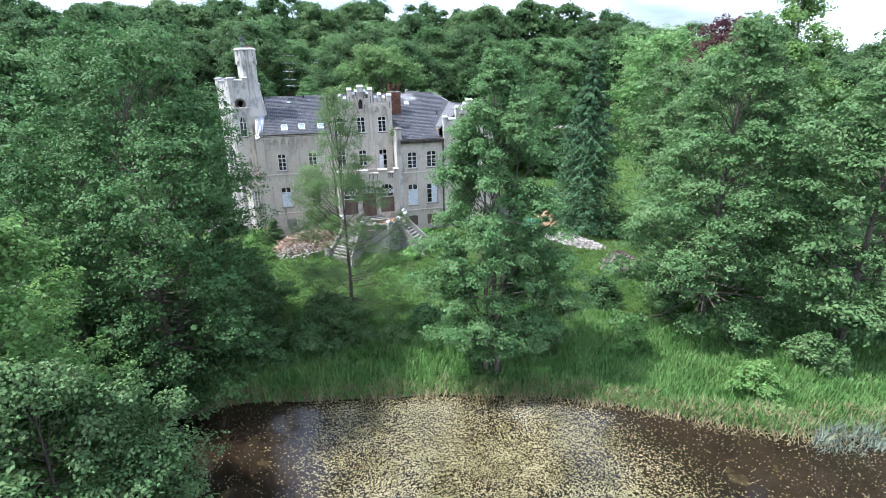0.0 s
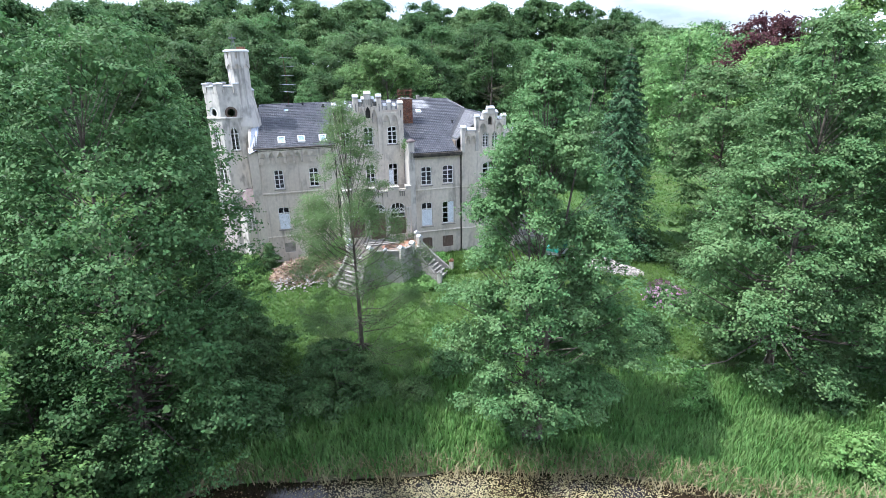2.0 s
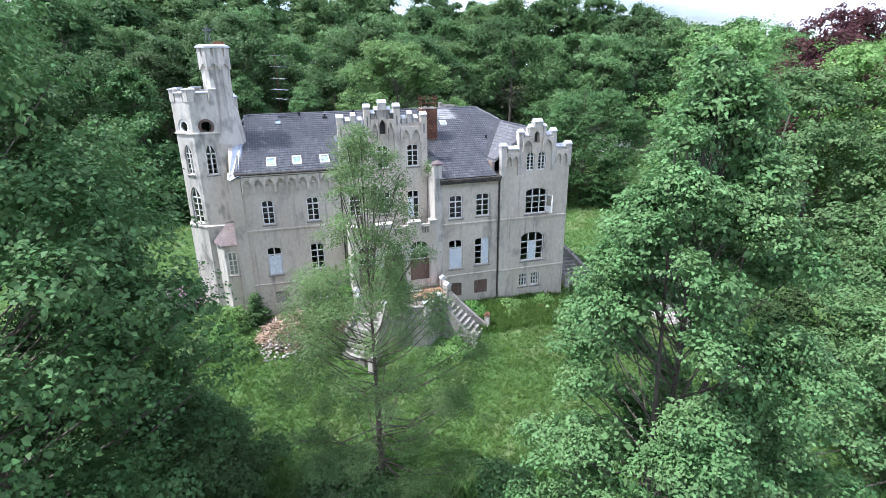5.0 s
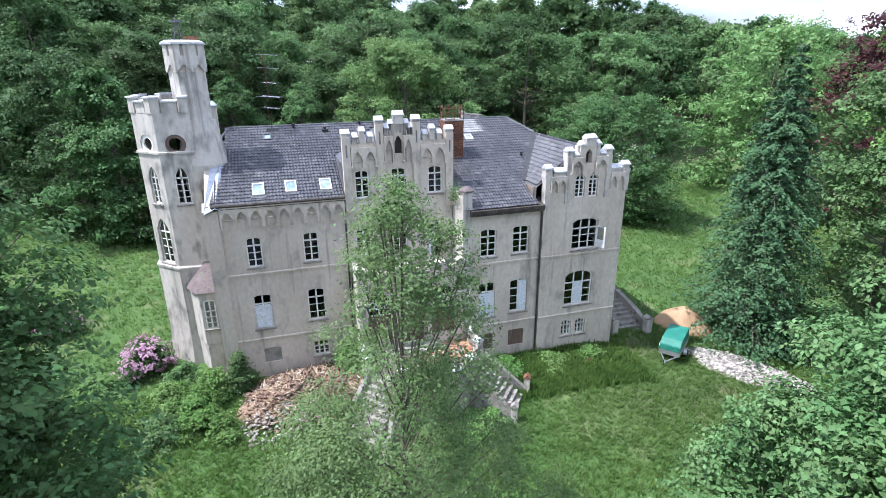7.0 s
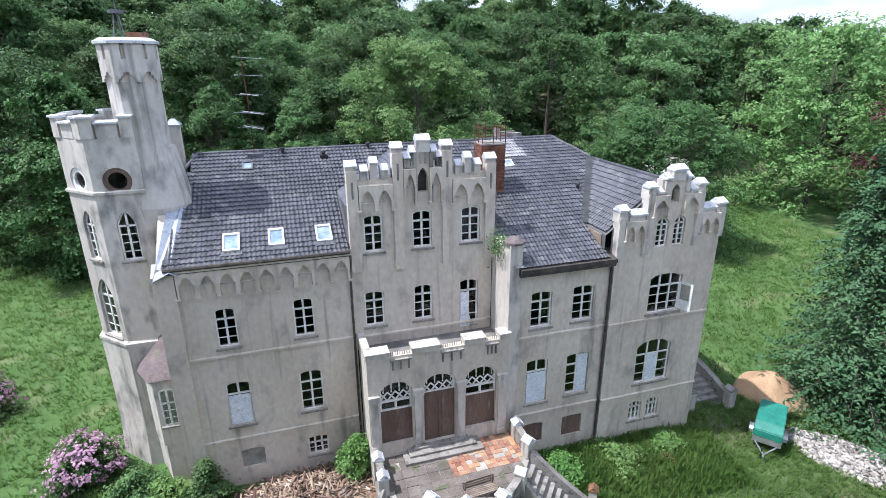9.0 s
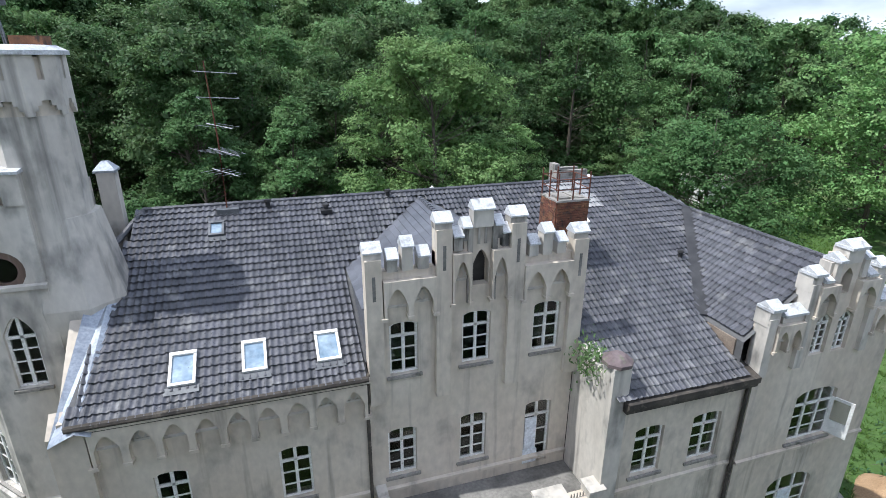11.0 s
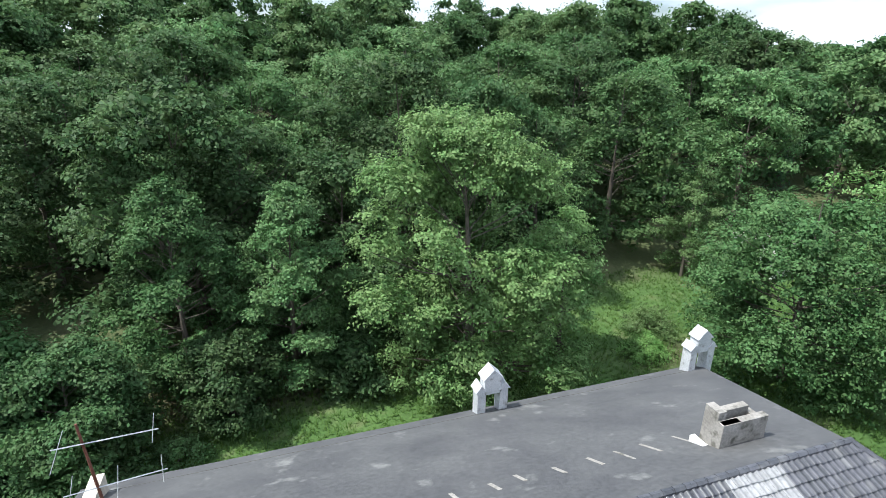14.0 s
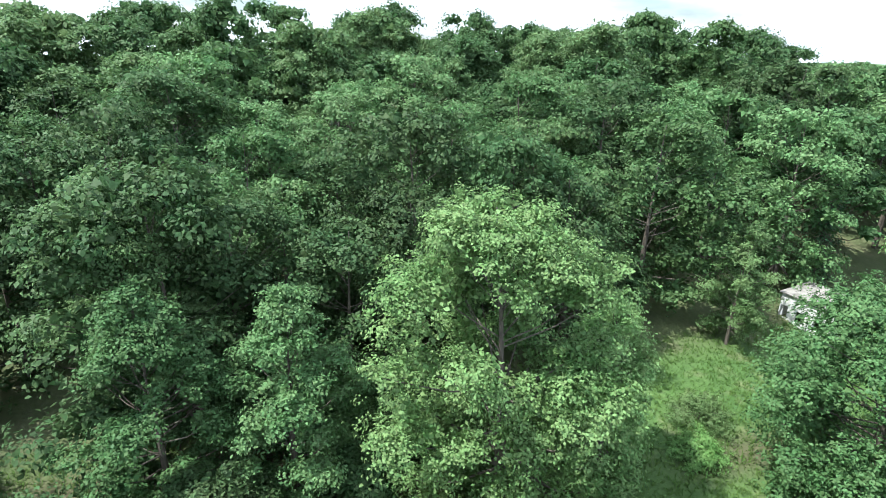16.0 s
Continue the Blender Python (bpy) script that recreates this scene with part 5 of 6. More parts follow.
# chimneys
def brick_stack(x0, x1, y0, y1, z0, z1):
    bm_ = boxes((x0 + 0.02, x1 - 0.02, y0 + 0.02, y1 - 0.02, z0, z1 - 0.05))
    ch = part("brick_chimney", bm_, "mortar", house, "weathered red brick chimney")
    course, n = 0.0955, 0
    mes = {}
    rng = np.random.default_rng(3)
    k = 0
    z = z1 - course
    while z > z0 + 0.5:
        for axis in (0, 1):
            lo, hi = (x0, x1) if axis == 0 else (y0, y1)
            cut = [lo] + list(np.arange(lo + (0.26 if k % 2 else 0.13), hi - 0.06, 0.26)) + [hi]
            for a, b in zip(cut, cut[1:]):
                key = round(b - a, 3)
                if key not in mes:
                    mes[key] = mesh_of("brick", boxes((0.006, key - 0.006, -0.05, 0.045, 0.006, course - 0.006)), "brick")
                for side in (0, 1):
                    if axis == 0:
                        p = pose(a, y0 if side == 0 else y1, z) if side == 0 else pose(b, y1, z, 0, 0, 180)
                    else:
                        p = pose(x0, b, z, 0, 0, -90) if side == 0 else pose(x1, a, z, 0, 0, 90)
                    if side == 1:
                        continue
                    ob = new("brick", mes[key])
                    ob.parent = ch
                    ob.matrix_world = p @ pose(0, rng.uniform(-0.006, 0.006), 0)
        z -= course
        k += 1
    return ch


ch = brick_stack(7.85, 9.2, 52.75, 54.0, 15.2, 18.45)
part("chimney_cap", boxes((7.8, 9.25, 52.68, 54.05, 18.43, 18.5), (8.0, 8.5, 52.9, 53.9, 18.48, 18.56), (8.7, 9.1, 52.9, 53.9, 18.48, 18.54)), "stone", ch)
bm = bmesh.new()
for x, y in ((7.85, 52.75), (8.5, 52.75), (9.2, 52.75), (7.85, 53.4), (7.85, 54.0), (8.5, 54.0), (9.2, 54.0), (9.2, 53.4)):
    tube(bm, [(x, y, 17.9), (x, y, 19.55)], [0.03, 0.03], 5)
for z in (18.9, 19.3):
    for p, q in (((7.85, 52.75), (9.2, 52.75)), ((7.85, 54.0), (9.2, 54.0)), ((7.85, 52.75), (7.85, 54.0)), ((9.2, 52.75), (9.2, 54.0))):
        tube(bm, [(*p, z), (*q, z)], [0.018, 0.018], 4)
part("iron_cage", bm, "rust", ch, "rusty iron cage on the chimney top")
bm = boxes((11.5, 13.3, 59.3, 59.55, 15.8, 18.15), (11.5, 11.8, 59.55, 60.1, 15.8, 18.45), (13.05, 13.3, 59.55, 60.1, 15.8, 17.95), (11.8, 13.05, 59.85, 60.1, 15.8, 18.2))
wedge(bm, 11.55, 12.2, 59.32, 59.52, 18.15, 18.15, 0.3)
boxes_add = boxes((11.3, 13.9, 58.95, 59.3, 17.0, 17.22), (11.3, 11.5, 59.3, 60.3, 16.6, 17.1))
part("chimney_flashing", boxes_add, "white", house, "pale broken flashing round the chimney foot")
part("render_chimney", bm, "stone", house, "broken rendered chimney behind the ridge")
# pinnacles on the back wall
for x, y, zt in ((7.6, 68.3, 15.6), (19.4, 68.2, 15.7), (-3.8, 68.3, 15.2)):
    bm = boxes((x - 0.75, x - 0.35, y - 0.3, y + 0.3, 12.6, zt - 1.1), (x + 0.35, x + 0.75, y - 0.3, y + 0.3, 12.6, zt - 1.1), (x - 0.4, x + 0.4, y - 0.3, y + 0.3, zt - 1.3, zt - 0.5), (x - 0.75, x + 0.75, y - 0.3, y + 0.3, 12.2, 12.8))
    roofcap(bm, x - 0.85, x - 0.3, y - 0.36, y + 0.36, zt - 1.1, zt - 0.75)
    roofcap(bm, x + 0.3, x + 0.85, y - 0.36, y + 0.36, zt - 1.1, zt - 0.75)
    roofcap(bm, x - 0.5, x + 0.5, y - 0.36, y + 0.36, zt - 0.5, zt)
    if x > 0:
        part("pinnacle", bm, "cap", house, "small white stepped gable")
    else:
        bm.free()

# ---- tower ----
OX, OY, OA = -10.15, 55.54, 2.53  # octagon centre, distance to its sides
def octagon(a, cx=OX, cy=OY):
    pts = ring(8, a / math.cos(math.pi / 8), cx, cy, math.pi / 8)
    return [(min(x, -8.78), y) for x, y in pts] if cx == OX else pts


def side_pose(i, a, cx=OX, cy=OY):
    """The pose of a wall on side i of an octagon (0 faces south, 1 south-west, 7 south-east): u runs along it."""
    ang = -90 - 45 * i
    d = radians(ang)
    return pose(cx + a * math.cos(d), cy + a * math.sin(d), 0, 0, 0, ang + 90)


half = OA * math.tan(math.pi / 8)
part("tower_wall", boxes((-9.12, -8.78, 53.3, 57.9, 9.2, 19.4)), "plaster", house)
for i in range(5):
    T = side_pose(i, OA)
    holes = []
    if i in (0, 1):
        holes = [arch(-0.42, 0.42, 13.75, 16.2, 0.6, 8, True), [(0.62 * math.cos(t) + (0.0), 17.65 + 0.62 * math.sin(t)) for t in np.linspace(0, 2 * math.pi, 20)[:-1]]]
    if i == 1:
        holes.append(arch(-0.62, 0.62, 9.55, 12.7, 0.8, 8, True))
    part("tower_wall", panel(rect(-half, half, 9.2, 19.35), holes, 0.4, T), "plaster", house)
    if i in (0, 1):
        window(house, T, -0.42, 0.42, 13.75, 16.2, 0.6, rows=4, trans=0.7, pointed=True)
        f = panel([(0.62 * math.cos(t), 17.65 + 0.62 * math.sin(t)) for t in np.linspace(0, 2 * math.pi, 20)[:-1]], [[(0.4 * math.cos(t), 17.65 + 0.4 * math.sin(t)) for t in np.linspace(0, 2 * math.pi, 20)[:-1]]], 0.12, T @ pose(0, 0.06, 0))
        rw = part("round_window", f, "brown" if i == 0 else "white", house, "round tower window in a brown ring")
        part("pane", boxes((-0.5, 0.5, 0.2, 0.21, 17.15, 18.15), T=T), "glass", rw)
    if i == 1:
        window(house, T, -0.62, 0.62, 9.55, 12.7, 0.8, rows=4, trans=0.7, pointed=True)
    bm = bmesh.new()
    wedge(bm, -half - 0.04, half + 0.04, -0.1, 0.02, 17.05, 17.22, 0.05, T)
    part("tower_course", bm, "plaster", house)
    bm = bmesh.new()
    wedge(bm, -half - 0.08, half + 0.08, -0.18, 0.02, 9.2, 9.45, 0.1, T)
    part("tower_course", bm, "plaster", house)
    bm = boxes((-half, half, 0, 0.4, 19.35, 19.6), (-half, -half + 0.5, -0.06, 0.4, 19.6, 20.5), (half - 0.5, half, -0.06, 0.4, 19.6, 20.5), (-0.42, 0.42, -0.02, 0.4, 19.6, 20.25), T=T)
    mer = part("tower_merlon", bm, "plaster", house)
    bm = bmesh.new()
    for u0, u1, z in ((-half - 0.06, -half + 0.56, 20.5), (half - 0.56, half + 0.06, 20.5), (-0.48, 0.48, 20.25)):
        wedge(bm, u0, u1, -0.14, 0.46, z, z + 0.14, 0.06, T)
    part("cap", bm, "cap", mer, "white capping")
bm = bmesh.new()
prism(bm, octagon(OA + 0.12), 4.4, 9.2)
prism(bm, octagon(OA + 0.42), -0.5, 4.4, 0.9, centre=(OX, OY))
part("tower_base", bm, "plaster", house)
bm = bmesh.new()
prism(bm, octagon(OA - 0.35), 18.9, 19.0)
prism(bm, octagon(OA - 0.45), 9.25, 9.4)
part("tower_roof", bm, "felt", house)
# added dark block that makes the tower windows look unlit
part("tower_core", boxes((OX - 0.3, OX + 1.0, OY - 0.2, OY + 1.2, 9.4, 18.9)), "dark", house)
# stair turret, octagonal, swelling out over the roof
CX, CY, CA = -8.95, 54.3, 1.04
bm = bmesh.new()
prism(bm, octagon(CA, CX, CY), 13.2, 22.0)
part("turret", bm, "plaster", house, "slim octagonal stair turret")
prof = bmesh.new()
prism(prof, octagon(1.3, CX + 0.2, CY + 0.1), 14.6, 16.2, 1.12, centre=(CX + 0.2, CY + 0.1))
prism(prof, octagon(1.3 * 1.12, CX + 0.2, CY + 0.1), 16.2, 19.0, 0.72, centre=(CX + 0.05, CY + 0.1))
part("turret_swelling", prof, "plaster", house)
for i in range(8):
    T = side_pose(i, CA + 0.12, CX, CY)
    hh = (CA + 0.12) * math.tan(math.pi / 8)
    pts = [(-hh, 22.0), (-hh * 0.72, 22.0), (-hh * 0.72, 22.14), (-hh * 0.5, 22.14), (-hh * 0.5, 22.28), (-hh * 0.26, 22.28), (-hh * 0.26, 22.42), (hh * 0.26, 22.42), (hh * 0.26, 22.28), (hh * 0.5, 22.28), (hh * 0.5, 22.14), (hh * 0.72, 22.14), (hh * 0.72, 22.0), (hh, 22.0), (hh, 23.62), (0.09, 23.62), (0.09, 22.97), (-0.09, 22.97), (-0.09, 23.62), (-hh, 23.62)]
    part("turret_parapet", panel(pts, [], 0.14, T), "plaster", house)
bm = bmesh.new()
prism(bm, octagon(CA, CX, CY), 22.0, 23.57)
part("turret_head", bm, "stucco", house)
bm = bmesh.new()
prism(bm, octagon(CA + 0.22, CX, CY), 23.62, 23.74)
prism(bm, octagon(CA + 0.2, CX, CY), 23.74, 23.88, 0.8, centre=(CX, CY))
part("turret_cap", bm, "cap", house, "white turret capping")
bm = boxes((CX + 0.1, CX + 0.9, CY - 0.3, CY + 0.4, 23.82, 24.12))
part("turret_stub", bm, "brick", house)
bm = bmesh.new()
for s in ((-0.22, -0.2), (0.22, -0.2), (0, 0.25)):
    tube(bm, [(CX - 0.2 + s[0], CY + s[1], 23.82), (CX - 0.2 + s[0] * 0.4, CY + s[1] * 0.4, 24.92)], [0.03, 0.03], 5)
prism(bm, ring(12, 0.34, CX - 0.2, CY), 24.9, 25.04)
tube(bm, [(CX - 0.2, CY, 25.02), (CX - 0.2, CY, 25.37)], [0.04, 0.015], 6)
part("finial", bm, "lead", house, "small three-legged metal finial")
# hip of zinc between tower and eaves
bm = bmesh.new()
put(bm, [(-8.75, FA - 0.45, 13.75), (-8.05, FA - 0.5, 14.1), (-7.75, 53.6, 16.25), (-8.3, 53.4, 16.35)], [(0, 1, 2, 3)])
put(bm, [(-8.05, FA - 0.5, 14.1), (-7.7, FA - 0.45, 13.9), (-7.45, 53.6, 16.0), (-7.75, 53.6, 16.25)], [(0, 1, 2, 3)])
part("zinc_verge", bm, "zinc", house, "bright zinc verge between roof and tower")
part("verge_wall", boxes((-8.75, -8.1, FA + 0.3, 53.4, -0.5, 14.0)), "stucco", house)
bm = bmesh.new()
put(bm, [(-8.75, FA, 13.6), (-8.1, FA, 13.6), (-8.1, 53.4, 16.2), (-8.75, 53.4, 16.2), (-8.75, 53.4, 13.6), (-8.1, 53.4, 13.6)], [(0, 1, 2, 3), (0, 3, 4), (1, 5, 2)])
part("verge_gable", bm, "stucco", house)
# oriel between tower and west wing
BX, BY = -9.75, 51.75
def oriel(a):
    return [(-8.6, 53.2), (-10.9, 53.2), (BX - a, BY + 0.5), (BX - a * 0.35, BY - a * 0.75), (-8.8, BY - a * 0.75), (-8.6, BY)]


bm = bmesh.new()
prism(bm, oriel(0.85), 4.2, 8.1)
prism(bm, oriel(0.7), -0.5, 4.2)
part("oriel", bm, "plaster", house)
bm = bmesh.new()
n0 = oriel(1.15)
apex = (-8.7, 53.2, 9.75)
put(bm, [(x, y, 8.1) for x, y in n0] + [apex, (-9.6, 53.15, 9.7)], [(1, 2, 7), (2, 3, 7), (3, 4, 6, 7), (4, 5, 6)])
put(bm, [(x, y, 8.08) for x, y in n0], [tuple(range(6))])
part("oriel_roof", bm, "orielroof", house, "mossy reddish sheet roof on the oriel")
window(house, pose(0, BY - 0.85 * 0.75 - 0.07, 0), -9.85, -9.12, 5.4, 7.5, 0.1, rows=3, trans=0.62, sill=True, deep=0.02)

# ---- terrace and stairs before the porch ----
TZ = 3.55
terrace = thing("terrace", "ruined raised terrace before the porch with stepped parapet", "terrace")
OUT = [(0.1, FP), (0.1, 45.3), (2.0, 43.3), (5.1, 42.4), (6.5, 43.6), (7.9, 45.4), (7.9, FP)]
bm = bmesh.new()
prism(bm, OUT[::-1], -0.6, TZ - 0.06)
part("terrace_wall", bm, "paleplinth", terrace)
bm = bmesh.new()
for k, (d, z) in enumerate(((1.0, 0.12), (0.65, 0.24), (0.3, 0.36))):
    box(bm, 2.2 - 0.3 * (2 - k), 5.2 + 0.3 * (2 - k), FP - d, FP, TZ + z - 0.13, TZ + z)
part("door_step", bm, "stone", terrace)
rng = random.Random(8)
tile_me = mesh_of("floor_tile", boxes((0.006, 0.294, 0.006, 0.294, -0.03, 0.0)), "terracotta")
slab_me = mesh_of("paving_slab", boxes((0.008, 0.59, 0.008, 0.59, -0.03, 0.0)), "paving")


def inside(x, y):
    hit = False
    for (x0, y0), (x1, y1) in zip(OUT, OUT[1:] + OUT[:1]):
        if (y0 > y) != (y1 > y) and x < (x1 - x0) * (y - y0) / (y1 - y0) + x0:
            hit = not hit
    return hit


for i in range(14):
    for j in range(9):
        x, y = 0.1 + i * 0.6, 42.2 + j * 0.6
        if inside(x + 0.3, y + 0.3):
            if x > 3.6 and y > 44.6:
                for a in (0, 0.3):
                    for b in (0, 0.3):
                        if rng.random() < 0.88:
                            ob = new("floor_tile", tile_me)
                            ob.parent = terrace
                            ob.matrix_world = pose(x + a, y + b, TZ - 0.03 + rng.uniform(-0.008, 0.008), rng.uniform(-1, 1), rng.uniform(-1, 1), 0)
            else:
                ob = new("paving_slab", slab_me)
                ob.parent = terrace
                ob.matrix_world = pose(x, y, TZ - 0.03 + rng.uniform(-0.015, 0.015), rng.uniform(-1.5, 1.5), rng.uniform(-1.5, 1.5), 0)


def parapet(p, q, h=0.75, name="parapet"):
    p, q = Vector((*p, 0)), Vector((*q, 0))
    T = Matrix.Translation(p) @ pose(0, 0, 0, 0, 0, math.degrees(math.atan2(q.y - p.y, q.x - p.x)))
    l = (q - p).length
    bm_ = boxes((0, l, -0.13, 0.13, TZ - 0.1, TZ + h), T=T)
    w_ = part(name, bm_, "stone", terrace)
    bm_ = boxes((-0.02, l + 0.02, -0.18, 0.18, TZ + h, TZ + h + 0.08), T=T)
    part("coping", bm_, "stone", w_)


def pier(x, y, h, turn=0, cap="cap", parent=None, z=TZ, w=0.24):
    T = pose(x, y, z, 0, 0, turn)
    pr = part("pier", boxes((-w, w, -w, w, -0.3, h), T=T), "plaster", parent or terrace)
    bm_ = boxes((-w - 0.05, w + 0.05, -w - 0.05, w + 0.05, h, h + 0.08), T=T)
    roofcap(bm_, -w - 0.03, w + 0.03, -w - 0.03, w + 0.03, h + 0.08, h + 0.3, T)
    part("cap", bm_, cap, pr, "pale capping")


parapet((7.8, FP), (7.8, 45.5))
parapet((0.2, FP), (0.2, 45.4))
parapet((2.1, 43.4), (5.1, 42.55), 0.5)
parapet((5.2, 42.55), (6.4, 43.55), 0.6)
for x, y, t in ((7.85, 47.0, 0), (7.8, 45.5, 20), (0.2, 45.3, 0), (0.2, 46.6, 0), (2.0, 43.35, 30), (5.1, 42.5, 20), (6.5, 43.6, 45)):
    pier(x, y, 0.85, t)
pier(3.5, 42.9, 0.6, -15, w=0.18)


def flight(name, top0, top1, run, steps, label):
    """Steps down from the edge top0-top1 in the direction run, with raking side walls."""
    a, b, r = Vector((*top0, 0)), Vector((*top1, 0)), Vector((*run, 0))
    st = thing(name, label, "stairs")
    drop = TZ - float(height(*(a + r).xy)) - 0.05
    for k in range(steps):
        p, q = a + r * k / steps, b + r * k / steps
        z = TZ - drop * (k + 1) / (steps + 1)
        s = r / steps
        bm_ = bmesh.new()
        v = [p, q, q + s * 1.12, p + s * 1.12]
        put(bm_, [(*c.xy, z - drop / steps * 1.3) for c in v] + [(*c.xy, z) for c in v], BOXF)
        part("step", bm_, "stone", st)
        bm_ = bmesh.new()
        put(bm_, [(*c.xy, -0.8) for c in v] + [(*c.xy, z - drop / steps * 1.25) for c in v], BOXF)
        part("step_core", bm_, "paleplinth", st)
    for base, out in ((a, (a - b).normalized()), (b, (b - a).normalized())):
        bm_ = bmesh.new()
        n = 8
        rows_ = []
        for k in range(n + 1):
            t = k / n
            p = base + r * t + out * (0.05 + 0.55 * t * t)
            q, zt = p + out * 0.3, TZ - drop * t + 0.55 - 0.15 * t
            rows_.append([bm_.verts.new(c) for c in ((*p.xy, -0.9), (*q.xy, -0.9), (*q.xy, zt), (*p.xy, zt))])
        for f0, f1 in zip(rows_, rows_[1:]):
            for k in range(4):
                bm_.faces.new((f0[k], f0[(k + 1) % 4], f1[(k + 1) % 4], f1[k]))
        bm_.faces.new(rows_[0][::-1])
        bm_.faces.new(rows_[-1])
        bmesh.ops.recalc_face_normals(bm_, faces=bm_.faces[:])
        part("string_wall", bm_, "stone", st)
        e_ = base + r * 1.04 + out * 0.75
        pier(e_.x, e_.y, 1.15, math.degrees(math.atan2(r.y, r.x)), "brick" if base is a else "stone", st, float(height(e_.x, e_.y)), 0.2)
    return st


flight("terrace_stair", (7.7, 45.2), (6.6, 43.9), (2.6, -1.75), 9, "weathered stone steps curving down from the terrace to the lawn")
flight("terrace_stair", (0.35, 45.1), (1.8, 43.5), (-2.0, -2.2), 9, "broken stone steps leading from the terrace towards the woodpile")

bench = thing("garden_bench", "weathered slatted wooden bench standing on the terrace", "bench", pose(4.45, 43.55, TZ - 0.03, 0, 0, 4))
for k in range(5):
    part("seat_slat", boxes((-0.8, 0.8, -0.25 + k * 0.1, -0.17 + k * 0.1, 0.42, 0.45)), "wood", bench)
for k in range(3):
    part("back_slat", boxes((-0.8, 0.8, 0.27 + k * 0.02, 0.3 + k * 0.02, 0.52 + k * 0.13, 0.62 + k * 0.13)), "wood", bench)
for x in (-0.7, 0.7):
    part("leg", boxes((x - 0.035, x + 0.035, -0.24, -0.17, 0, 0.42), (x - 0.035, x + 0.035, 0.22, 0.3, 0, 0.95)), "wood", bench)

# east stair
st = thing("side_stair", "broad stone stair climbing beside the east gable", "stairs")
for k in range(11):
    y, z = 49.2 + k * 0.36, 0.55 + k * 0.27
    part("step", boxes((20.7 - 0.0 * k, 24.5 - 0.08 * k, y, y + 0.46, z - 0.3, z)), "stone", st)
    part("step_core", boxes((20.72, 24.48 - 0.08 * k, y + 0.02, y + 0.44, -0.9, z - 0.29)), "paleplinth", st)
part("landing", boxes((20.05, 23.9, 53.1, 58, -0.5, 3.4)), "stone", st)
bm = bmesh.new()
for k in range(10):
    y0, y1 = 49.0 + k * 0.5, 49.5 + k * 0.5
    x0, x1 = 24.55 - 0.085 * k - 0.012 * k * k, 24.55 - 0.085 * (k + 1) - 0.012 * (k + 1) ** 2
    z0, z1 = 1.2 + 0.27 * k * 1.15, 1.2 + 0.27 * (k + 1) * 1.15
    put(bm, [(x0, y0, -0.9), (x0 + 0.4, y0, -0.9), (x1 + 0.4, y1, -0.9), (x1, y1, -0.9), (x0, y0, z0), (x0 + 0.4, y0, z0), (x1 + 0.4, y1, z1), (x1, y1, z1)], BOXF)
part("string_wall", bm, "stone", st)
part("string_wall", boxes((20.3, 20.7, 49.0, 53.0, -0.9, 1.3)), "stone", st)
for x in (21.3, 24.7):
    pier(x, 48.95, 1.35, 0, "stone", st, float(height(x, 48.95)), 0.27)

# ---- trailer ----
trailer = thing("box_trailer", "small galvanised trailer under a green tarpaulin hood", "trailer", pose(24.9, 45.9, float(height(24.9, 45.9)), 0, 0, 37) @ Matrix.Scale(1.08, 4))
part("body", boxes((-1.35, 1.35, -0.72, 0.72, 0.52, 0.9), (-1.38, 1.38, -0.75, -0.7, 0.85, 0.93), (-1.38, 1.38, 0.7, 0.75, 0.85, 0.93)), "steel", trailer)
bm = bmesh.new()
put(bm, [(-1.37, -0.74, 0.9), (1.37, -0.74, 0.9), (1.37, 0.74, 0.9), (-1.37, 0.74, 0.9), (-0.85, -0.7, 1.62), (1.34, -0.7, 1.78), (1.34, 0.7, 1.78), (-0.85, 0.7, 1.62), (-1.33, -0.7, 1.3), (-1.33, 0.7, 1.3)],
    [(0, 1, 5, 4, 8), (1, 2, 6, 5), (2, 3, 9, 7, 6), (3, 0, 8, 9), (4, 5, 6, 7), (8, 4, 7, 9)])
bmesh.ops.bevel(bm, geom=bm.edges[:], offset=0.04, segments=2, affect="EDGES")
part("tarpaulin", bm, "tarp", trailer, "green tarpaulin hood")
bm = bmesh.new()
tube(bm, [(-1.3, -0.55, 0.5), (-2.3, 0, 0.45), (-2.55, 0, 0.45)], [0.045, 0.045, 0.045], 6)
tube(bm, [(-1.3, 0.55, 0.5), (-2.3, 0, 0.45)], [0.045, 0.045], 6)
part("drawbar", bm, "steel", trailer)
bm = bmesh.new()
tube(bm, [(-2.1, 0.12, 0.75), (-2.1, 0.12, 0.0)], [0.035, 0.035], 6)
part("jockey_wheel", bm, "rubber", trailer)
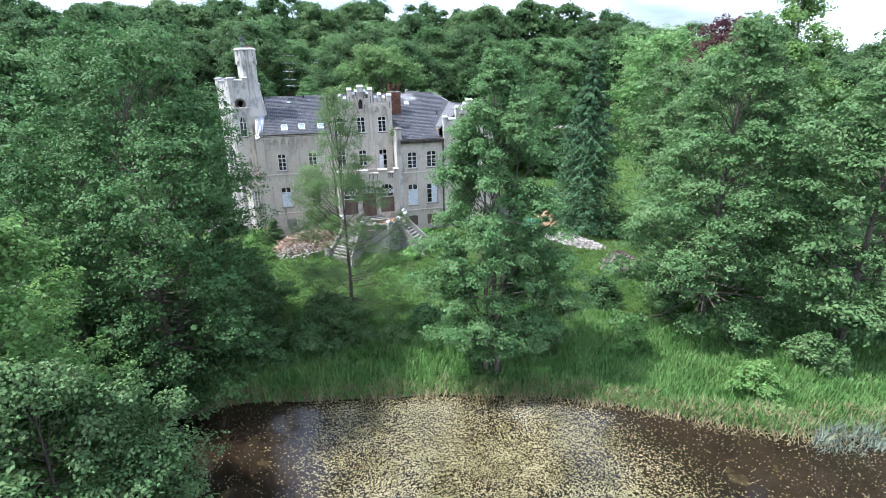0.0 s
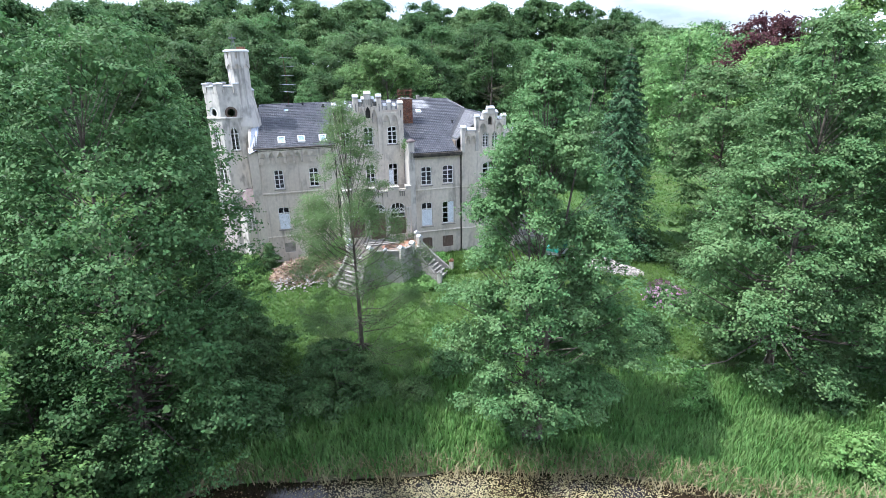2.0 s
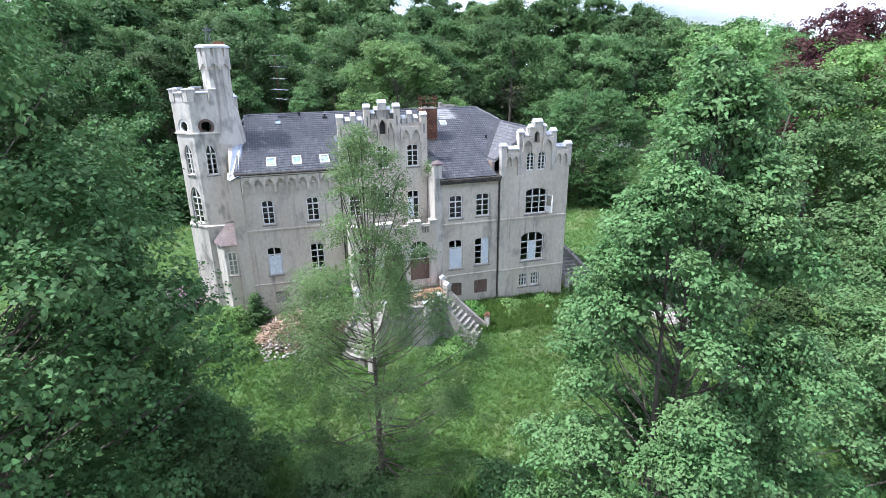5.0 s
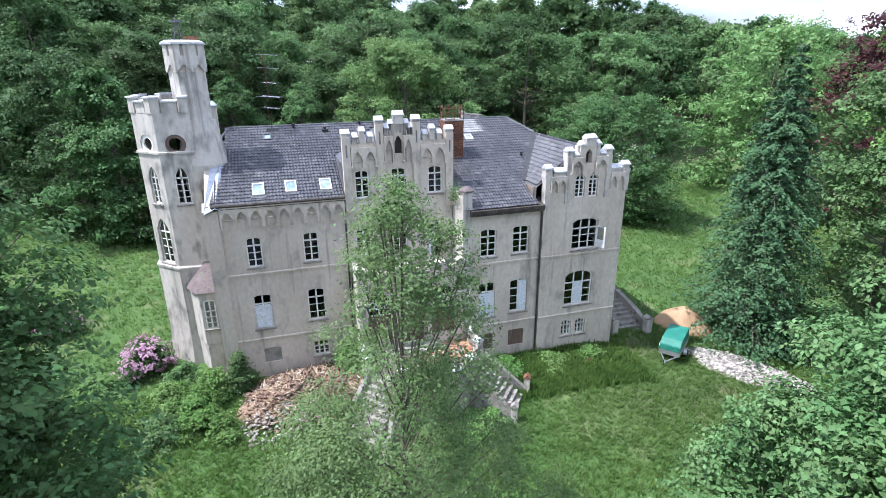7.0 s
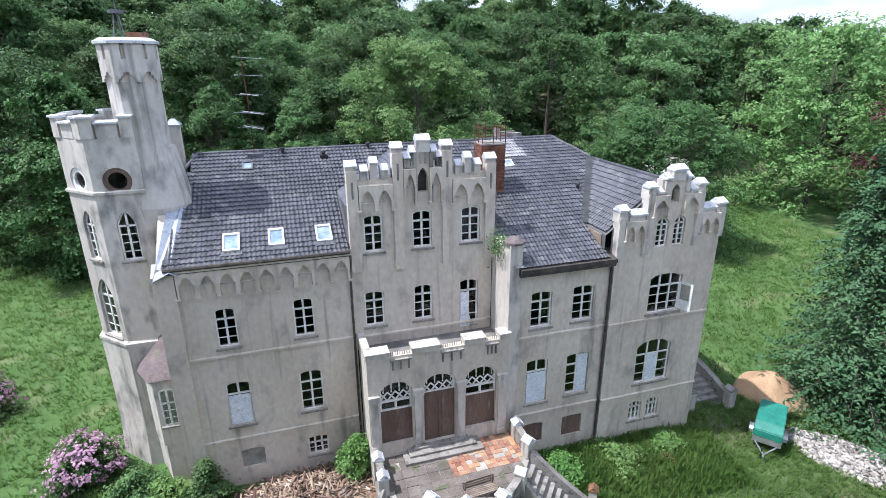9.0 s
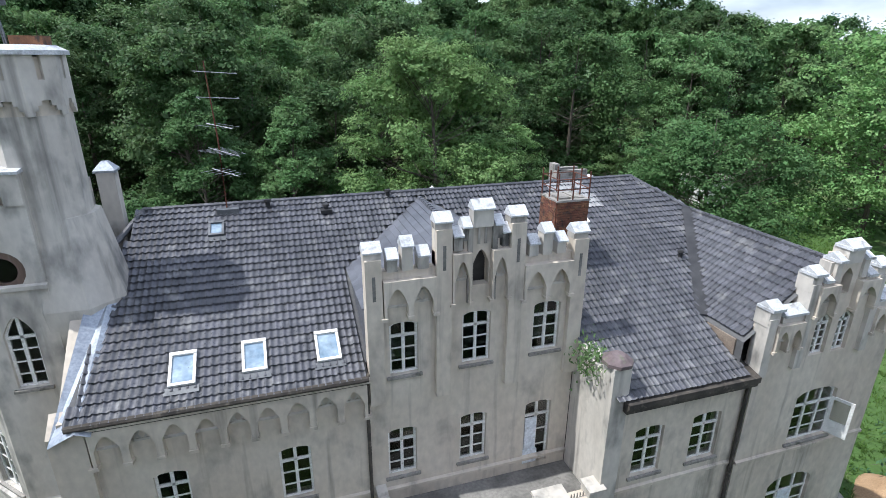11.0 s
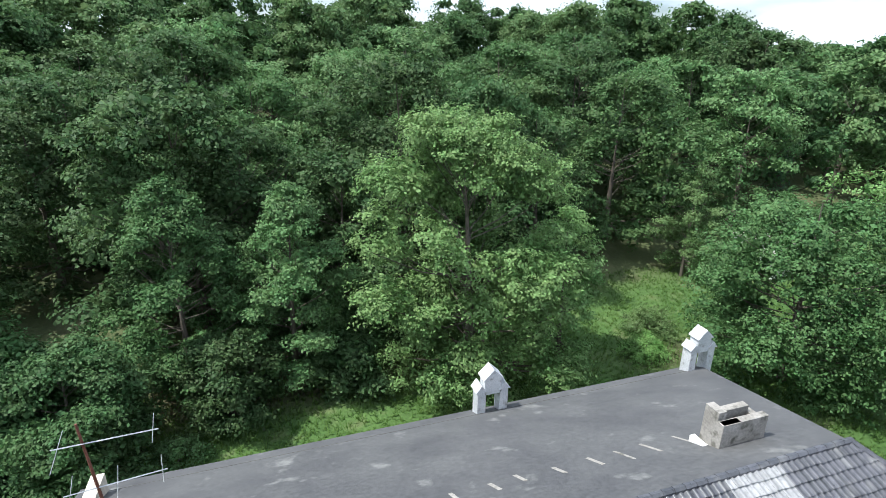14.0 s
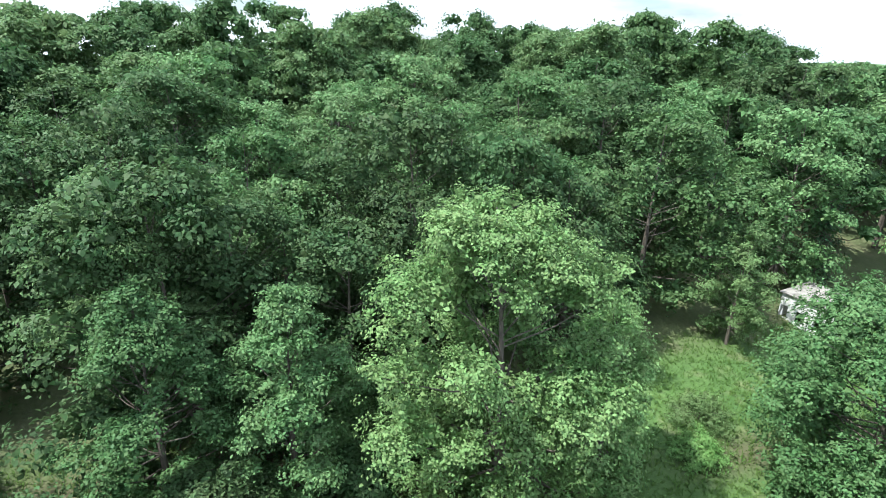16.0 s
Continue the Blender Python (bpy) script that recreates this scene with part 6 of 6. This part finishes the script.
for s in (-1, 1):
    bm = bmesh.new()
    tube(bm, [(0.1, s * 0.77, 0.3), (0.1, s * 0.95, 0.3)], [0.3, 0.3], 16)
    wh = part("wheel", bm, "rubber", trailer)
    bm = bmesh.new()
    tube(bm, [(0.1, s * 0.93, 0.3), (0.1, s * 0.965, 0.3)], [0.17, 0.15], 12)
    part("rim", bm, "steel", wh)
    bm = bmesh.new()
    for k in range(6):
        a0, a1 = math.pi * k / 6, math.pi * (k + 1) / 6
        put(bm, [(0.1 + 0.37 * math.cos(a0), s * 0.76, 0.3 + 0.37 * math.sin(a0)), (0.1 + 0.37 * math.cos(a1), s * 0.76, 0.3 + 0.37 * math.sin(a1)), (0.1 + 0.37 * math.cos(a1), s * 0.98, 0.3 + 0.37 * math.sin(a1)), (0.1 + 0.37 * math.cos(a0), s * 0.98, 0.3 + 0.37 * math.sin(a0))], [(0, 1, 2, 3)])
    part("mudguard", bm, "steel", trailer)


# ---- heaps ----
def heap(name, label, material, x, y, rx, ry, h, seed, turn=0.0, rough=0.2):
    rng_ = np.random.default_rng(seed)
    n, m = 40, 16
    vs = [(0, 0, h)]
    fs = []
    for i in range(1, m + 1):
        t = i / m
        for j in range(n):
            a = 2 * math.pi * j / n
            k = t * (1 + 0.13 * math.sin(2 * a + seed) + 0.08 * math.sin(5 * a + seed * 2))
            z = h * (1 - t ** 1.25) + rng_.normal(0, rough * 0.12) * (1 - t)
            px_, py_ = rx * k * math.cos(a), ry * k * math.sin(a)
            c, s = math.cos(turn), math.sin(turn)
            gx, gy = x + px_ * c - py_ * s, y + px_ * s + py_ * c
            vs.append((gx - x, gy - y, z + float(height(gx, gy)) - float(height(x, y)) - 0.12 * (t > 0.95)))
    for j in range(n):
        fs.append((0, 1 + j, 1 + (j + 1) % n))
    for i in range(m - 1):
        for j in range(n):
            a, b = 1 + i * n + j, 1 + i * n + (j + 1) % n
            fs.append((a, a + n, b + n, b))
    me = bpy.data.meshes.new(name)
    me.from_pydata(vs, [], fs)
    me.materials.append(M[material])
    me.polygons.foreach_set("use_smooth", np.ones(len(fs), bool))
    ob = new(name, me)
    ob.location = (x, y, float(height(x, y)))
    return tagged(ob, label, "heap")


def chunks(name, label, material, x, y, rx, ry, h, count, sizes, seed, turn=0.0, long=1.0, category="rubble"):
    """Loose pieces strewn over a heap, joined: too many to count."""
    rng_ = np.random.default_rng(seed)
    V, F = [], []
    base = np.array([(-1, -1, -1), (1, -1, -1), (1, 1, -1), (-1, 1, -1), (-1, -1, 1), (1, -1, 1), (1, 1, 1), (-1, 1, 1)], float) * 0.5
    for i in range(count):
        r, a = rng_.uniform(0, 1) ** 0.6, rng_.uniform(0, 2 * math.pi)
        c, s = math.cos(turn), math.sin(turn)
        px_, py_ = rx * r * math.cos(a), ry * r * math.sin(a)
        gx, gy = x + px_ * c - py_ * s, y + px_ * s + py_ * c
        z = float(height(gx, gy)) + h * (1 - r ** 1.25) * rng_.uniform(0.75, 1.05)
        sz = rng_.uniform(*sizes)
        dim = np.array([sz * long * rng_.uniform(0.5, 1.3), sz * rng_.uniform(0.5, 1), sz * rng_.uniform(0.25, 0.6)])
        R = np.array(Euler((rng_.normal(0, 0.35), rng_.normal(0, 0.35), rng_.uniform(0, 6.28))).to_matrix())
        V.append((base * dim * rng_.uniform(0.8, 1.2, (8, 3))) @ R.T + [gx, gy, z])
        F.append(np.array(BOXF) + 8 * i)
    me = bpy.data.meshes.new(name)
    mesh_from(me, np.concatenate(V), np.concatenate(F))
    me.materials.append(M[material])
    return tagged(new(name, me), label, category, kind="stuff")


heap("sand_heap", "heap of yellow building sand behind the trailer", "sand", 28.9, 49.4, 2.6, 2.1, 1.7, 4, 0.3)
heap("rubble_heap", "long low heap of pale broken plaster", "rubble", 29.3, 42.6, 4.4, 1.5, 0.75, 6, -0.9, 0.5)
chunks("rubble_pieces", "pale broken plaster lumps on the rubble heap", "rubble", 29.3, 42.6, 4.6, 1.75, 0.85, 1500, (0.1, 0.34), 7, -0.9)
heap("woodpile", "heap of splintered scrap wood beside the terrace", "scrap", -3.9, 47.3, 4.0, 2.6, 1.1, 8, 0.05, 0.5)
chunks("scrap_boards", "splintered boards and laths thrown on the woodpile", "scrap", -3.9, 47.2, 4.3, 2.9, 1.3, 1800, (0.05, 0.13), 9, 0.05, 9.0, "scrap wood")
chunks("scrap_plaster", "grey plaster fragments at the edge of the woodpile", "rubble", -5.0, 45.6, 3.2, 2.6, 0.75, 420, (0.08, 0.26), 10, 0.1)
chunks("brick_rubble", "small pile of broken red bricks in the grass", "brick", 16.9, 45.6, 0.6, 0.45, 0.3, 90, (0.12, 0.24), 11, 0, 1.5)

# ---- flowering bushes and undergrowth by the house ----


def rhododendron(x, y, h, r, seed, label, bloom=0.5):
    b = broadleaf(label, "leaf_dark", x, y, float(height(x, y)) + h, r, seed, low=0.02, count=6500, size=0.17, clumps=30, clump=0.36, trunk=0.07, category="bush")
    b.name = "rhododendron"
    rng_ = np.random.default_rng(seed)
    n = int(900 * bloom * r)
    a, k = rng_.uniform(0, 2 * math.pi, n), rng_.uniform(0.15, 1.0, n)
    rr = r * np.sin(np.pi * np.clip(0.12 + 0.8 * k, 0, 0.97)) ** 0.6 * rng_.uniform(0.6, 1.15, n) * (1 + 0.2 * np.sin(3 * a + seed) + 0.12 * np.sin(7 * a + 9 * k))
    c = np.stack([rr * np.cos(a), rr * np.sin(a), h * k], 1)
    c = c[[noise.noise(Vector(p) * 1.5 + Vector((seed, 0, 0))) > -0.08 for p in c]]
    n = len(c)
    P = (c[:, None, :] + rng_.normal(0, 0.07, (n, 5, 3))).reshape(-1, 3)
    nn = np.repeat(c * [1, 1, 0.6] + [0, 0, 0.4], 5, 0) + rng_.normal(0, 0.4, (5 * n, 3))
    vs, fs = leaves(P, nn, 0.14, rng_, 0.9)
    tagged(leaf_part("blossoms", vs, fs, "flower", b), "pink blossom clusters")
    return b


rhododendron(-14.3, 52.6, 2.5, 1.65, 71, "pink flowering rhododendron at the tower's foot", 0.42)
rhododendron(-22.8, 61.0, 2.4, 2.2, 72, "pink flowering rhododendron in the west meadow", 0.3)
rhododendron(30.2, 33.0, 2.0, 2.1, 73, "dark rhododendron with pale pink flowers beside the lawn", 0.25)
for i, (x, y, t, r, mt) in enumerate(((-12.3, 48.6, 1.7, 1.8, "leaf_bright"), (-10.8, 47.2, 1.5, 1.9, "leaf_bright"), (-12.6, 46.4, 1.2, 1.7, "leaf_mid"), (-9.8, 49.0, 2.2, 1.5, "leaf_bright"), (-8.0, 49.2, 2.9, 0.75, "leaf_mid"), (-11.6, 50.6, 1.6, 1.5, "leaf_mid"), (-0.7, 48.8, 2.6, 0.9, "leaf_bright"), (7.2, 41.6, 1.2, 1.5, "leaf_bright"), (5.2, 41.0, 0.9, 1.1, "leaf_bright"), (10.5, 46.6, 0.9, 1.4, "leaf_bright"), (14.0, 46.4, 0.8, 1.5, "leaf_bright"), (17.5, 46.6, 0.7, 1.3, "leaf_bright"), (-10.0, 46.0, 1.4, 1.7, "leaf_bright"), (31.0, 85.0, 2.2, 3.0, "leaf_bright"), (34.0, 88.5, 3.0, 3.0, "leaf_grey"), (23.0, 80.5, 2.0, 2.6, "leaf_bright"), (-9.0, 82.5, 1.8, 2.2, "leaf_mid"), (2.0, 93.0, 2.8, 2.5, "leaf_dark"), (9.0, 92.0, 3.0, 2.5, "leaf_dark"))):
    broadleaf("lush green shrub growing wild in the grass", mt, x, y, float(height(x, y)) + t, r, 400 + i, low=0.02, count=5200, size=0.16, clumps=34, clump=0.38, trunk=0.05, category="bush")
# plant on the flank wall
fern = thing("wall_plant", "green plant rooted in the broken wall head", "plant", pose(7.35, 48.9, 13.9))
rng_ = np.random.default_rng(90)
P = rng_.normal(0, 1, (420, 3)) * [0.28, 0.38, 0.34] + [0, 0, 0.1]
vs, fs = leaves(P, rng_.normal(0, 1, (420, 3)) + [-0.4, -0.2, 0.6], 0.17, rng_, 0.4)
leaf_part("fronds", vs, fs, "leaf_mid", fern)

# ---- roof furniture ----
ant = thing("tv_antenna", "rusty mast with several television aerials on the ridge", "antenna", pose(-4.2, 57.45, 17.85))
bm = bmesh.new()
tube(bm, [(0, 0, -0.1), (0.02, 0, 2.8), (-0.12, 0, 5.6)], [0.04, 0.032, 0.02], 6)
part("mast", bm, "rust", ant)
part("bracket", boxes((-0.35, 0.45, -0.35, 0.0, -0.15, 0.12)), "lead", ant)
for z, l, turn, n in ((1.55, 1.7, -52, 5), (2.35, 2.1, -55, 9), (3.3, 1.5, -50, 4), (4.3, 1.5, 12, 3), (5.2, 1.5, 8, 2)):
    bm = bmesh.new()
    T = pose(0, 0, z, 0, 0, turn)
    tube(bm, [T @ Vector((-l * 0.35, 0, 0.05)), T @ Vector((l * 0.65, 0, -0.05))], [0.013, 0.013], 4)
    for k in range(n):
        u = -l * 0.3 + l * 0.9 * k / max(1, n - 1)
        w = 0.55 - 0.25 * k / n
        tube(bm, [T @ Vector((u, -w, 0)), T @ Vector((u, w, 0))], [0.006, 0.006], 4)
    part("aerial", bm, "steel", ant, "bright metal aerial")
for x, y in ((-2.65, 57.4), (-0.4, 56.9), (2.3, 57.5), (13.9, 52.6)):
    v = thing("roof_vent", "short dark vent cowl among the roof tiles", "vent", pose(x, y, roof_z(y)))
    bm = bmesh.new()
    tube(bm, [(0, 0, 0), (0, 0, 0.28)], [0.09, 0.09], 8)
    tube(bm, [(0, 0, 0.28), (0, 0, 0.36)], [0.15, 0.13], 8)
    if x == -0.4:
        box(bm, -0.22, 0.22, -0.25, 0.15, 0.02, 0.16)
    part("cowl", bm, "rubber", v)
# corner pillar of the tower behind the turret, with a zinc hood
bm = boxes((-8.45, -7.85, 57.4, 57.96, 13.0, 19.6))
part("corner_pillar", bm, "plaster", house)
bm = boxes((-8.52, -7.78, 57.33, 58.03, 19.6, 19.68))
prism(bm, [(-8.52, 57.33), (-7.78, 57.33), (-7.78, 58.03), (-8.52, 58.03)], 19.68, 19.98, 0.3, centre=(-8.15, 57.68))
part("zinc_hood", bm, "zinc", house)
# pale felt strips on the back slope
rng_ = np.random.default_rng(12)
for k in range(15):
    x = -5 + k * 1.15 + rng_.uniform(-0.15, 0.15)
    y = 60.9 + rng_.uniform(-0.1, 0.1)
    w, d = rng_.uniform(0.35, 0.6), rng_.uniform(0.10, 0.16)
    c = []
    for a, b in ((0, 0), (0.12, -w * 1.5), (0.12 + d, -w * 1.5), (d, 0)):
        c.append((x + a, y + b, RIDGE_Z - BSLOPE * (y + b - RIDGE_Y) + 0.006))
    bm = bmesh.new()
    put(bm, c, [(0, 1, 2, 3)])
    part("felt_patch", bm, "stone", back_roof, "pale worn patch of felt")

# ---- shed at the wood's edge ----
shed = thing("shed", "small cream rendered shed with empty window openings", "shed", pose(55.0, 99.4, 2.7, 0, 0, -84))
part("front_wall", panel(rect(0, 6.0, 0, 4.6), [rect(0.1, 1.0, 1.6, 3.1), rect(1.9, 3.0, 1.6, 3.0), rect(4.0, 5.1, 1.6, 3.0)], 0.3), "white", shed)
part("side_wall", boxes((0, 0.3, 0.3, 4.6, 0, 4.6)), "white", shed)
part("side_wall", boxes((5.7, 6.0, 0.3, 4.6, 0, 4.6)), "white", shed)
part("back_wall", boxes((0.3, 5.7, 4.3, 4.6, 0, 4.6)), "white", shed)
bm = bmesh.new()
put(bm, [(-0.2, -0.25, 4.6), (6.2, -0.25, 4.6), (6.2, 4.9, 4.9), (-0.2, 4.9, 4.9), (-0.2, -0.25, 4.72), (6.2, -0.25, 4.72), (6.2, 4.9, 5.02), (-0.2, 4.9, 5.02)], BOXF)
part("roof", bm, "stone", shed)

# ---- grass, reeds and floating leaves ----


def blades(name, label, category, material, places, tall, wide, rng_, per=3, bend=0.35):
    """Tufts of upright blades; each blade is one bent strip."""
    n = len(places)
    z = height(places[:, 0], places[:, 1])
    root = np.repeat(np.concatenate([places, z[:, None]], 1), per, 0) + rng_.normal(0, 0.10, (n * per, 3)) * [1, 1, 0]
    a = rng_.uniform(0, 2 * math.pi, n * per)
    h = tall * rng_.uniform(0.5, 1.3, n * per)
    d = np.stack([np.cos(a), np.sin(a), 0 * a], 1)
    s = np.stack([-np.sin(a), np.cos(a), 0 * a], 1) * (wide * rng_.uniform(0.6, 1.4, n * per))[:, None]
    up = np.array([0, 0, 1.0])
    mid = root + up * (h * 0.6)[:, None] + d * (h * bend * 0.35)[:, None]
    tip = root + up * h[:, None] * 0.92 + d * (h * bend)[:, None]
    V = np.stack([root - s, root + s, mid + s * 0.7, mid - s * 0.7, tip], 1).reshape(-1, 3)
    k = np.arange(n * per)[:, None] * 5
    F = np.concatenate([k + [0, 1, 2, 2], k + [0, 2, 3, 3], k + [3, 2, 4, 4]])[:, :3]
    me = bpy.data.meshes.new(name)
    mesh_from(me, V, F)
    me.materials.append(M[material])
    return tagged(new(name, me), label, category, kind="stuff")


rng_ = np.random.default_rng(17)


def scatter(n, x0, x1, y0, y1, test):
    p = np.stack([rng_.uniform(x0, x1, n), rng_.uniform(y0, y1, n)], 1)
    return p[test(p[:, 0], p[:, 1])]


free = lambda x, y: (y > shore(x) + 0.3) & ~((x > -13) & (x < 25) & (y > 49.5) & (y < 70)) & ~((x > -0.5) & (x < 8.6) & (y > 41.8) & (y < 50))
blades("bank_grass", "long lush grass on the pond bank", "grass", "bankblade", scatter(60000, -20, 44, 2, 30, lambda x, y: (y > shore(x) + 0.1) & (y < shore(x) + 17)), 0.7, 0.05, rng_, 3)
blades("meadow_grass", "long uneven meadow grass before the house", "grass", "grassblade", scatter(56000, -24, 42, 24, 50, free), 0.26, 0.028, rng_, 3, 1.1)
blades("side_grass", "rough grass beside and behind the house", "grass", "grassblade", scatter(44000, -42, 64, 50, 99, free), 0.30, 0.034, rng_, 3, 1.1)
blades("wall_grass", "tall grass along the foot of the wall", "grass", "grassblade", scatter(3500, 8.2, 21, 43, 47.4, lambda x, y: y > 0), 0.5, 0.05, rng_, 3)
blades("reeds", "dry pale reeds at the water's edge", "reeds", "reedblade", scatter(20000, -13, 44, 2, 25, lambda x, y: np.abs(y - shore(x) - 0.4 - 0.25 * np.sin(x * 1.7)) < 0.55 + 0.05 * np.clip(x, 0, 30)), 0.75, 0.035, rng_, 3, 0.8)
blades("reed_clump", "grey-green reed bed in the shallow pond corner", "reeds", "leaf_grey_blade", scatter(4200, 20, 36, -4, 6, lambda x, y: (y < shore(x) + 0.5) & (x > 22.0 + (y - 2.2) * 1.6)), 0.95, 0.04, rng_, 3, 0.5)


def pond_leaves():
    n = 250000
    x, y = rng_.uniform(-14, 32, n), rng_.uniform(-6, 22, n)
    nz = np.array([noise.noise((a * 0.22, b * 0.22, 0.0)) for a, b in zip(x, y)])
    mid = np.exp(-(((x - 4.6) / (10.0 + 0.25 * np.clip(12 - y, 0, 12))) ** 6))
    keep = (y < shore(x) - 0.1) & (rng_.uniform(0, 1, n) < mid * (0.74 + 0.7 * nz) + 0.035)
    x, y = x[keep], y[keep]
    c = np.stack([x, y, np.full_like(x, -3.393) + rng_.uniform(0, 0.006, len(x))], 1)
    vs, fs = leaves(c, np.tile([0.0, 0.0, 1.0], (len(x), 1)) + rng_.normal(0, 0.03, (len(x), 3)), 0.10, rng_, 0.75)
    vs[:, 2] = np.maximum(vs[:, 2], -3.396)
    ob = leaf_part("floating_leaves", vs, fs, "pad", None)
    tagged(ob, "yellow-green leaves floating on the pond", "water plants", kind="stuff")


pond_leaves()
